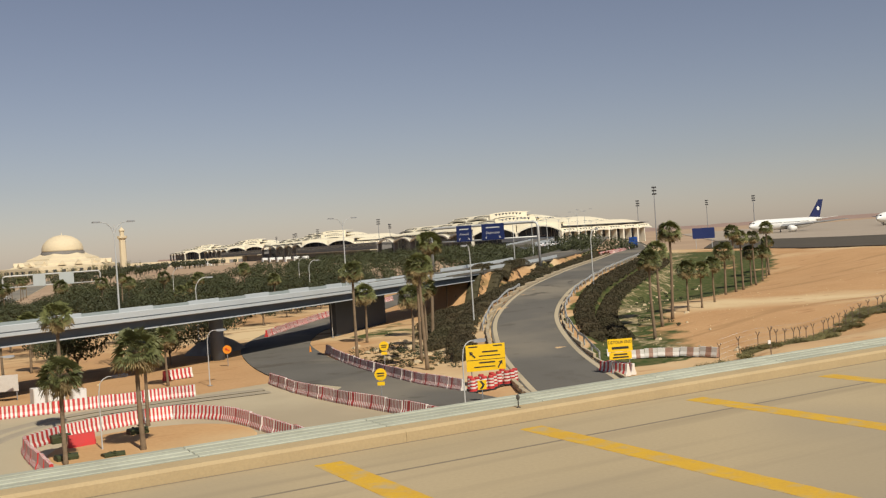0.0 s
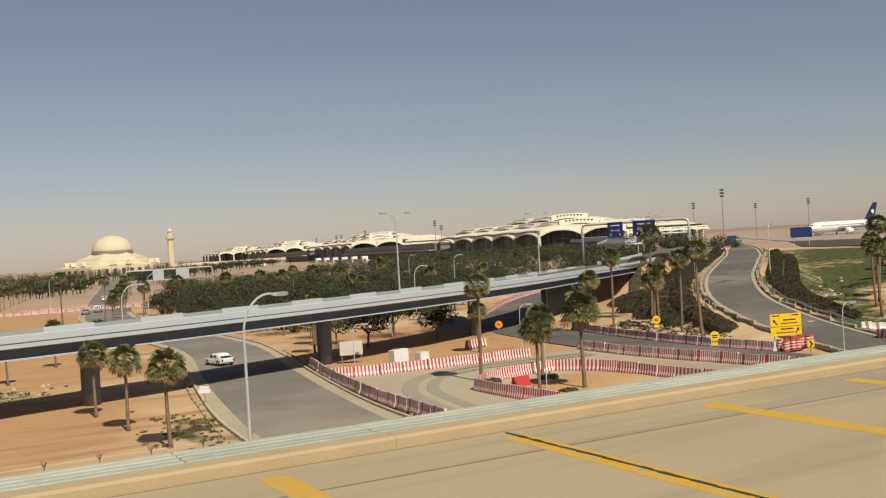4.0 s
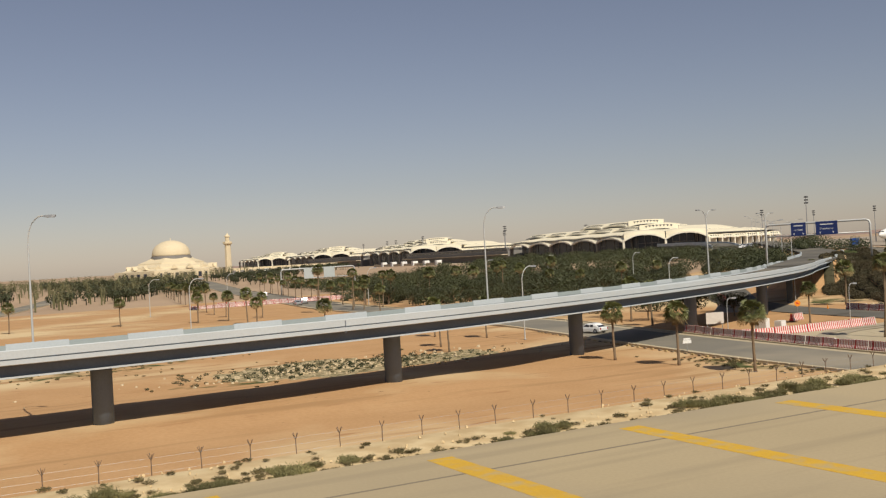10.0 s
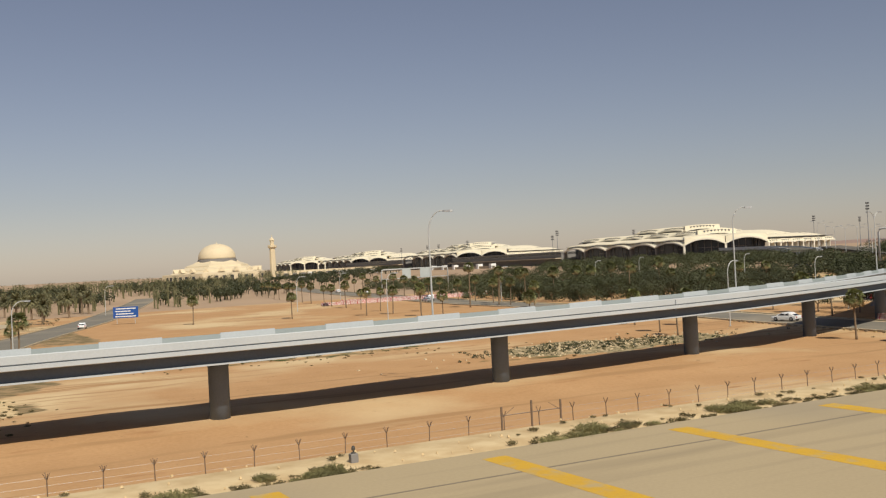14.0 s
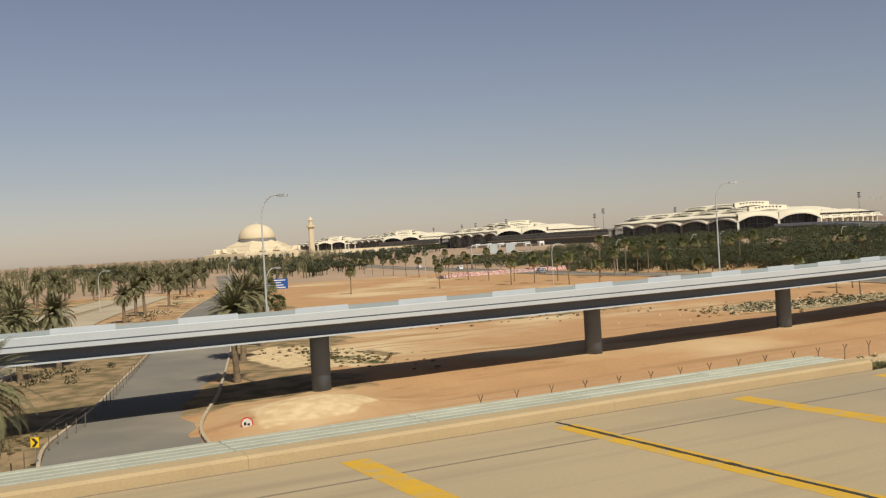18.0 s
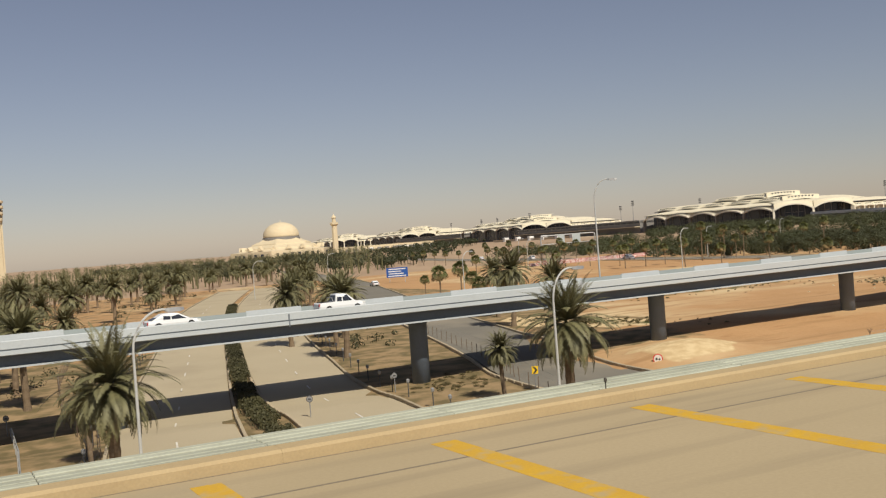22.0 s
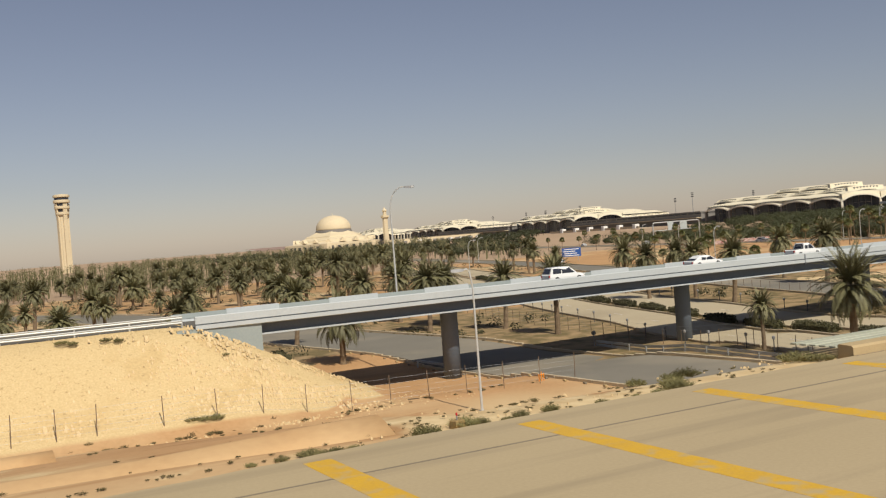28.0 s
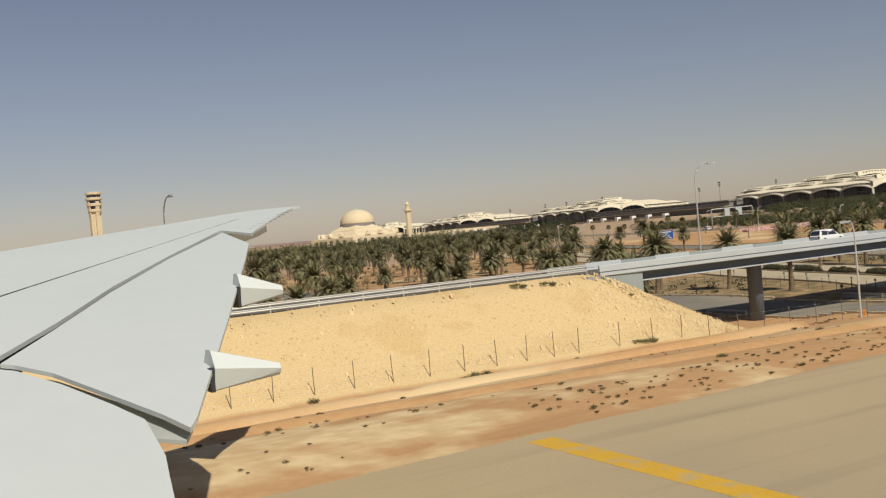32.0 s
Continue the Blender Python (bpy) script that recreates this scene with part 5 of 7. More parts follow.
RUST = mat("rusty_post", (0.20, 0.14, 0.09), (0.14, 0.10, 0.07), 0.85, 1.5, 9.0, 0.2)


def barrier_unit(label, mats, tall=1.0, white=2):
    """A striped plastic road barrier, 2 m long, waisted like a jersey block."""
    prof = [(-0.30, 0.0), (-0.30, 0.16), (-0.17, 0.42), (-0.11, tall), (0.11, tall), (0.17, 0.42), (0.30, 0.16), (0.30, 0.0)]
    n = (22 if white == 3 else 14) if tall > 0.9 else 3
    m = Mesh().sweep(prof, [(-1 + k * 2 / n, 0, 0) for k in range(n + 1)])
    idx = [(k // 8 % 2 if white == 2 else int(k // 8 % 2 and k // 8 % 11 != 5)) for k in range(8 * n)] + [0, 1]
    ob = part("road_barrier", m, mats)
    ob.data.polygons.foreach_set("material_index", idx)
    return tagged(ob, label, "barrier", "striped road barriers")


B_UNIT = barrier_unit("red and white striped plastic road barrier", [RED, STRIPEW])
MAROON = mat("dusty_dark_red_plastic", (0.40, 0.05, 0.045), (0.27, 0.05, 0.042), 0.6, 0.7, 8.0, 0.03, vary=0.25)
D_UNIT = barrier_unit("dusty dark red road barrier with narrow white stripes", [MAROON, STRIPEW], 1.0, 3)


def barrier_row(points, z=None, unit=None):
    pts = curve(points, 2.06)
    for i in range(len(pts) - 1):
        a, b = pts[i], pts[i + 1]
        x, y = (a[0] + b[0]) / 2, (a[1] + b[1]) / 2
        o = copy_thing(unit or B_UNIT, pose(x, y, (ground_z(x, y) if z is None else z) + 0.02, rng.uniform(-1.5, 1.5), 0, math.degrees(math.atan2(b[1] - a[1], b[0] - a[0])) + rng.uniform(-3, 3)))
        o.scale = (math.hypot(b[0] - a[0], b[1] - a[1]) / 2.04, 1, rng.uniform(0.97, 1.05))


barrier_row([(60.0, 106), (57.0, 92), (54.5, 76), (53.4, 62)], -6.5, D_UNIT)
barrier_row([(57.2, 93.2), (62, 91.9), (70, 91.0), (79.3, 90.5)], -6.5)
barrier_row([(63.2, 62), (63.1, 74.4), (65.6, 77.0), (70, 78.8), (74.4, 79.2), (77.4, 75), (78.3, 66), (78.5, 60)], -6.5)
barrier_row([(101.8, 113.5), (99.6, 104), (98.2, 95.8), (97.2, 86), (96.8, 78.8), (97.2, 72.6)], None, D_UNIT)
barrier_row([(87.0, 92), (86.6, 84), (87.0, 76), (88.2, 66), (88.8, 60)], -6.5, D_UNIT)
barrier_row([(104.2, 143), (110, 150.5), (117, 159), (130, 173.5), (149, 191)])
barrier_row([(203.6, 189.0), (217, 201.5), (231, 214.0), (244, 226.5)], 0.3)
barrier_row([(48, 300), (55, 296), (70, 293), (90, 292), (110, 292)], None, D_UNIT)
barrier_row([(36, 286), (60, 284), (84, 283)], None, D_UNIT)
FADED = mat("faded_red_paint", (0.30, 0.15, 0.10), (0.40, 0.27, 0.20), 0.8, 1.2, 8.0, 0.1)
W_UNIT = barrier_unit("faded white and red concrete road block", [STRIPEW, FADED], 0.85)
row = curve([(116.6, 77.8), (118.8, 76.7), (120.8, 75.2), (122.2, 73.4), (122.9, 71.4), (123.2, 69.4)], 1.15)
for p, q in zip(row, row[1:]):
    o = copy_thing(W_UNIT, pose((p[0] + q[0]) / 2, (p[1] + q[1]) / 2, ground_z(q[0], q[1]) + 0.02, 0, rng.uniform(-2, 2), math.degrees(math.atan2(q[1] - p[1], q[0] - p[0])) + rng.uniform(-5, 5)))
    o.scale = (math.hypot(q[0] - p[0], q[1] - p[1]) / 2.06, 1.0, rng.uniform(0.95, 1.08))
barrier_row([(110.4, 70.8), (110.3, 67.0)])
barrier_row([(111.2, 70.9), (111.1, 67.2)])


def drum():
    top = empty("traffic_drum", pose(0, 0, -300), "red traffic drum with white bands", "traffic drum", "traffic drums")
    part("body", Mesh().lathe([(0.30, 0.0), (0.29, 0.10), (0.26, 0.12), (0.22, 1.0), (0.17, 1.06)], 14), RED, top, smooth=False)
    for z in (0.28, 0.52, 0.76):
        r = 0.26 - 0.04 * z
        part("band", Mesh().lathe([(r + 0.004, z), (r + 0.001, z + 0.12)], 14), STRIPEW, top)
    part("base", Mesh().lathe([(0.40, 0.0), (0.40, 0.06), (0.30, 0.09)], 14), BLACK, top)
    return top


DRUM = drum()
for i in range(9):
    place(DRUM, 97.4 + i * 0.62, 71.4 + 0.25 * math.sin(i * 1.7) + i * 0.12, 1.12)
for i in range(4):
    place(DRUM, 98.0 + i * 1.2, 72.8 + 0.2 * i, 1.1)


# ---- signs ----
def words(text, size, material, parent, m, label=""):
    """Lettering as a thin solid, made from the built-in font."""
    cu = bpy.data.curves.new("lettering", "FONT")
    cu.body, cu.size, cu.extrude, cu.align_x, cu.align_y = text, size, 0.004, "CENTER", "CENTER"
    tmp = bpy.data.objects.new("lettering", cu)
    me = bpy.data.meshes.new_from_object(tmp)
    bpy.data.objects.remove(tmp)
    me.materials.clear()
    me.materials.append(material)
    ob = new("lettering", me)
    ob.parent, ob.matrix_basis = parent, m @ pose(0, 0, 0, 90)
    return ob


def bars(rows, material, parent, y=-0.03):
    """Unreadable script as plain bars: rows of x0, x1, z, height."""
    for x0, x1, z, h in rows:
        part("text_bar", Mesh().box(x0, x1, y - 0.01, y + 0.01, z - h / 2, z + h / 2), material, parent)


def board(w, h, z0, material, parent, back=STEEL):
    part("panel", Mesh().box(-w / 2, w / 2, -0.02, 0.02, z0, z0 + h), material, parent)
    part("back_frame", Mesh().box(-w / 2 + 0.1, w / 2 - 0.1, 0.02, 0.06, z0 + 0.2, z0 + 0.3).box(-w / 2 + 0.1, w / 2 - 0.1, 0.02, 0.06, z0 + h - 0.3, z0 + h - 0.2), back, parent)


def arrow(x, z, l, a, material, parent, y=-0.035):
    c, s = math.cos(a), math.sin(a)
    shape = [(-l / 2, -0.06), (l * 0.1, -0.06), (l * 0.1, -0.2), (l / 2, 0), (l * 0.1, 0.2), (l * 0.1, 0.06), (-l / 2, 0.06)]
    pts = [(x + u * c - v * s, y, z + u * s + v * c) for u, v in shape]
    m = Mesh()
    m.add(pts + [(p[0], y + 0.02, p[2]) for p in pts], [tuple(range(7)), tuple(range(13, 6, -1))] + [(i, (i + 1) % 7, (i + 1) % 7 + 7, i + 7) for i in range(7)])
    part("arrow", m, material, parent)


sg = empty("direction_sign", pose(100.4, 74.0, -6.45, 0, 0, -18), "large yellow temporary direction sign with black arrows", "road sign")
board(3.5, 2.3, 1.1, YSIGN, sg)
for x in (-1.3, 1.3):
    part("leg", Mesh().tube([(x, 0.1, 0), (x, 0.1, 3.3)], 0.05, 6), STEEL, sg)
part("rule", Mesh().box(-1.7, 1.7, -0.035, -0.02, 2.05, 2.09), BLACK, sg)
bars([(-1.5, -0.7, 3.22, 0.10), (0.7, 1.5, 3.22, 0.10), (-0.3, 1.1, 2.75, 0.12), (-0.6, 1.3, 2.4, 0.08), (-0.6, 0.8, 1.82, 0.12), (-1.1, 0.8, 1.45, 0.08)], BLACK, sg)
arrow(-1.2, 2.55, 0.75, 2.3, BLACK, sg)
arrow(1.25, 1.6, 0.75, 1.0, BLACK, sg)
sd = empty("detour_sign", pose(110.4, 68.0, -6.5, 0, 0, -22), "yellow detour end sign above striped barriers", "road sign")
board(2.2, 1.1, 2.1, YSIGN, sd)
part("lower_panel", Mesh().box(-1.0, 1.0, -0.02, 0.02, 1.42, 2.06), YSIGN, sd)
words("DETOUR END", 0.34, BLACK, sd, pose(0, -0.03, 2.9))
bars([(-0.75, 0.75, 2.42, 0.2), (-0.6, 0.6, 1.85, 0.12), (-0.7, 0.7, 1.6, 0.12)], BLACK, sd)
for x in (-0.8, 0.8):
    part("leg", Mesh().tube([(x, 0.08, 0), (x, 0.08, 3.1)], 0.05, 6), STEEL, sd)


def disc_sign(x, y, z, h, face, ring, label, name="round_sign", turn=-25, r=0.36):
    top = empty(name, pose(x, y, z, 0, 0, turn), label, "road sign", "round road signs")
    part("post", Mesh().tube([(0, 0.06, 0), (0, 0.06, h + 0.3)], 0.04, 6), STEEL, top)
    for k, (rr, m, yy) in enumerate(((r, ring, 0.0), (r * 0.82, face, -0.015))):
        mesh = Mesh().lathe([(rr, -0.012), (rr, 0.012)], 24)
        mesh.v = [(a, yy + c, h + b) for a, b, c in mesh.v]
        part("rim" if k == 0 else "face", mesh, m, top)
    return top


for x, y in ((90.0, 73.5), (100.2, 94.0)):
    s = disc_sign(x, y, -6.5, 2.1, YSIGN, YSIGN, "yellow round temporary sign on a post", r=0.5)
    bars([(-0.3, 0.3, 2.2, 0.09), (-0.25, 0.25, 2.0, 0.09)], BLACK, s, -0.045)
    part("plate", Mesh().box(-0.3, 0.3, 0.0, 0.03, 1.2, 1.5), YSIGN, s)
s = disc_sign(-89.8, 71.2, -7.9, 1.55, STRIPEW, REDSIGN, "round red-rimmed no-overtaking sign on a short post", r=0.46)
bars([(-0.22, -0.04, 1.55, 0.2), (0.04, 0.22, 1.5, 0.14)], BLACK, s, -0.045)
for x, y in ((-111.9, 80.7), (-122.4, 74), (-143.0, 92)):
    s = disc_sign(x, y, ground_z(x, y), 1.5, STEEL, DARKSTEEL, "small grey round sign on a dark post", r=0.26)
    bars([(-0.12, 0.12, 1.5, 0.12)], DARKSTEEL, s, -0.045)
ch = empty("chevron_sign", pose(-104.3, 69.4, -7.1, 0, 0, -20), "black and yellow chevron bend sign", "road sign")
part("panel", Mesh().box(-0.26, 0.26, -0.02, 0.02, 1.4, 2.05), YSIGN, ch)
part("chevron", Mesh().add([(-0.22, -0.03, 1.43), (-0.02, -0.03, 1.43), (0.21, -0.03, 1.72), (-0.02, -0.03, 2.01), (-0.22, -0.03, 2.01), (0.02, -0.03, 1.72)], [(0, 1, 2, 5), (5, 2, 3, 4)]), BLACK, ch)
part("post", Mesh().tube([(0, 0.06, 0), (0, 0.06, 2.2)], 0.04, 6), STEEL, ch)
ch2 = empty("chevron_sign", pose(95.3, 66.4, -6.5, 0, 0, -20), "small yellow sign with a black mark on a post", "road sign")
part("panel", Mesh().box(-0.35, 0.35, -0.02, 0.02, 0.9, 1.6), YSIGN, ch2)
part("chevron", Mesh().add([(-0.2, -0.03, 0.95), (0.0, -0.03, 0.95), (0.22, -0.03, 1.25), (0.0, -0.03, 1.55), (-0.2, -0.03, 1.55), (0.02, -0.03, 1.25)], [(0, 1, 2, 5), (5, 2, 3, 4)]), BLACK, ch2)
part("post", Mesh().tube([(0, 0.06, 0), (0, 0.06, 1.5)], 0.04, 6), STEEL, ch2)


def panel_sign(x, y, z, w, h, lift, material, label, turn, rows=4):
    top = empty("panel_sign", pose(x, y, z, 0, 0, turn), label, "road sign", "blue road signs")
    board(w, h, lift, material, top)
    for s in (-1, 1):
        part("leg", Mesh().tube([(s * w * 0.36, 0.12, 0), (s * w * 0.36, 0.12, lift + h)], 0.08, 6), POLE, top)
    bars([(-w * 0.42 + 0.2 * (k % 2), w * (0.40 - 0.1 * (k % 3)), lift + h * (k + 0.6) / (rows + 0.3), h * 0.09) for k in range(rows)], WHITE, top)
    return top


panel_sign(-26.1, 260.3, -5.5, 6.2, 2.8, 1.5, BLUEB, "bright blue road sign with white lettering", -22)
panel_sign(211, 257, -4.5, 8.0, 3.2, -0.2, BLUE, "navy blue road sign panel behind the flyover", -30)
panel_sign(263.6, 216.4, -0.6, 6.3, 3.1, 2.9, BLUE, "plain navy sign panel on two posts beside the ramp", -45, 0)


def gantry(a, b, z0, z1, z2, label, panels, material):
    a, b = Vector((*a, 0)), Vector((*b, 0))
    l = (b - a).length
    top = empty("sign_gantry", Matrix.Translation((a + b) / 2) @ Matrix.Rotation(math.atan2(b.y - a.y, b.x - a.x), 4, "Z"), label, "gantry")
    r = 0.26
    part("frame", Mesh().tube([(-l / 2, 0, z0), (-l / 2, 0, z1 - 0.9), (-l / 2 + 0.25, 0, z1 - 0.25), (-l / 2 + 0.9, 0, z1), (l / 2 - 0.9, 0, z1), (l / 2 - 0.25, 0, z1 - 0.25), (l / 2, 0, z1 - 0.9), (l / 2, 0, z0)], r, 10), POLE, top, smooth=True)
    part("lower_beam", Mesh().tube([(-l / 2, 0, z2), (l / 2, 0, z2)], 0.17, 8), POLE, top, smooth=True)
    for x, w, text in panels:
        h = z1 - z2 + 0.3
        p = part("sign_panel", Mesh().box(x * l - w / 2, x * l + w / 2, -0.42, -0.36, z2 - 0.1, z2 - 0.1 + h), material, top)
        part("bracket", Mesh().box(x * l - w * 0.3, x * l - w * 0.3 + 0.1, -0.36, 0.1, z2, z2 + h - 0.4).box(x * l + w * 0.3, x * l + w * 0.3 + 0.1, -0.36, 0.1, z2, z2 + h - 0.4), STEEL, p)
        if text:
            words(text, 0.66, WHITE, p, pose(x * l, -0.43, z2 + h * 0.42))
            bars([(x * l - w * 0.3, x * l + w * 0.3, z2 + h * 0.74, 0.22)], WHITE, p, -0.43)
            arrow(x * l + w * 0.3, z2 + h * 0.13, 0.5, -0.9, WHITE, p, -0.44)
            arrow(x * l - w * 0.3, z2 + h * 0.13, 0.5, -2.2, WHITE, p, -0.44)
    return top


PALEP = mat("pale_blank_panel", (0.44, 0.47, 0.46), (0.38, 0.41, 0.40), 0.6, 0.5, 5.0, 0.02)
gantry((153.1, 179.3), (165.2, 158.4), 0.3, 8.9, 6.0, "grey steel gantry with navy Arrivals and Departures signs", ((-0.17, 3.5, "Arrivals"), (0.10, 5.0, "Departures")), BLUE)
gantry((88.2, 356.5), (119.9, 360.8), -5.5, 4.0, 0.3, "white steel sign gantry with blank pale panels", ((-0.14, 4.0, ""), (0.14, 4.8, "")), PALEP)


# ---- lamps ----
def street_lamp(x, y, z, h, reach, turn, label="tall grey street lamp with a curved arm"):
    top = empty("street_lamp", pose(x, y, z, 0, 0, turn), label, "street lamp", "street lamps")
    slim = 1.0 if h > 8 else 0.55
    part("pole", Mesh().tube([(0, 0, 0), (0, 0, 0.3), (0, 0, h * 0.5), (0, 0, h * 0.8)], [0.13 * slim, 0.10 * slim, 0.085 * slim, 0.07 * slim], 8), POLE, top)
    path = [(reach * (1 - math.cos(a)), 0, h * 0.8 + h * 0.2 * math.sin(a)) if h > 8 else (reach * a / 1.571, 0, h * 0.8 + h * 0.2 * math.sin(a) ** 0.35) for a in [k * math.pi / 2 / 7 for k in range(8)]]
    arm = part("arm", Mesh().tube(path + [(reach + 0.5, 0, h - 0.05)], 0.065 * slim, 6), POLE, top)
    head = Mesh()
    for k, (u, w, t) in enumerate(((0.2, 0.08, 0.05), (0.4, 0.17, 0.10), (1.0, 0.19, 0.12), (1.25, 0.12, 0.07))):
        head.v += [(reach + u, -w, h - 0.06 - t), (reach + u, w, h - 0.06 - t), (reach + u, w * 0.7, h + t * 0.5), (reach + u, -w * 0.7, h + t * 0.5)]
    head.f = [(4 * i + k, 4 * i + (k + 1) % 4, 4 * i + 4 + (k + 1) % 4, 4 * i + 4 + k) for i in range(3) for k in range(4)] + [(3, 2, 1, 0), (12, 13, 14, 15)]
    part("lamp_head", head, STEEL, arm)
    part("base_plate", Mesh().box(-0.2, 0.2, -0.2, 0.2, 0, 0.04), STEEL, top)
    return top


def deck_y(x, side):
    q = min(DECK, key=lambda p: abs(p[0] - x))
    return q[1] + side


for x, y in ((-166.9, 92.6), (-82.3, 89.0), (-25.5, 90.8), (24.7, 99.7)):
    street_lamp(x, y, -0.1, 11.35, 1.35, -35)
    part("lamp_bracket", Mesh().box(x - 0.3, x + 0.3, y - 0.6, y + 0.3, -0.45, -0.1), BR_MID, fly)
for x, turn in ((79, 52), (119.6, 45)):
    # twin-armed lamps on the outside of the deck
    y = deck_y(x, 6.0)
    top = empty("twin_lamp", pose(x, y, -0.1, 0, 0, turn - 40), "tall twin-armed street lamp on the edge of the flyover", "street lamp", "twin street lamps")
    part("pole", Mesh().tube([(0, 0, 0), (0, 0, 10.6)], [0.12, 0.07], 8), POLE, top)
    for k in (-1, 1):
        part("arm", Mesh().tube([(0, 0, 9.4), (k * 0.3, 0, 10.3), (k * 0.9, 0, 10.9), (k * 1.8, 0, 11.05)], 0.05, 6), POLE, top)
        part("lamp_head", Mesh().bevel_box(k * 2.1 - 0.45, k * 2.1 + 0.45, -0.17, 0.17, 10.95, 11.13, 0.05), STEEL, top)
    part("lamp_bracket", Mesh().box(x - 0.3, x + 0.3, y - 0.9, y + 0.3, -0.45, -0.1), BR_MID, fly)
street_lamp(-231.0, 96.0, 0.0, 11.4, 2.6, -90)
for x, y, h, turn in ((36.2, 52.4, 10.6, 15), (-112.4, 54.0, 10.6, 10), (-139.1, 54.0, 10.6, 10), (-174.0, 64.2, 10.6, 170), (67.4, 69.9, 5.0, 10), (63.4, 101.3, 4.6, 10), (88.0, 56.5, 6.0, 10), (110.4, 132.1, 5.6, 200),
                      (81.8, 130, 5.6, 200), (82.5, 97, 5.4, 10), (42.4, 119.7, 10.4, 12), (10, 180, 10.2, 12), (96, 150, 9.4, 12), (140, 215, 9.4, 12), (119.4, 107.6, 9.9, 200), (150, 122.5, 9.0, 30), (20, 262, 9.5, 12), (70, 236, 9.4, 12), (60, 330, 9.4, 12),
                      (-20, 330, 9.4, 12), (-75, 240, 9.5, 12), (-60, 160, 9.6, 20), (120, 260, 9.4, 12), (170, 300, 9.4, 12)):
    street_lamp(x, y, ground_z(x, y), h, 0.4 if x < -170 or x == 119.4 else 1.7 if h > 8 else 0.8, turn, "slim grey street lamp with a curved arm" if h > 8 else "short lamp post with a flat head")
for i in range(9):
    # twin lamps along the terminal road
    x, y = 190 + i * 22, 205 + i * 24
    top = empty("twin_lamp", pose(x, y, ground_z(x, y), 0, 0, -40), "tall twin-armed street lamp by the terminal road", "street lamp", "twin street lamps")
    part("pole", Mesh().tube([(0, 0, 0), (0, 0, 12)], [0.13, 0.07], 6), POLE, top)
    part("arm", Mesh().tube([(-2.6, 0, 12.6), (-1.4, 0, 12.5), (0, 0, 11.6), (1.4, 0, 12.5), (2.6, 0, 12.6)], 0.06, 5), POLE, top)
    for s in (-1, 1):
        part("lamp_head", Mesh().bevel_box(s * 2.9 - 0.55, s * 2.9 + 0.55, -0.2, 0.2, 12.5, 12.72, 0.05), STEEL, top)


def bollard(x, y):
    top = empty("bollard_lamp", pose(x, y, ground_z(x, y)), "short dark bollard lamp beside the avenue", "bollard", "bollard lamps")
    part("post", Mesh().tube([(0, 0, -0.1), (0, 0, 1.15)], 0.05, 6), DARKSTEEL, top)
    part("head", Mesh().lathe([(0.06, 1.1), (0.14, 1.2), (0.16, 1.42), (0.05, 1.5)], 8), STEEL, top)


for line, o in ((PALE_L, -6.0), (PALE_R, 6.0)):
    pts = curve(offset(line, o), 7.5)
    for q in pts:
        if 62 < q[1] < 175:
            bollard(q[0], q[1])

# ---- fences ----
def fence(points, step, label, h=2.3, y_top=True, tops=True):
    """Steel posts with Y tops and strands of wire."""
    pts = curve(points, step)
    top = empty("wire_fence", pose(0, 0, 0), label, "fence", "wire fences")
    post = None
    for q in pts:
        if post is None:
            m = Mesh().tube([(0, 0, -0.3), (0, 0, h - 0.35)], 0.035, 6)
            if y_top:
                m.tube([(0, 0, h - 0.4), (0, -0.22, h)], 0.025, 5).tube([(0, 0, h - 0.4), (0, 0.22, h)], 0.025, 5).tube([(0, 0, h - 0.4), (0.2, 0, h)], 0.02, 5).tube([(0, 0, h - 0.4), (-0.2, 0, h)], 0.02, 5)
            post = part("post", m, RUST, top)
            first = post
        else:
            post = new("post", first.data)
            post.parent = top
        post.matrix_basis = pose(q[0], q[1], ground_z(q[0], q[1]), rng.uniform(-2, 2), rng.uniform(-2, 2), rng.uniform(0, 20))
    w = Mesh()
    for k in range(5):
        for a, b in zip(pts, pts[1:]):
            z = 0.35 + k * 0.42
            w.tube([(a[0], a[1], ground_z(a[0], a[1]) + z), (b[0], b[1], ground_z(b[0], b[1]) + z)], 0.006, 3, False)
    part("wire", w, STEEL, top)


fence([(-77.6, 58), (-40, 58), (0, 58), (38, 58)], 2.84, "rusty perimeter fence with forked post tops")
fence([(-265.6, 75.0), (-232.3, 74.5), (-199.8, 74.2), (-180.5, 73.6), (-160.7, 71)], 3.24, "rusty perimeter fence below the embankment", 2.65, False)
fence([(116.6, 62.6), (118.3, 61.9), (120.2, 61.6), (122.8, 61.9), (126, 62.8), (132.7, 65.2), (146, 69.2), (175, 77), (215, 87)], 1.6, "rusty perimeter fence on the sand", 1.75)
fp = empty("fence_post", pose(117.0, 57.2, ground_z(117.0, 57.2)), "single rusty forked post with a small white plate", "fence post")
part("post", Mesh().tube([(0, 0, -0.3), (0, 0, 1.95)], 0.045, 6).tube([(0, 0, 1.9), (0, -0.25, 2.35)], 0.03, 5).tube([(0, 0, 1.9), (0.3, 0.1, 2.35)], 0.03, 5).tube([(0, 0, 1.9), (-0.3, -0.1, 2.35)], 0.03, 5), RUST, fp)
part("plate", Mesh().bevel_box(-0.34, -0.06, -0.07, -0.05, 1.0, 1.3, 0.005), WHITE, fp)
fence([(-107, 62), (-103, 74), (-97, 90), (-85.5, 130), (-75, 165)], 2.6, "wire fence beside the asphalt road", 1.7, False)
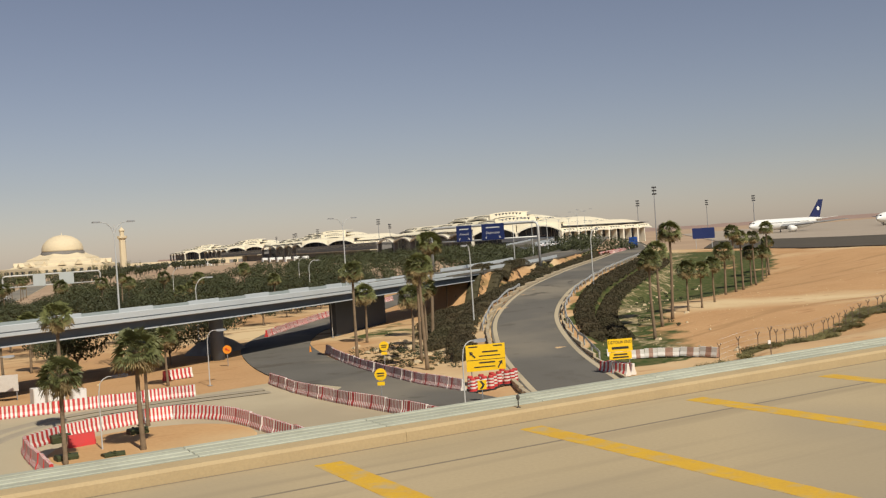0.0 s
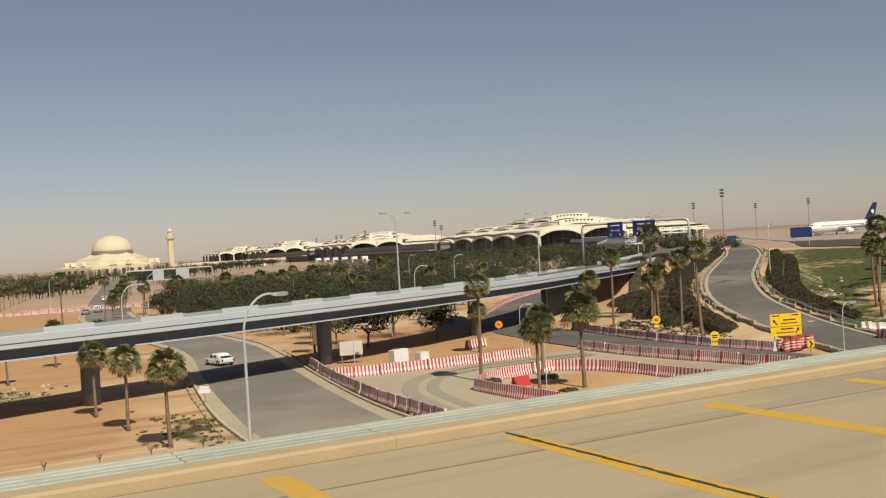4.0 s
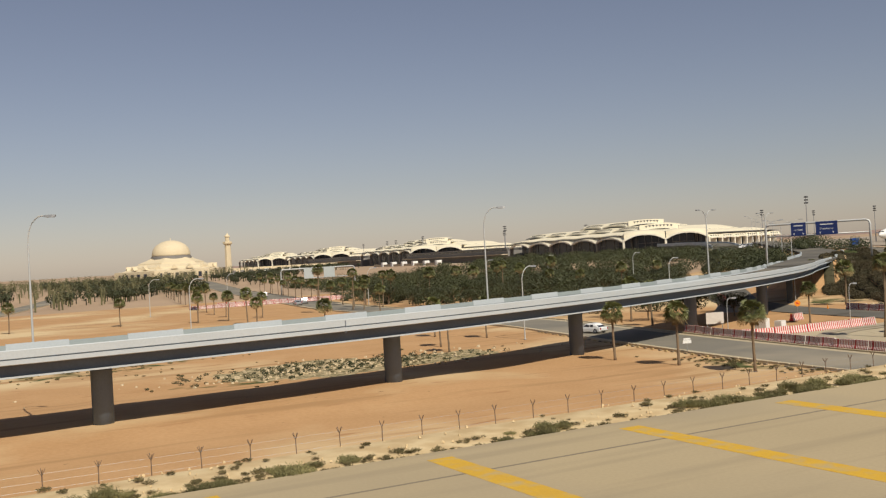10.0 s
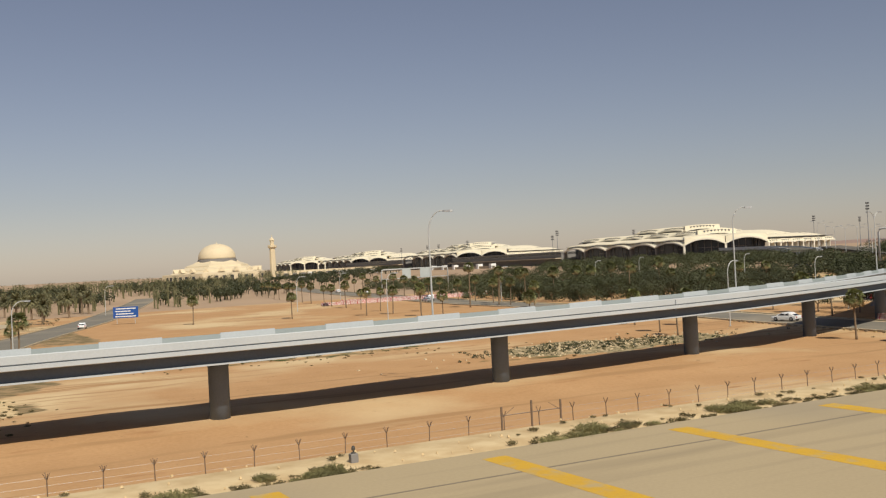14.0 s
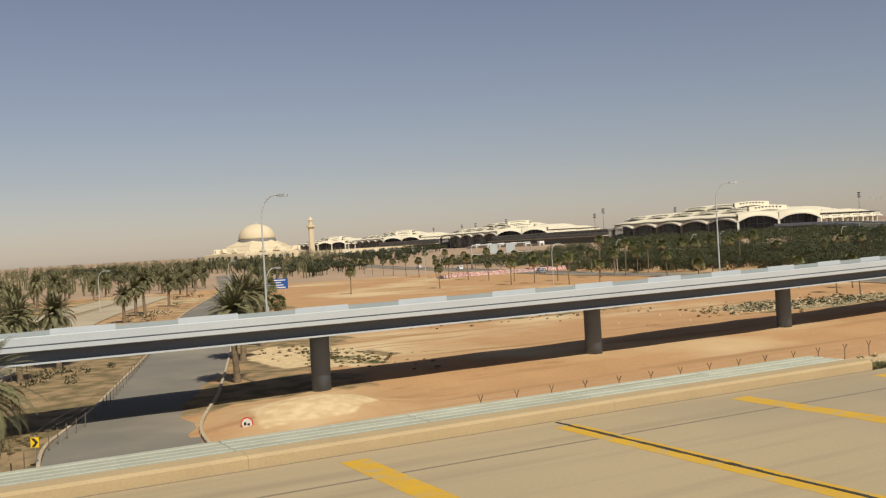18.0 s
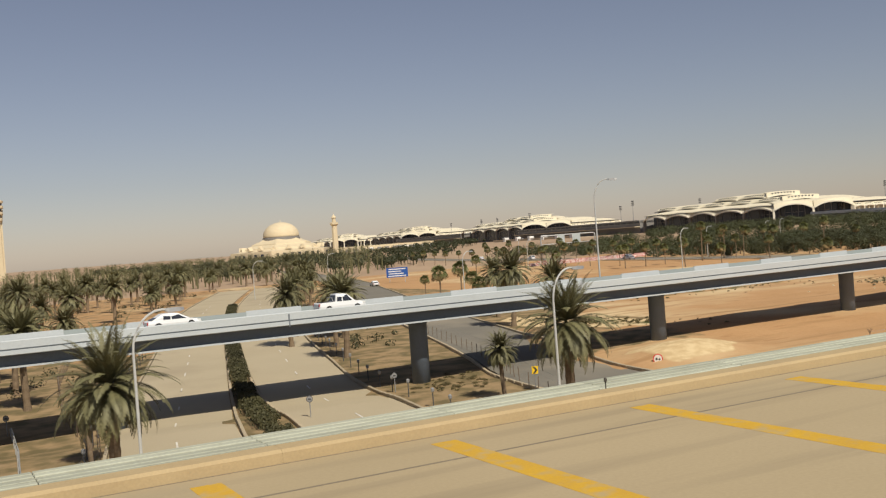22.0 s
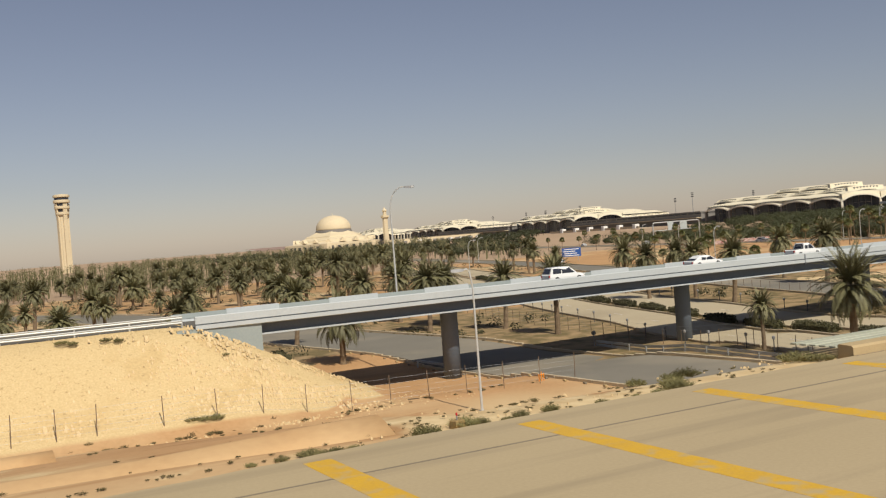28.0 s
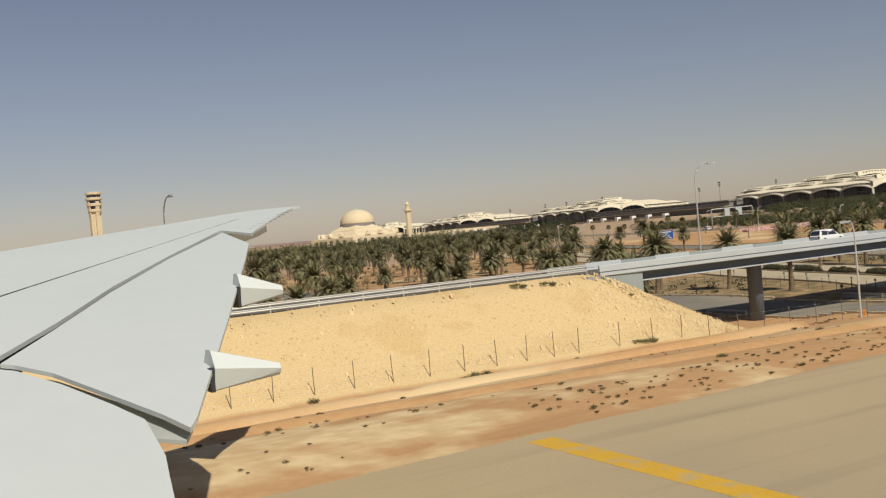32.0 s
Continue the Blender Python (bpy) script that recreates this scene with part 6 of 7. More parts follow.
fence([(-141.5, 60), (-138.5, 72), (-138, 92), (-136, 115), (-130, 150)], 2.6, "wire fence between service road and avenue", 2.0, False)
# gate frames in the perimeter fence
gt = empty("fence_gate", pose(-35, 58, ground_z(-35, 58)), "rusty steel double gate in the perimeter fence", "gate")
for x in (-2.4, 0.0, 2.4):
    part("gate_post", Mesh().tube([(x, 0, -0.2), (x, 0, 2.6 if x else 2.8)], 0.09, 6), RUST, gt)
part("top_rail", Mesh().tube([(-2.4, 0, 2.0), (2.4, 0, 2.0)], 0.03, 5).tube([(-2.4, 0, 1.9), (-1.4, 0, 2.5)], 0.02, 5).tube([(2.4, 0, 1.9), (1.4, 0, 2.5)], 0.02, 5), RUST, gt)


YDUST = mat("dusty_yellow_paint", (0.46, 0.33, 0.13), (0.38, 0.29, 0.17), 0.85, 0.9, 8.0, 0.1)


def guard_rail(points, label, zf=None, h=0.75, beams=1, step=3.6):
    pts = curve(points, step)
    top = empty("guard_rail", pose(0, 0, 0), label, "guard rail", "guard rails")
    zf = zf or ground_z
    for q in pts:
        part("post", Mesh().box(-0.06, 0.06, -0.07, 0.07, -0.3, h + 0.05, pose(q[0], q[1], zf(q[0], q[1]))), GALV, top)
    path = [(q[0], q[1], zf(q[0], q[1])) for q in pts]
    for k in range(beams):
        z = h - 0.42 * k
        part("beam", Mesh().sweep([(0.07, z - 0.16), (0.12, z - 0.10), (0.07, z - 0.02), (0.12, z + 0.06), (0.07, z + 0.12), (0.03, z + 0.12), (0.03, z - 0.16)], path), GALV, top)


guard_rail([(-262, 84.6), (-230, 84.2), (-205, 84.0), (-191, 83.9)], "double-beam grey guard rail on the embankment", lambda x, y: 0.05, 0.82, 2)
guard_rail([(-144.4, 62), (-143.9, 70), (-143.2, 80), (-142.7, 92)], "low double guard rail beside the service road", None, 0.55, 2, 3.0)
guard_rail([(-163.5, 96), (-162.8, 90)], "short end piece of guard rail by the service road")
rz = lambda x, y: near_line(RAMP_C, x, y)[1]
guard_rail(offset(RAMP, 4.9, 13, 60)[::5], "grey guard rail on the outside of the ramp", rz)
guard_rail(offset(RAMP, -5.2, 20, 36)[::4], "grey guard rail on the inside of the ramp", rz)
tagged(part("road_embankment", Mesh().sweep([(-5.4, -0.3), (-5.4, 0.09), (5.6, 0.09), (5.6, -0.3)], [(-262, 90.5, 0), (-191, 89.4, 0)]), ASPHALT), "asphalt approach road on the embankment", "road", kind="structure")
# yellow and black kerb blocks by the service road
for o, lab in ((-8.2, 1), (8.2, 0)):
    pts = curve(offset(ROAD_A, o), 1.1)
    for i, q in enumerate(pts):
        if 60 < q[1] < 135 and i % 2:
            tagged(part("kerb_block", Mesh().bevel_box(-0.2, 0.2, -0.10, 0.10, 0, 0.15, 0.04, pose(q[0], q[1], ground_z(q[0], q[1]) - 0.02, 0, 0, 80)), YDUST if i % 4 == 1 else JOINT),
                   "small yellow kerb block beside the service road" if i % 4 == 1 else "small dark kerb block beside the service road", "kerb block", "kerb blocks")

for o in (-7.0, 7.0):
    for i, q in enumerate(curve(offset(MAIN, o), 1.35)):
        if 52 < q[1] < 128:
            tagged(part("kerb_block", Mesh().bevel_box(-0.24, 0.24, -0.10, 0.10, 0, 0.16, 0.04, pose(q[0], q[1], ground_z(q[0], q[1]) - 0.02, 0, 0, 85)), YDUST if i % 2 else JOINT),
                   "dusty yellow kerb block beside the main road" if i % 2 else "dark kerb block beside the main road", "kerb block", "kerb blocks")

# cabinets and a notice board under the flyover
for x, y, w, h in ((68.6, 100.4, 1.6, 1.5), (70.4, 98.6, 1.3, 1.1), (66.8, 98.0, 1.0, 1.7)):
    c = empty("site_cabinet", pose(x, y, -6.6, 0, 0, 12), "pale grey site cabinet on the sand", "cabinet", "site cabinets")
    part("body", Mesh().bevel_box(-w / 2, w / 2, -0.5, 0.5, 0, h, 0.04), STRIPEW, c)
    part("door", Mesh().box(-w / 2 + 0.08, w / 2 - 0.08, -0.53, -0.5, 0.12, h - 0.12), WHITE, c)
nb = empty("notice_board", pose(64.7, 105.1, -6.6, 0, 0, -20), "blank white notice board on two posts", "board")
board(2.6, 1.6, 0.9, STRIPEW, nb)
for x in (-1.1, 1.1):
    part("leg", Mesh().tube([(x, 0.08, 0), (x, 0.08, 2.4)], 0.05, 6), STEEL, nb)
rb = part("red_barrier", Mesh().sweep([(-0.3, 0), (-0.25, 0.3), (-0.1, 0.95), (0.1, 0.95), (0.25, 0.3), (0.3, 0)], [(-0.9, 0, 0), (0.9, 0, 0)]), RED)
rb.matrix_basis = pose(66.5, 72.5, -6.5, 0, 0, 10)
tagged(rb, "plain bright red plastic barrier on the sand island", "barrier")
tagged(part("sand_island", Mesh().lathe([(7.0, -6.55), (6.8, -6.42), (6.0, -6.40)], 24, (70.8, 69.5, 0)), SAND), "sandy island inside the barrier loop", "ground", kind="structure")


# ---- vehicles ----
CARW = mat("white_car_paint", (0.78, 0.78, 0.77), (0.74, 0.74, 0.73), 0.25, 0.5, 3.0, 0.0, spec=0.6)
CARS = mat("silver_car_paint", (0.45, 0.46, 0.47), (0.42, 0.43, 0.44), 0.3, 0.5, 3.0, 0.0, metal=0.5)
TRUCKB = mat("blue_truck_paint", (0.02, 0.09, 0.36), (0.02, 0.07, 0.3), 0.4, 0.5, 3.0, 0.0)
TYRE = mat("tyre_rubber", (0.02, 0.02, 0.02), (0.03, 0.03, 0.03), 0.8, 3.0, 9.0, 0.05)
LAMP_R = mat("tail_lamp", (0.4, 0.01, 0.01), (0.35, 0.01, 0.01), 0.3, 1.0, 3.0, 0.0)


def loft(sections):
    """Rings of (x, half width, z low, z high, inset) skinned into a car body."""
    m = Mesh()
    for x, w, z0, z1, ins in sections:
        m.v += [(x, -w, z0), (x, -w, lerp(z0, z1, 0.55)), (x, -w + ins, z1), (x, w - ins, z1), (x, w, lerp(z0, z1, 0.55)), (x, w, z0)]
    n = len(sections)
    m.f = [(6 * i + k, 6 * i + (k + 1) % 6, 6 * i + 6 + (k + 1) % 6, 6 * i + 6 + k) for i in range(n - 1) for k in range(6)]
    m.f += [(5, 4, 3, 2, 1, 0), tuple(6 * (n - 1) + k for k in range(6))]
    return m


def car(x, y, z, turn, kind, paint, label):
    """kind: suv, sedan or pickup; the front is at +x."""
    top = empty({"suv": "car", "sedan": "car", "pickup": "pickup_truck"}[kind], pose(x, y, z, 0, 0, turn), label, "car" if kind != "pickup" else "pickup", "vehicles")
    h = 1.02 if kind != "sedan" else 0.9
    part("body", loft([(-2.35, 0.78, 0.45, h - 0.1, 0.1), (-2.2, 0.9, 0.32, h, 0.08), (-1.0, 0.93, 0.28, h + 0.02, 0.06), (1.0, 0.93, 0.28, h, 0.06), (1.95, 0.9, 0.30, h - 0.12, 0.15), (2.32, 0.74, 0.42, h - 0.28, 0.2)]), paint, top)
    roof = 1.74 if kind != "sedan" else 1.45
    cab = {"suv": [(-2.2, 0.8, h - 0.05, h, 0.05), (-1.9, 0.82, h - 0.05, roof - 0.06, 0.18), (-0.2, 0.84, h - 0.05, roof, 0.2), (0.35, 0.84, h - 0.05, roof - 0.05, 0.2), (1.25, 0.84, h - 0.05, h, 0.05)],
           "sedan": [(-1.95, 0.8, h - 0.05, h, 0.05), (-1.0, 0.82, h - 0.05, roof - 0.03, 0.2), (-0.1, 0.84, h - 0.05, roof, 0.2), (0.4, 0.84, h - 0.05, roof - 0.06, 0.2), (1.35, 0.84, h - 0.05, h, 0.05)],
           "pickup": [(-0.75, 0.82, h - 0.05, h, 0.05), (-0.6, 0.84, h - 0.05, roof - 0.04, 0.18), (0.1, 0.84, h - 0.05, roof, 0.2), (0.5, 0.84, h - 0.05, roof - 0.06, 0.2), (1.25, 0.84, h - 0.05, h, 0.05)]}[kind]
    part("cabin", loft(cab), paint, top)
    a, b = cab[1][0], cab[3][0]
    for s in (-1, 1):
        zt = lerp(h - 0.05, roof, 0.55)
        part("side_glass", Mesh().add([(cab[1][0] + 0.02, s * 0.852, h + 0.02), (cab[4][0] - 0.3, s * 0.852, h + 0.02), (cab[3][0] + 0.12, s * 0.852, zt), (cab[1][0] + 0.05, s * 0.84, zt),
             (cab[1][0] + 0.08, s * 0.70, roof - 0.14), (cab[3][0] + 0.02, s * 0.70, roof - 0.14)], [(0, 1, 2, 3), (3, 2, 5, 4)]), GLASS, top)
    part("windscreen", Mesh().add([(cab[3][0] + 0.06, -0.6, roof - 0.08), (cab[3][0] + 0.06, 0.6, roof - 0.08), (cab[4][0] + 0.02, 0.74, h + 0.03), (cab[4][0] + 0.02, -0.74, h + 0.03)], [(0, 1, 2, 3)]), GLASS, top)
    part("rear_glass", Mesh().add([(cab[1][0] - 0.03, -0.6, roof - 0.12), (cab[1][0] - 0.03, 0.6, roof - 0.12), (cab[0][0] - 0.02, 0.7, h + 0.06), (cab[0][0] - 0.02, -0.7, h + 0.06)], [(0, 1, 2, 3)]), GLASS, top)
    for s in (-1, 1):
        part("pillar", Mesh().box((a + b) / 2 - 0.05, (a + b) / 2 + 0.05, s * 0.845 - 0.015, s * 0.845 + 0.015, h, h + 0.36), paint, top)
        part("head_lamp", Mesh().box(2.05, 2.3, s * 0.62 - 0.14, s * 0.62 + 0.14, h - 0.32, h - 0.18), WHITE, top)
        part("tail_lamp", Mesh().box(-2.37, -2.2, s * 0.72 - 0.09, s * 0.72 + 0.09, h - 0.35, h - 0.08), LAMP_R, top)
        for wx in (-1.42, 1.42):
            w = Mesh().lathe([(0.2, -0.12), (0.34, -0.11), (0.36, 0.0), (0.34, 0.11), (0.2, 0.12)], 16)
            w.v = [(p + wx, r + s * 0.84, q + 0.36) for p, q, r in w.v]
            wh = part("wheel", w, TYRE, top)
            rim = Mesh().lathe([(0.21, -0.125), (0.20, 0.125)], 12)
            rim.v = [(p + wx, r + s * 0.845, q + 0.36) for p, q, r in rim.v]
            part("rim", rim, STEEL, wh)
    if kind == "pickup":
        part("load_bed", Mesh().box(-2.2, -0.8, -0.8, 0.8, h + 0.005, h + 0.02), BLACK, top)
        part("roll_bar", Mesh().tube([(-0.9, -0.7, h), (-1.0, -0.65, h + 0.4), (-1.0, 0.65, h + 0.4), (-0.9, 0.7, h)], 0.04, 6), STEEL, top)
    return top


car(-148.7, 88.9, -0.11, 0, "suv", CARW, "white sport utility car crossing the flyover")
car(-129.3, 88.3, -0.11, 0, "sedan", CARW, "white saloon car crossing the flyover")
car(-113.9, 87.4, -0.11, 0, "pickup", CARW, "white double-cab pickup crossing the flyover")
car(53, 118, ground_z(53, 118) + 0.1, 100, "sedan", CARW, "white saloon car on the main road")
for x, y, k, p in ((60, 262, "sedan", CARS), (80, 352, "suv", CARW), (64, 268, "suv", CARS), (95, 420, "sedan", CARW), (-38, 250, "sedan", CARW)):
    car(x, y, ground_z(x, y) + 0.1, 78, k, p, "distant parked-looking car on the far road" if p is CARW else "dark silver car on the far road")
for i in range(14):
    x, y = 262 + i * 5.2 + rng.uniform(-1, 1), 300 + i * 4.2 + rng.uniform(-2, 2)
    car(x, y, 2.0, rng.uniform(0, 90), rng.choice(("suv", "sedan")), rng.choice((CARW, CARS)), "vehicle parked before the terminal")
tk = empty("truck", pose(252, 234, 0.72, 0, 0, 48), "blue lorry on the ramp near the terminal", "truck")
part("cargo_box", Mesh().bevel_box(-3.5, 1.4, -1.2, 1.2, 1.0, 3.3, 0.05), TRUCKB, tk)
part("cab", loft([(1.5, 1.15, 0.6, 2.6, 0.1), (2.6, 1.15, 0.6, 2.6, 0.15), (3.2, 1.1, 0.6, 1.7, 0.1)]), TRUCKB, tk)
part("windscreen", Mesh().box(2.62, 2.95, -0.95, 0.95, 1.75, 2.35), GLASS, tk)
for wx in (-2.5, 2.3):
    for s in (-1, 1):
        w = Mesh().lathe([(0.3, -0.16), (0.5, -0.15), (0.5, 0.15), (0.3, 0.16)], 14)
        w.v = [(p + wx, r + s * 1.0, q + 0.5) for p, q, r in w.v]
        part("wheel", w, TYRE, tk)


# ---- parked airliners ----
PLANEW = mat("airliner_white", (0.76, 0.75, 0.70), (0.70, 0.69, 0.65), 0.35, 0.1, 1.0, 0.0)
NAVY = mat("airliner_navy", (0.012, 0.02, 0.09), (0.015, 0.022, 0.08), 0.35, 0.3, 1.0, 0.0)


def airliner(x, y, z, turn, label):
    top = empty("airliner", pose(x, y, z, 0, 0, turn), label, "airplane", "parked airliners")
    prof = [(0.0, 0.2, -0.6), (1.2, 1.3, -0.45), (3.5, 2.3, -0.2), (7, 3.0, 0), (14, 3.1, 0), (42, 3.1, 0), (50, 2.6, 0.45), (58, 1.4, 1.3), (63, 0.35, 1.9)]
    m, n = Mesh(), 18
    for px, r, dz in prof:
        m.v += [(px, r * math.cos(2 * math.pi * k / n), 5.6 + dz + r * math.sin(2 * math.pi * k / n)) for k in range(n)]
    m.f = [(i * n + k, i * n + (k + 1) % n, (i + 1) * n + (k + 1) % n, (i + 1) * n + k) for i in range(len(prof) - 1) for k in range(n)]
    part("fuselage", m, PLANEW, top, smooth=True)
    part("tail_fin", Mesh().add([(51, -0.25, 8.0), (60.5, -0.25, 8.2), (64.5, -0.12, 18.2), (60.6, -0.12, 18.4), (51, 0.25, 8.0), (60.5, 0.25, 8.2), (64.5, 0.12, 18.2), (60.6, 0.12, 18.4)],
         [(0, 1, 2, 3), (7, 6, 5, 4), (0, 4, 5, 1), (1, 5, 6, 2), (2, 6, 7, 3), (3, 7, 4, 0)]), NAVY, top, "dark blue fin")
    part("fin_emblem", Mesh().lathe([(1.2, -0.3), (1.2, 0.3)], 12), PLANEW, top).matrix_basis = pose(59.4, 0, 13.2, 90)
    for s in (-1, 1):
        wing = part("wing", Mesh().add([(22, s * 2.6, 4.3), (36, s * 2.6, 4.0), (44, s * 30, 6.3), (41, s * 30, 6.3), (23, s * 2.6, 5.4), (36, s * 2.6, 4.9), (44, s * 30, 6.6), (41, s * 30, 6.6)],
                    [(0, 1, 2, 3), (7, 6, 5, 4), (0, 4, 5, 1), (1, 5, 6, 2), (2, 6, 7, 3), (3, 7, 4, 0)]), STEEL, top)
        part("tailplane", Mesh().add([(54, s * 1, 7.0), (60, s * 1, 7.2), (63.5, s * 10, 8.0), (61, s * 10, 8.0), (54, s * 1, 7.4), (60, s * 1, 7.5), (63.5, s * 10, 8.2), (61, s * 10, 8.2)],
             [(0, 1, 2, 3), (7, 6, 5, 4), (0, 4, 5, 1), (1, 5, 6, 2), (2, 6, 7, 3), (3, 7, 4, 0)]), PLANEW, top)
        e = Mesh().lathe([(1.3, 0), (1.75, 0.6), (1.8, 2.5), (1.3, 5.0), (0.6, 6.2)], 16)
        e.v = [(c + 20.5, a + s * 9.8, b + 3.0) for a, b, c in e.v]
        part("engine", e, PLANEW, wing, smooth=True)
        part("main_gear", Mesh().tube([(32, s * 5, 0), (32, s * 5, 4.4)], 0.3, 8), STEEL, top)
        g = Mesh().lathe([(0.7, -0.5), (0.7, 0.5)], 12)
        g.v = [(a + 32, c + s * 5, b + 0.7) for a, b, c in g.v]
        part("gear_wheel", g, TYRE, top)
        win = Mesh()
        for k in range(40):
            win.box(9 + k * 0.95, 9.35 + k * 0.95, s * 3.02 - 0.08, s * 3.02 + 0.08, 6.2, 6.65)
        part("cabin_windows", win, GLASS, top)
    part("nose_gear", Mesh().tube([(6, 0, 0), (6, 0, 3)], 0.2, 8).tube([(6, -0.4, 0.5), (6, 0.4, 0.5)], 0.5, 12), TYRE, top)
    part("cockpit_glass", Mesh().box(2.0, 3.2, -1.4, 1.4, 6.5, 7.1), GLASS, top)


airliner(462, 388, -1.4, 4, "parked white airliner with a dark blue tail fin")
airliner(548, 374, -1.4, 4, "parked white airliner on the far apron")
tagged(part("apron", Mesh().box(300, 1400, 255, 900, -1.7, -1.4), CONC), "distant concrete parking apron", "apron", kind="structure")
tagged(part("apron_road", Mesh().sweep([(-9, -0.2), (-9, 0.15), (9, 0.15), (9, -0.2)], [(q[0], q[1], -0.75) for q in curve([(262, 196), (330, 205), (420, 228), (560, 262)], 20)]), ASPHALT), "dark asphalt road along the apron edge", "road", kind="structure")

# ---- scrub, weeds and stones ----
def scrub(seed, n, w, h):
    r, m = random.Random(seed), Mesh()
    for _ in range(n):
        a, d = r.uniform(0, 6.28), r.uniform(0, 1) ** 0.6
        b = Vector((math.cos(a) * d * w * 0.6, math.sin(a) * d * w * 0.6, 0))
        t = b + Vector((math.cos(a) * w * 0.5 * d + r.uniform(-0.15, 0.15), math.sin(a) * w * 0.5 * d + r.uniform(-0.15, 0.15), h * r.uniform(0.4, 1.1) * (1.1 - 0.5 * d)))
        blade(m, b, t, 0.014 + 0.012 * r.random(), Vector((math.sin(a * 3), math.cos(a * 3), 0.2)))
        for k in range(2):
            p = b.lerp(t, r.uniform(0.4, 1.0))
            blade(m, p, p + Vector((r.uniform(-0.2, 0.2), r.uniform(-0.2, 0.2), r.uniform(0.0, 0.2))), 0.022, Vector((0.3, 1, 0.2)))
    return m


SC = []
for k, (n, w, h) in enumerate(((260, 0.9, 0.7), (380, 1.3, 0.75), (200, 0.8, 0.4))):
    o = tagged(part("scrub_bush", scrub(50 + k, n, w, h), SCRUB), "dry olive desert scrub bush", "bush", "scrub bushes")
    o.location.z = -300
    SC.append(o)


def put(ob, x, y, s, z=None):
    c = ob.copy()
    scene.collection.objects.link(c)
    c.matrix_basis = pose(x, y, (ground_z(x, y) if z is None else z) - 0.05, 0, 0, rng.uniform(0, 360)) @ Matrix.Diagonal((s, s, s * rng.uniform(0.8, 1.2), 1))
    return c


# green strip along the taxiway edge
for _ in range(220):
    x = rng.uniform(-76, 20)
    if noise.noise((x * 0.13, 4.0, 0)) > -0.04:
        put(rng.choice(SC), x, 27.45 + rng.uniform(0, 1) ** 2.0 * 1.5, rng.uniform(0.25, 0.52))
for x, y, k in ((-196.7, 27.7, 0.4), (-195.2, 27.9, 0.42), (-194.7, 27.8, 0.36), (-193.7, 27.7, 0.34), (-193.1, 27.9, 0.36), (-192.0, 27.8, 0.36), (-190.0, 27.6, 0.2), (-188.5, 27.6, 0.22), (-187.6, 27.5, 0.3), (-186.5, 27.8, 0.5), (-186.0, 28.6, 0.6),
                (-185.2, 29.6, 0.55), (-184.4, 29.7, 0.7), (-186.9, 29.6, 0.5), (-199.9, 27.4, 0.42), (-199.2, 27.5, 0.36), (-200.6, 27.5, 0.32), (-201.5, 27.5, 0.26), (-202.4, 27.5, 0.22), (-198.4, 31.4, 0.5), (-224.3, 30.4, 0.3), (-209.4, 29.6, 0.28), (-213.6, 29.8, 0.2)):
    put(rng.choice(SC), x, y, k)
for x, y, k in ((-178.7, 28.2, 0.5), (-179.3, 28.9, 0.6), (-76.6, 28.0, 0.5), (-75.8, 28.6, 0.4), (20.4, 28.2, 0.55), (19.5, 28.8, 0.6), (18.3, 28.2, 0.45)):
    put(SC[1], x, y, k)
for q in curve([(114.6, 61.4), (115.8, 60.4), (118.4, 59.9), (123.5, 61.2), (129.7, 64.0), (135.2, 66.4), (142.1, 69.0), (150.8, 71.8), (175, 78.5)], 0.62):
    put(rng.choice(SC), q[0] + rng.gauss(0, 0.5), q[1] + rng.gauss(0, 0.7), rng.uniform(0.55, 0.95))
for x, y, s in ((-200.7, 82.6, 0.7), (-199.9, 82.4, 0.5), (-197.4, 82.4, 0.6), (-196.5, 82.2, 0.45), (-192.1, 74.2, 0.8), (-191.2, 74.1, 0.65), (-193.0, 74.3, 0.5), (-188.6, 79.9, 0.4), (-210.2, 73.6, 0.7), (-211.3, 73.7, 0.6), (-212.2, 73.6, 0.65), (-200.5, 73.7, 0.4), (-226.0, 73.8, 0.6)):
    put(SC[rng.randrange(3)], x, y, s)
weeds, wr = Mesh(), random.Random(8)
tuft = [scrub(70 + k, 40, 0.34, 0.22) for k in range(3)]


ROADS = (MAIN, DETOUR, RAMP, ROAD_A, ROAD_B, PALE_L, PALE_R)


def weed(x, y, s, z=None):
    if y > 40 and not clear_of(x, y, 7.0, ROADS):
        return
    s *= 0.42
    t, a = wr.choice(tuft), wr.uniform(0, 6.28)
    ca, sa, z = math.cos(a) * s, math.sin(a) * s, (ground_z(x, y) if z is None else z) - 0.03
    weeds.add([(x + p * ca - q * sa, y + p * sa + q * ca, z + r * s) for p, q, r in t.v], t.f)


for k in range(800):
    x = wr.uniform(-77, 20)
    if noise.noise((x * 0.13, 4.0, 0)) > -0.16:
        weed(x, 27.35 + wr.uniform(0, 1) ** (2.0 if k % 4 else 1.0) * (1.5 if k % 4 else 3.6), wr.uniform(0.5, 1.3))
for _ in range(120):
    x = wr.uniform(-262, -190)
    y = wr.uniform(28, 46)
    if noise.noise((x * 0.2, y * 0.35, 1.0)) > 0.05:
        weed(x, y, wr.uniform(0.5, 1.2))
for _ in range(380):
    x = wr.uniform(-262, -197)
    y = lerp(28, 24.6, smoothstep(-200, -232, x)) + 16 * wr.random() ** 1.4
    if noise.noise((x * 0.12, y * 0.5, 6.0)) > 0.08:
        weed(x, y, wr.uniform(0.3, 0.75))
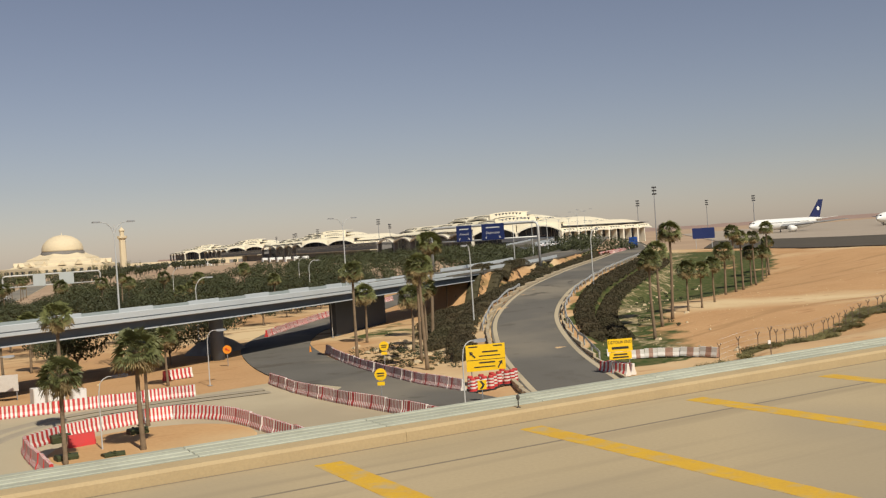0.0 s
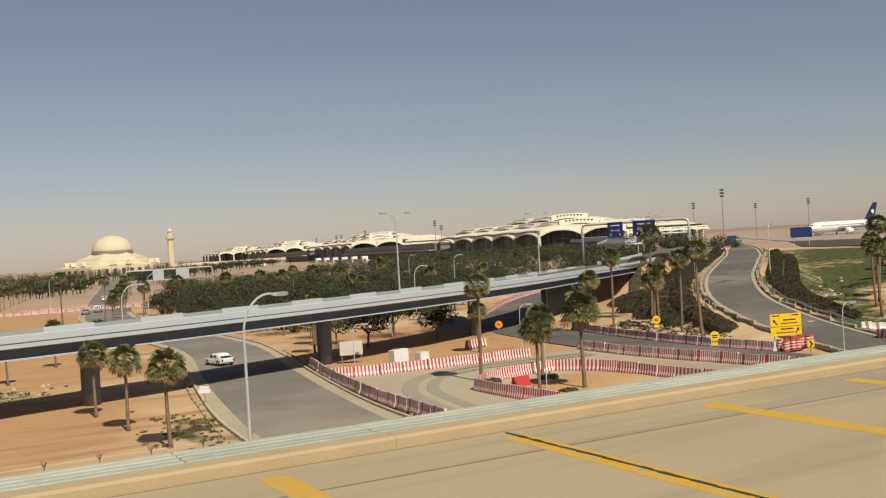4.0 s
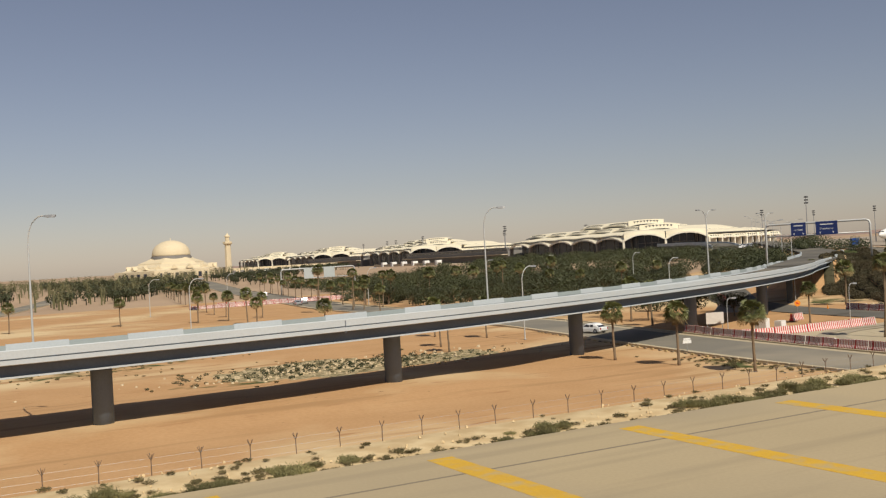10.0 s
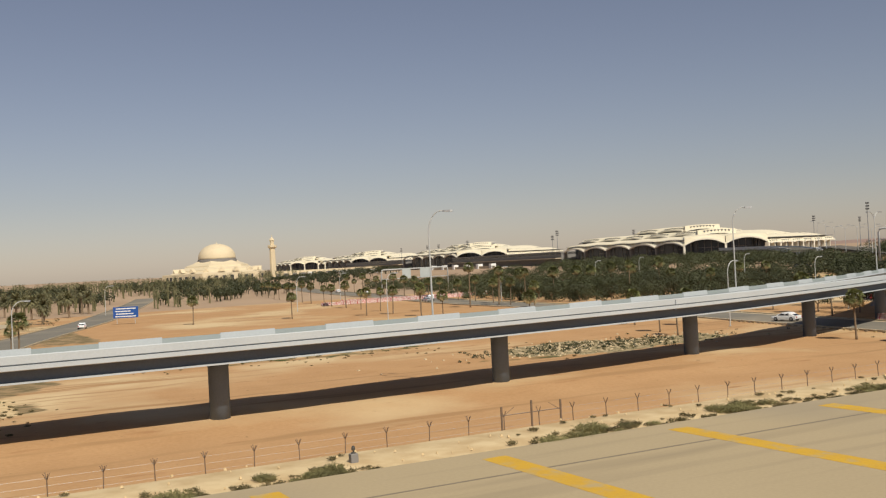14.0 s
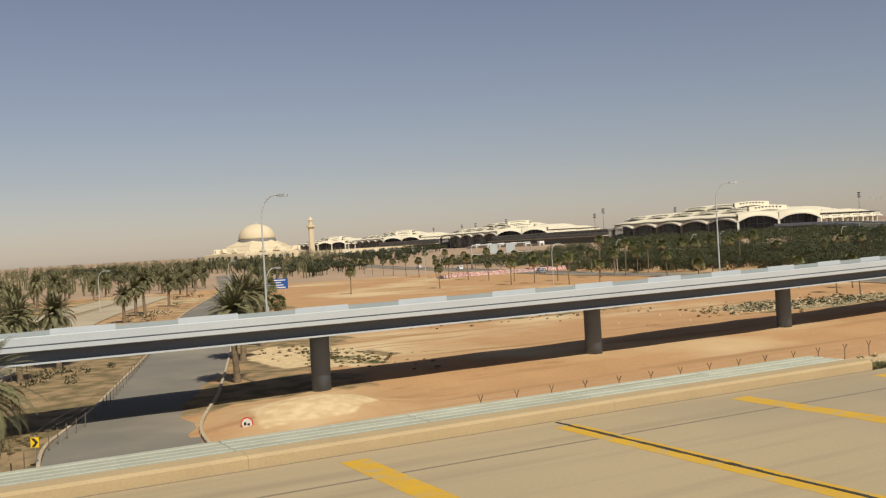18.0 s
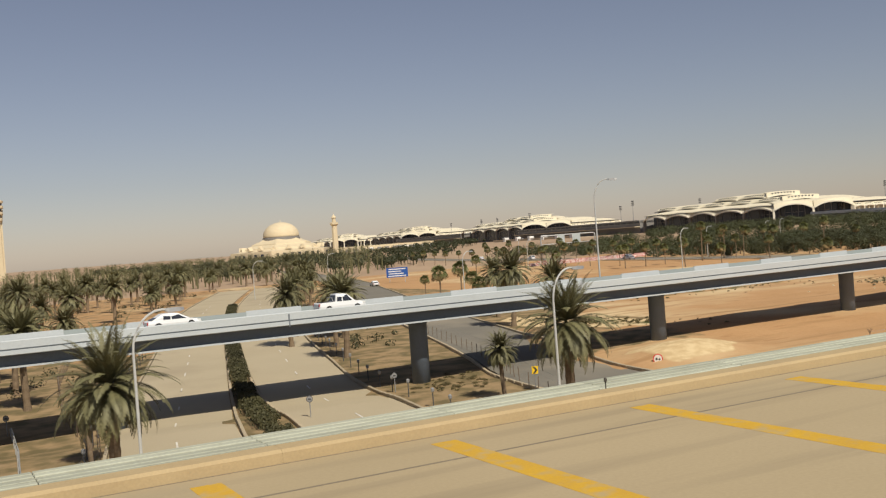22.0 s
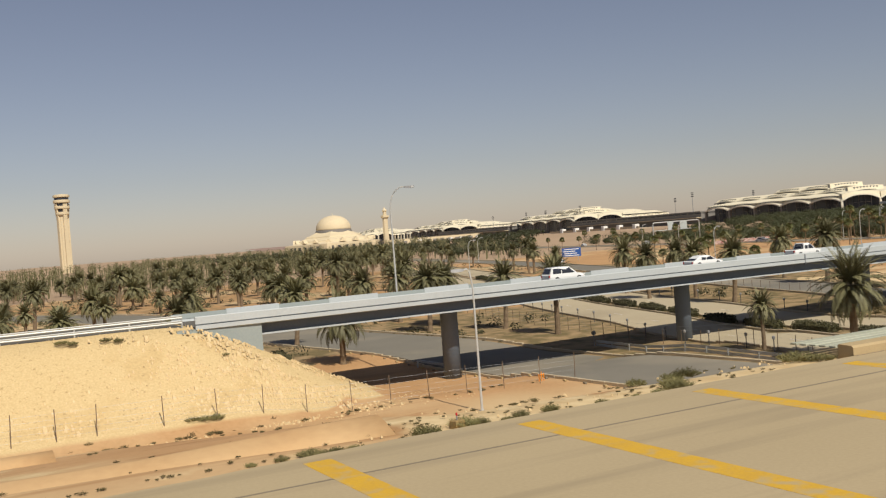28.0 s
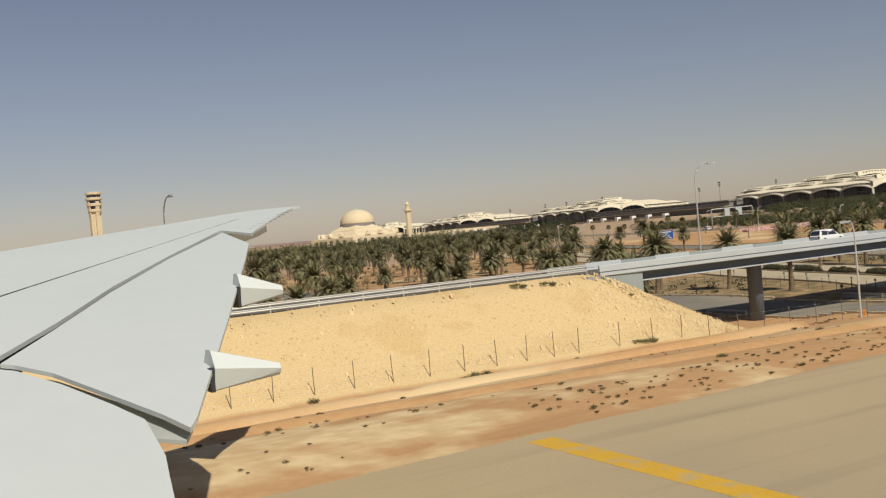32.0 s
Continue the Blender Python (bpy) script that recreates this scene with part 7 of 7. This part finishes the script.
for k in range(300):
    # rows of small brown weeds left by the grader
    x = wr.uniform(-236, -181)
    weed(x, lerp(27.9, 25.6, smoothstep(-204, -226, x)) + (k % 4) * 0.95 + 0.5 * noise.noise((x * 0.1, k % 4, 0)) + wr.gauss(0, 0.16), wr.uniform(0.3, 0.75))
for cx, cy, rx, ry, n in ((14, 112, 18, 9, 90), (-104, 80, 8, 6, 90), (40, 73, 5, 12, 110), (-20, 140, 26, 14, 160), (-68, 110, 5, 16, 130), (-150, 118, 5, 20, 80), (104, 100, 7, 12, 160), (-212, 72.6, 45, 0.8, 120)):
    for _ in range(int(n * 1.5)):
        x, y = cx + wr.gauss(0, 0.5) * rx, cy + wr.gauss(0, 0.5) * ry
        weed(x, y, wr.uniform(0.7, 2.0))
WEED = mat("dry_weed", (0.16, 0.125, 0.055), (0.10, 0.085, 0.036), 0.9, 0.6, 4.0, 0.0, vary=0.2)
tagged(part("weeds", weeds, WEED), "scattered dry green and straw weeds on the sand", "weeds", kind="stuff")
stones, sr = Mesh(), random.Random(9)
for _ in range(2400):
    k = sr.random()
    if k < 0.35:
        x, y = sr.uniform(-200, 20), 28.2 + sr.uniform(0, 1) ** 1.4 * 5
        if -176 < x < -77:
            continue
    elif k < 0.75:
        x, y = sr.uniform(-262, -170), sr.uniform(70, 84)
    else:
        x, y = 150 + sr.gauss(0, 24), 96 + sr.gauss(0, 14)
        if near_line(RAMP_C, x, y)[0] < 7:
            continue
    s, z = sr.uniform(0.03, 0.085) * (1.7 if k > 0.97 else 0.8), ground_z(x, y)
    a = sr.uniform(0, 6.28)
    p = [(x + math.cos(a + i * 1.57) * s * sr.uniform(0.7, 1.3), y + math.sin(a + i * 1.57) * s * sr.uniform(0.7, 1.3), z - 0.03) for i in range(4)]
    q = [(lerp(u[0], x, 0.45), lerp(u[1], y, 0.45), z + s * sr.uniform(0.5, 0.9)) for u in p]
    stones.add(p + q, [(4, 5, 6, 7)] + [(i, (i + 1) % 4, (i + 1) % 4 + 4, i + 4) for i in range(4)])
# rubble on the rounded end of the bridge embankment and along its foot
for k in range(3300):
    if k < 2100:
        x, y = sr.gauss(-186.5, 4.5), sr.uniform(71.5, 83.0)
    elif k < 2700:
        x, y = sr.uniform(-240, -178), 74.0 + abs(sr.gauss(0, 1.2))
    else:
        x, y = sr.uniform(-240, -178), sr.uniform(74, 83.0)
    if not -245 < x < -172 or noise.noise((x * 0.35, y * 0.35, 3.0)) < -0.2:
        continue
    s, z, a = min(0.34, 0.07 * math.exp(sr.gauss(0, 0.5))), ground_z(x, y), sr.uniform(0, 6.28)
    foot = [(x + math.cos(a + i * 1.26) * s * sr.uniform(0.7, 1.3), y + math.sin(a + i * 1.26) * s * sr.uniform(0.7, 1.3)) for i in range(5)]
    p = [(u, v, ground_z(u, v) - 0.09) for u, v in foot]
    q = [(lerp(u[0], x, 0.35), lerp(u[1], y, 0.35), ground_z(u[0], u[1]) + s * sr.uniform(0.1, 0.5)) for u in p]
    stones.add(p + q, [(5, 6, 7, 8, 9)] + [(i, (i + 1) % 5, (i + 1) % 5 + 5, i + 5) for i in range(5)])
tagged(part("stones", stones, PALE), "loose pale stones on the banks", "stones", kind="stuff")

# scrub and pale rocks on the slope of the ditch behind the flyover
m, rocks, dr = Mesh(), Mesh(), random.Random(61)
for k in range(520):
    x, y = 12 + dr.gauss(0, 0.5) * 20, 112 + dr.gauss(0, 0.5) * 8
    if not clear_of(x, y, 8.0, (MAIN,)) or near_line(DECK, x, y)[0] < 6.0:
        continue
    z = ground_z(x, y)
    if k % 3 == 0:
        s = dr.uniform(0.2, 0.6)
        leaf_cloud(m, dr, (x, y, z + 0.2 * s), s, 40, 0.09, 0.5)
    else:
        s, a = dr.uniform(0.08, 0.3), dr.uniform(0, 6.28)
        p = [(x + math.cos(a + i * 1.26) * s * dr.uniform(0.7, 1.3), y + math.sin(a + i * 1.26) * s * dr.uniform(0.7, 1.3), z - 0.1) for i in range(5)]
        rocks.add(p + [(lerp(u[0], x, 0.4), lerp(u[1], y, 0.4), z + s * dr.uniform(0.3, 0.7)) for u in p], [(5, 6, 7, 8, 9)] + [(i, (i + 1) % 5, (i + 1) % 5 + 5, i + 5) for i in range(5)])
# rocks and tufts among the fan palms
for k in range(200):
    x, y = 111 + dr.gauss(0, 0.5) * 9, 100 + dr.gauss(0, 0.5) * 17
    if near_line(RAMP_C, x, y)[0] < 9 or not clear_of(x, y, 8.0, (DETOUR,)):
        continue
    z, s, a = ground_z(x, y), dr.uniform(0.2, 0.6), dr.uniform(0, 6.28)
    if k % 2:
        leaf_cloud(m, dr, (x, y, z + 0.12), s * 1.6, 60, 0.10, 0.45)
    else:
        p = [(x + math.cos(a + i * 1.26) * s * dr.uniform(0.7, 1.3), y + math.sin(a + i * 1.26) * s * dr.uniform(0.7, 1.3), z - 0.1) for i in range(5)]
        rocks.add(p + [(lerp(u[0], x, 0.4), lerp(u[1], y, 0.4), z + s * dr.uniform(0.2, 0.5)) for u in p], [(5, 6, 7, 8, 9)] + [(i, (i + 1) % 5, (i + 1) % 5 + 5, i + 5) for i in range(5)])
# rocks and tufts on the grassy bank beside the ramp
for k in range(420):
    x, y = dr.uniform(116, 200), dr.uniform(70, 140)
    d = near_line(RAMP_C, x, y)[0]
    if not (13.0 < d < 20 and (x - 118) > (y - 90) * 0.8):
        continue
    z, s, a = ground_z(x, y), dr.uniform(0.15, 0.45), dr.uniform(0, 6.28)
    if k % 2:
        leaf_cloud(m, dr, (x, y, z + 0.15), s * 1.3, 26, 0.12, 0.5)
    else:
        p = [(x + math.cos(a + i * 1.26) * s * dr.uniform(0.7, 1.3), y + math.sin(a + i * 1.26) * s * dr.uniform(0.7, 1.3), z - 0.1) for i in range(5)]
        rocks.add(p + [(lerp(u[0], x, 0.4), lerp(u[1], y, 0.4), z + s * dr.uniform(0.3, 0.6)) for u in p], [(5, 6, 7, 8, 9)] + [(i, (i + 1) % 5, (i + 1) % 5 + 5, i + 5) for i in range(5)])
tagged(part("ditch_scrub", m, LEAF), "low green scrub between the pale rocks", "bushes", kind="stuff")
tagged(part("ditch_rocks", rocks, PALEROCK), "broken pale rocks on the bank", "rocks", kind="stuff")

# reddish desert ridge far beyond the airfield
RIDGE = mat("reddish_desert_ridge", (0.34, 0.235, 0.19), (0.27, 0.19, 0.155), 0.95, 0.004, 0.05, 0.1, spec=0.1)
m = Mesh()
for i in range(121):
    a = math.radians(14 + i * 0.42)
    for j, (r, h) in enumerate(((2500, -8), (3000, -1), (3500, 3), (4000, 9), (4500, 8))):
        h += (5 * noise.noise((i * 0.11, j * 0.8, 4.0)) + 2 * noise.noise((i * 0.5, j, 2.0))) * j / 3
        m.v.append((r * math.sin(a), r * math.cos(a), h))
m.f = [(i * 5 + j, i * 5 + 5 + j, i * 5 + 6 + j, i * 5 + 1 + j) for i in range(120) for j in range(4)]
tagged(part("backdrop_ridge", m, RIDGE, smooth=True), "low reddish desert ridge on the horizon", "ridge", kind="structure")

# concrete block with a red beacon at the taxiway edge, and a yellow pipe stand by the road
OCHRE = mat("ochre_weathered_block", (0.33, 0.22, 0.085), (0.25, 0.17, 0.075), 0.85, 2.0, 9.0, 0.2)
bk = empty("edge_beacon", pose(-195.5, 27.9, ground_z(-195.5, 27.9), 0, 0, 12), "small red beacon lamp on a weathered ochre block", "beacon")
part("block", Mesh().bevel_box(-0.19, 0.19, -0.16, 0.16, -0.15, 0.22, 0.03), OCHRE, bk)
part("stem", Mesh().tube([(0, 0, 0.2), (0, 0, 0.36)], 0.025, 8), STEEL, bk)
part("lamp", Mesh().lathe([(0.0, 0.36), (0.03, 0.36), (0.036, 0.38), (0.033, 0.43), (0.02, 0.45), (0.0, 0.46)], 12), REDSIGN, bk, "red lamp glass")
pk = empty("pipe_stand", pose(-163.1, 72.6, ground_z(-163.1, 72.6), 0, 0, 20), "orange painted pipe stand on the sand", "pipe stand")
for x in (-0.42, 0.0, 0.42):
    part("post", Mesh().tube([(x * 0.8, 0, -0.2), (x * 0.8, 0, 0.62 if x else 0.75)], 0.045, 8), ORANGE, pk)
part("crossbar", Mesh().tube([(-0.4, 0, 0.5), (0.4, 0, 0.5)], 0.045, 8), ORANGE, pk)

EDGEL = mat("edge_light_housing", (0.05, 0.045, 0.04), (0.08, 0.07, 0.055), 0.6, 2.0, 9.0, 0.1)
for x, y, z in ((73.4, 27.6, 0.40), (-128.0, 28.1, 0.33), (7.2, 30.4, None), (-59.9, 29.3, None)):
    el = empty("edge_light", pose(x, y, ground_z(x, y) + 0.05 if z is None else z), "small dark taxiway edge light on a short stem", "edge light", "taxiway edge lights")
    if z is None:
        part("block", Mesh().bevel_box(-0.17, 0.17, -0.15, 0.15, -0.15, 0.26, 0.03), GREYB, el)
    part("stem", Mesh().tube([(0, 0, 0.0), (0, 0, 0.42)], 0.03, 8), EDGEL, el)
    part("lamp", Mesh().lathe([(0.05, 0.38), (0.085, 0.42), (0.085, 0.5), (0.06, 0.58), (0.0, 0.61)], 12), EDGEL, el)
    part("flange", Mesh().lathe([(0.11, 0.26 if z is None else 0.0), (0.11, 0.30 if z is None else 0.03), (0.05, 0.33 if z is None else 0.06)], 12), EDGEL, el)
    el.scale = (0.72, 0.72, 0.72)
jb = empty("junction_box", pose(-165.3, 27.0, 0.01, 0, 0, 8), "dented grey junction box at the foot of the kerb", "junction box")
part("body", Mesh().bevel_box(-0.32, 0.32, -0.14, 0.12, 0.0, 0.30, 0.05), GREYB, jb)
part("cover", Mesh().bevel_box(-0.22, 0.2, -0.155, -0.14, 0.06, 0.24, 0.004), DARKSTEEL, jb, "dark rusty cover")
part("cable", Mesh().tube([(-0.3, 0.0, 0.05), (-0.6, 0.02, 0.02), (-0.85, 0.16, 0.2), (-1.0, 0.25, 0.46), (-1.4, 0.5, 0.46)], 0.025, 6), DARKSTEEL, jb)
og = disc_sign(89.0, 112.3, ground_z(89.0, 112.3), 1.9, ORANGE, ORANGE, "orange round temporary arrow sign on a post", r=0.5)
arrow(0.0, 1.9, 0.6, 2.6, REDSIGN, og, -0.045)
cone = part("traffic_cone", Mesh().lathe([(0.24, 0.0), (0.24, 0.04), (0.16, 0.05), (0.03, 0.78), (0.0, 0.78)], 14), ORANGE)
cone.matrix_basis = pose(100.8, 116.6, ground_z(100.8, 116.6))
tagged(cone, "orange traffic cone at the end of the barriers", "traffic cone")
for x, y, h in ((65.6, 75.7, 1.0), (64.9, 68.2, 0.8), (70.7, 74.2, 0.9), (67.6, 67.0, 0.6)):
    hedge("island_shrub", [(x - 0.7, y), (x, y + 0.1), (x + 0.7, y)], 0.8, h, LEAF, "small green shrub on the sand island", 50, 0.11, None, "island shrubs", "shrub")
# dark tyre tracks over the dusty turning area
TRACK = mat("tyre_tracked_dust", (0.30, 0.255, 0.185), (0.36, 0.30, 0.215), 0.9, 0.5, 6.0, 0.1)
tk2 = curve([(56.6, 62), (57.9, 70.3), (59.8, 78.1), (64.1, 84.6), (69.7, 87.6), (76, 88.0), (85, 87.4)], 1.5)
for o, half in ((-1.1, 0.75), (1.0, 0.6)):
    tagged(part("tyre_track", Mesh().sweep([(o - half, -0.03), (o - half * 0.7, 0.004), (o + half * 0.7, 0.004), (o + half, -0.03)], [(q[0], q[1], max(-6.5, ground_z(q[0], q[1])) + (0.09 if q[0] > 66 else 0.03)) for q in tk2]), TRACK), "dark tyre track on the dusty tarmac", "tyre track", "tyre tracks", "structure")

# small white road board, spare barriers and a tarpaulin heap near the flyover
bd = empty("road_board", pose(42.8, 86.6, ground_z(42.8, 86.6), 0, 0, -20), "small white road board on a post", "road sign")
part("post", Mesh().tube([(0, 0, -0.1), (0, 0, 1.5)], 0.035, 6), STEEL, bd)
part("panel", Mesh().bevel_box(-0.5, 0.5, -0.05, -0.02, 1.1, 1.45, 0.005).bevel_box(-0.4, 0.4, -0.05, -0.02, 1.5, 1.7, 0.005), WHITE, bd)
barrier_row([(80.0, 105.4), (83.2, 106.4)])
tr, heap = random.Random(3), Mesh()
for j in range(9):
    for i in range(13):
        u, v = i / 6 - 1, j / 4 - 1
        h = max(0.0, 1 - u * u) * max(0.0, 1 - v * v)
        heap.v.append((u * 4.2, v * 2.2, 2.2 * h ** 0.7 + 0.35 * noise.noise((u * 3, v * 3, 1.0)) * h - 0.1))
heap.f = [(j * 13 + i, j * 13 + i + 1, j * 13 + i + 14, j * 13 + i + 13) for j in range(8) for i in range(12)]
TARP = mat("grey_tarpaulin", (0.30, 0.29, 0.27), (0.22, 0.20, 0.18), 0.8, 0.8, 6.0, 0.4)
hp = tagged(part("tarpaulin_heap", heap, TARP), "dusty grey tarpaulin over a heap of spoil under the flyover", "heap")
hp.matrix_basis = pose(93.0, 131.0, ground_z(93, 131), 0, 0, 30)

# low graded ridge of sand along the foot of the taxiway bank
rp = [(x, 42.8 + 0.8 * noise.noise((x * 0.05, 0, 2)), 0.0) for x in range(-262, -204, 2)]
rp = [(x, y, ground_z(x, y)) for x, y, _ in rp]
tagged(part("sand_ridge", Mesh().sweep([(-1.6, -0.25), (-0.7, 0.22), (-0.2, 0.38), (0.3, 0.32), (1.3, -0.2)], rp), SAND, smooth=True), "low graded ridge of orange sand", "ground", kind="structure")
# smooth spoil bank thrown up beside the shoulder, ending in a blunt nose
rp = [(q[0], q[1], ground_z(q[0], q[1]) + 0.05 + 0.22 * (1 - smoothstep(-198, -206, q[0]))) for q in curve([(-197.3, 29.9), (-200, 30.0), (-205, 30.1), (-210, 30.6), (-213.5, 31.2), (-217.3, 31.5), (-224, 32.4), (-240, 35), (-262, 38)], 1.5)]
tagged(part("sand_ridge", Mesh().sweep([(-1.9, -0.55), (-0.6, -0.05), (0.1, 0.13), (0.5, 0.08), (2.6, -0.9)], rp), SAND, smooth=True), "low graded ridge of orange sand", "ground", kind="structure")


# ---- aircraft wing beside the last stretch ----
WING = mat("wing_grey_paint", (0.60, 0.635, 0.615), (0.57, 0.605, 0.585), 0.4, 0.15, 2.0, 0.0, spec=0.5)
# near-black for lines and wicks, and for the shade in the gaps
WINGD = mat("wing_trim_and_gap_shade", (0.03, 0.03, 0.035), (0.04, 0.04, 0.045), 0.6, 1.0, 3.0, 0.0)
# wing paint darkened, so the flap's side face looks shaded
FLAP_SHADE = mat("flap_side_painted_shade", (0.42, 0.44, 0.42), (0.36, 0.38, 0.36), 0.5, 0.3, 2.0, 0.0)
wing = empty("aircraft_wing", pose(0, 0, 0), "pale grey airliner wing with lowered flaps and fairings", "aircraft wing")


def up(y):
    return 3.2 + 0.1346 * y


def slab(pts, thick, lift=0.0):
    """A plate that follows the rise of the wing: (x, y) corners, rounded in section by a thinner rim."""
    m, n = Mesh(), len(pts)
    c = (sum(p[0] for p in pts) / n, sum(p[1] for p in pts) / n)
    m.v = [(x, y, up(y) + lift) for x, y in pts] + [(x, y, up(y) + lift - thick) for x, y in pts]
    m.f = [tuple(range(n)), tuple(range(2 * n - 1, n - 1, -1))] + [(i, i + n, (i + 1) % n + n, (i + 1) % n) for i in range(n)]
    return m


part("main_panel", slab([(-252.4, 13.11), (-251.53, 14.76), (-250.25, 17.43), (-248.53, 20.56), (-246.33, 24.34), (-245.92, 23.19), (-245.61, 23.82), (-244.94, 25.01), (-243.59, 27.41), (-242.8, 28.7),
                         (-242.37, 29.1), (-243.0, 29.1), (-244.0, 28.85), (-245.0, 28.25), (-247.04, 26.75), (-250.0, 24.7), (-251.4, 23.7), (-262, 15.4), (-266, 9), (-262, 5), (-254, 10.6)], 0.06), WING, wing)
part("under_panel", slab([(-252.6, 13.6), (-250.4, 18.3), (-246.8, 24.2), (-244.6, 26.9), (-243.9, 28.0), (-246.0, 27.0), (-251.0, 23.2), (-261, 15.0), (-265, 9.2), (-262, 6), (-254.6, 10.8)], 0.5, -0.07), WING, wing)
# black plate that stands in for the shade inside the open gap
part("flap_gap", slab([(-252.4, 13.3), (-251.44, 15.0), (-250.11, 17.7), (-248.4, 20.9), (-246.3, 24.5), (-246.42, 23.7), (-248.75, 19.8), (-250.45, 16.6), (-251.7, 14.0), (-252.45, 12.4)], 0.1, -0.09), WINGD, wing, "dark strip painted for the shaded gap before the flap")
# grey wedge with the shade of the flap's side in its colour
part("flap_end", slab([(-252.3, 12.7), (-251.9, 12.1), (-251.5, 10.9), (-251.05, 9.55), (-251.2, 9.2), (-251.6, 9.6), (-251.8, 10.2), (-252.1, 11.2), (-252.4, 12.4)], 0.04, -0.16), FLAP_SHADE, wing, "end of the outer flap, its shade painted in darker grey")
part("outer_flap", slab([(-252.44, 12.71), (-251.58, 14.42), (-250.34, 17.0), (-248.65, 20.15), (-246.40, 23.95), (-246.54, 21.5), (-247.3, 19.38), (-249.38, 13.77), (-250.3, 11.33), (-251.05, 9.35), (-251.18, 9.08), (-251.30, 9.64), (-251.6, 10.66), (-251.97, 11.9), (-252.3, 12.54)], 0.05, -0.01), WING, wing)
part("inner_flap", slab([(-252.48, 12.5), (-252.32, 12.3), (-251.96, 11.4), (-251.64, 10.3), (-251.47, 9.6), (-251.55, 8.5), (-251.65, 7.94), (-251.76, 7.3), (-252.1, 5.2), (-257, 5.2), (-257, 12.2)], 0.06, -0.02), WING, wing)
part("panel_line", slab([(-251.99, 17.6), (-250.3, 19.82), (-247.9, 23.0), (-245.12, 26.7), (-245.2, 26.6), (-247.95, 22.93), (-250.33, 19.74), (-252.0, 17.51)], 0.01, 0.006), WINGD, wing)
# pointed fairings that stick out behind the flap: station, nose and tail x, and their lower and upper heights
for y0, xa, xb, la, ua, lb, ub in ((16.2, -248.5, -247.72, 5.00, 5.58, 5.12, 5.30), (11.2, -250.4, -249.58, 4.40, 4.88, 4.48, 4.62)):
    m = Mesh()
    for t in (0.0, 0.35, 0.7, 1.0):
        x, lo, hi, w = lerp(xa, xb, t), lerp(la, lb, t), lerp(ua, ub, t), lerp(0.24, 0.08, t)
        m.v += [(x, y0 - w * 0.7, lo + 0.04), (x, y0 - w, lerp(lo, hi, 0.6)), (x, y0 - w * 0.4, hi), (x, y0 + w * 0.4, hi), (x, y0 + w, lerp(lo, hi, 0.6)), (x, y0 + w * 0.7, lo + 0.04), (x, y0, lo)]
    m.f = [(7 * i + j, 7 * i + 7 + j, 7 * i + 7 + (j + 1) % 7, 7 * i + (j + 1) % 7) for i in range(3) for j in range(7)] + [tuple(range(7)), tuple(range(27, 20, -1))]
    f = part("flap_fairing", m, WING, wing, "pointed flap track fairing")
    # black box in place of the shade between flap and fairing
    part("fairing_gap", Mesh().box(xa - 0.05, xa - 0.002, y0 - 0.2, y0 + 0.2, la + 0.02, min(ua - 0.16, up(y0) - 0.02)), WINGD, f)
w = Mesh()
for k in range(9):
    t = k / 8
    x, y = lerp(-245.6, -243.2, t), lerp(24.2, 28.0, t)
    w.tube([(x - 0.1, y, up(y)), (x + 0.12, y - 0.1, up(y) - 0.02)], 0.006, 4)
part("static_wicks", w, WINGD, wing)
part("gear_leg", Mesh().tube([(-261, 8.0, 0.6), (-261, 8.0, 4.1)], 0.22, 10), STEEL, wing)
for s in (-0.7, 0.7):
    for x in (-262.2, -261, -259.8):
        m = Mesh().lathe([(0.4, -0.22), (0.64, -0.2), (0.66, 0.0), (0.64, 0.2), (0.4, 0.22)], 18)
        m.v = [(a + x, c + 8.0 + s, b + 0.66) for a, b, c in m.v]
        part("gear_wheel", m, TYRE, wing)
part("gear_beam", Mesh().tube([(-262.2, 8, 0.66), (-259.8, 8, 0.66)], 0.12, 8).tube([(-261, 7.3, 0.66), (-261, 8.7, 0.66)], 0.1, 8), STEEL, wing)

# the models that the copies were made from
for ob in FP + DP + OT + [DRUM]:
    for o in (*ob.children_recursive, ob):
        bpy.data.objects.remove(o)
for ob in SC + [B_UNIT, W_UNIT, D_UNIT]:
    bpy.data.objects.remove(ob)
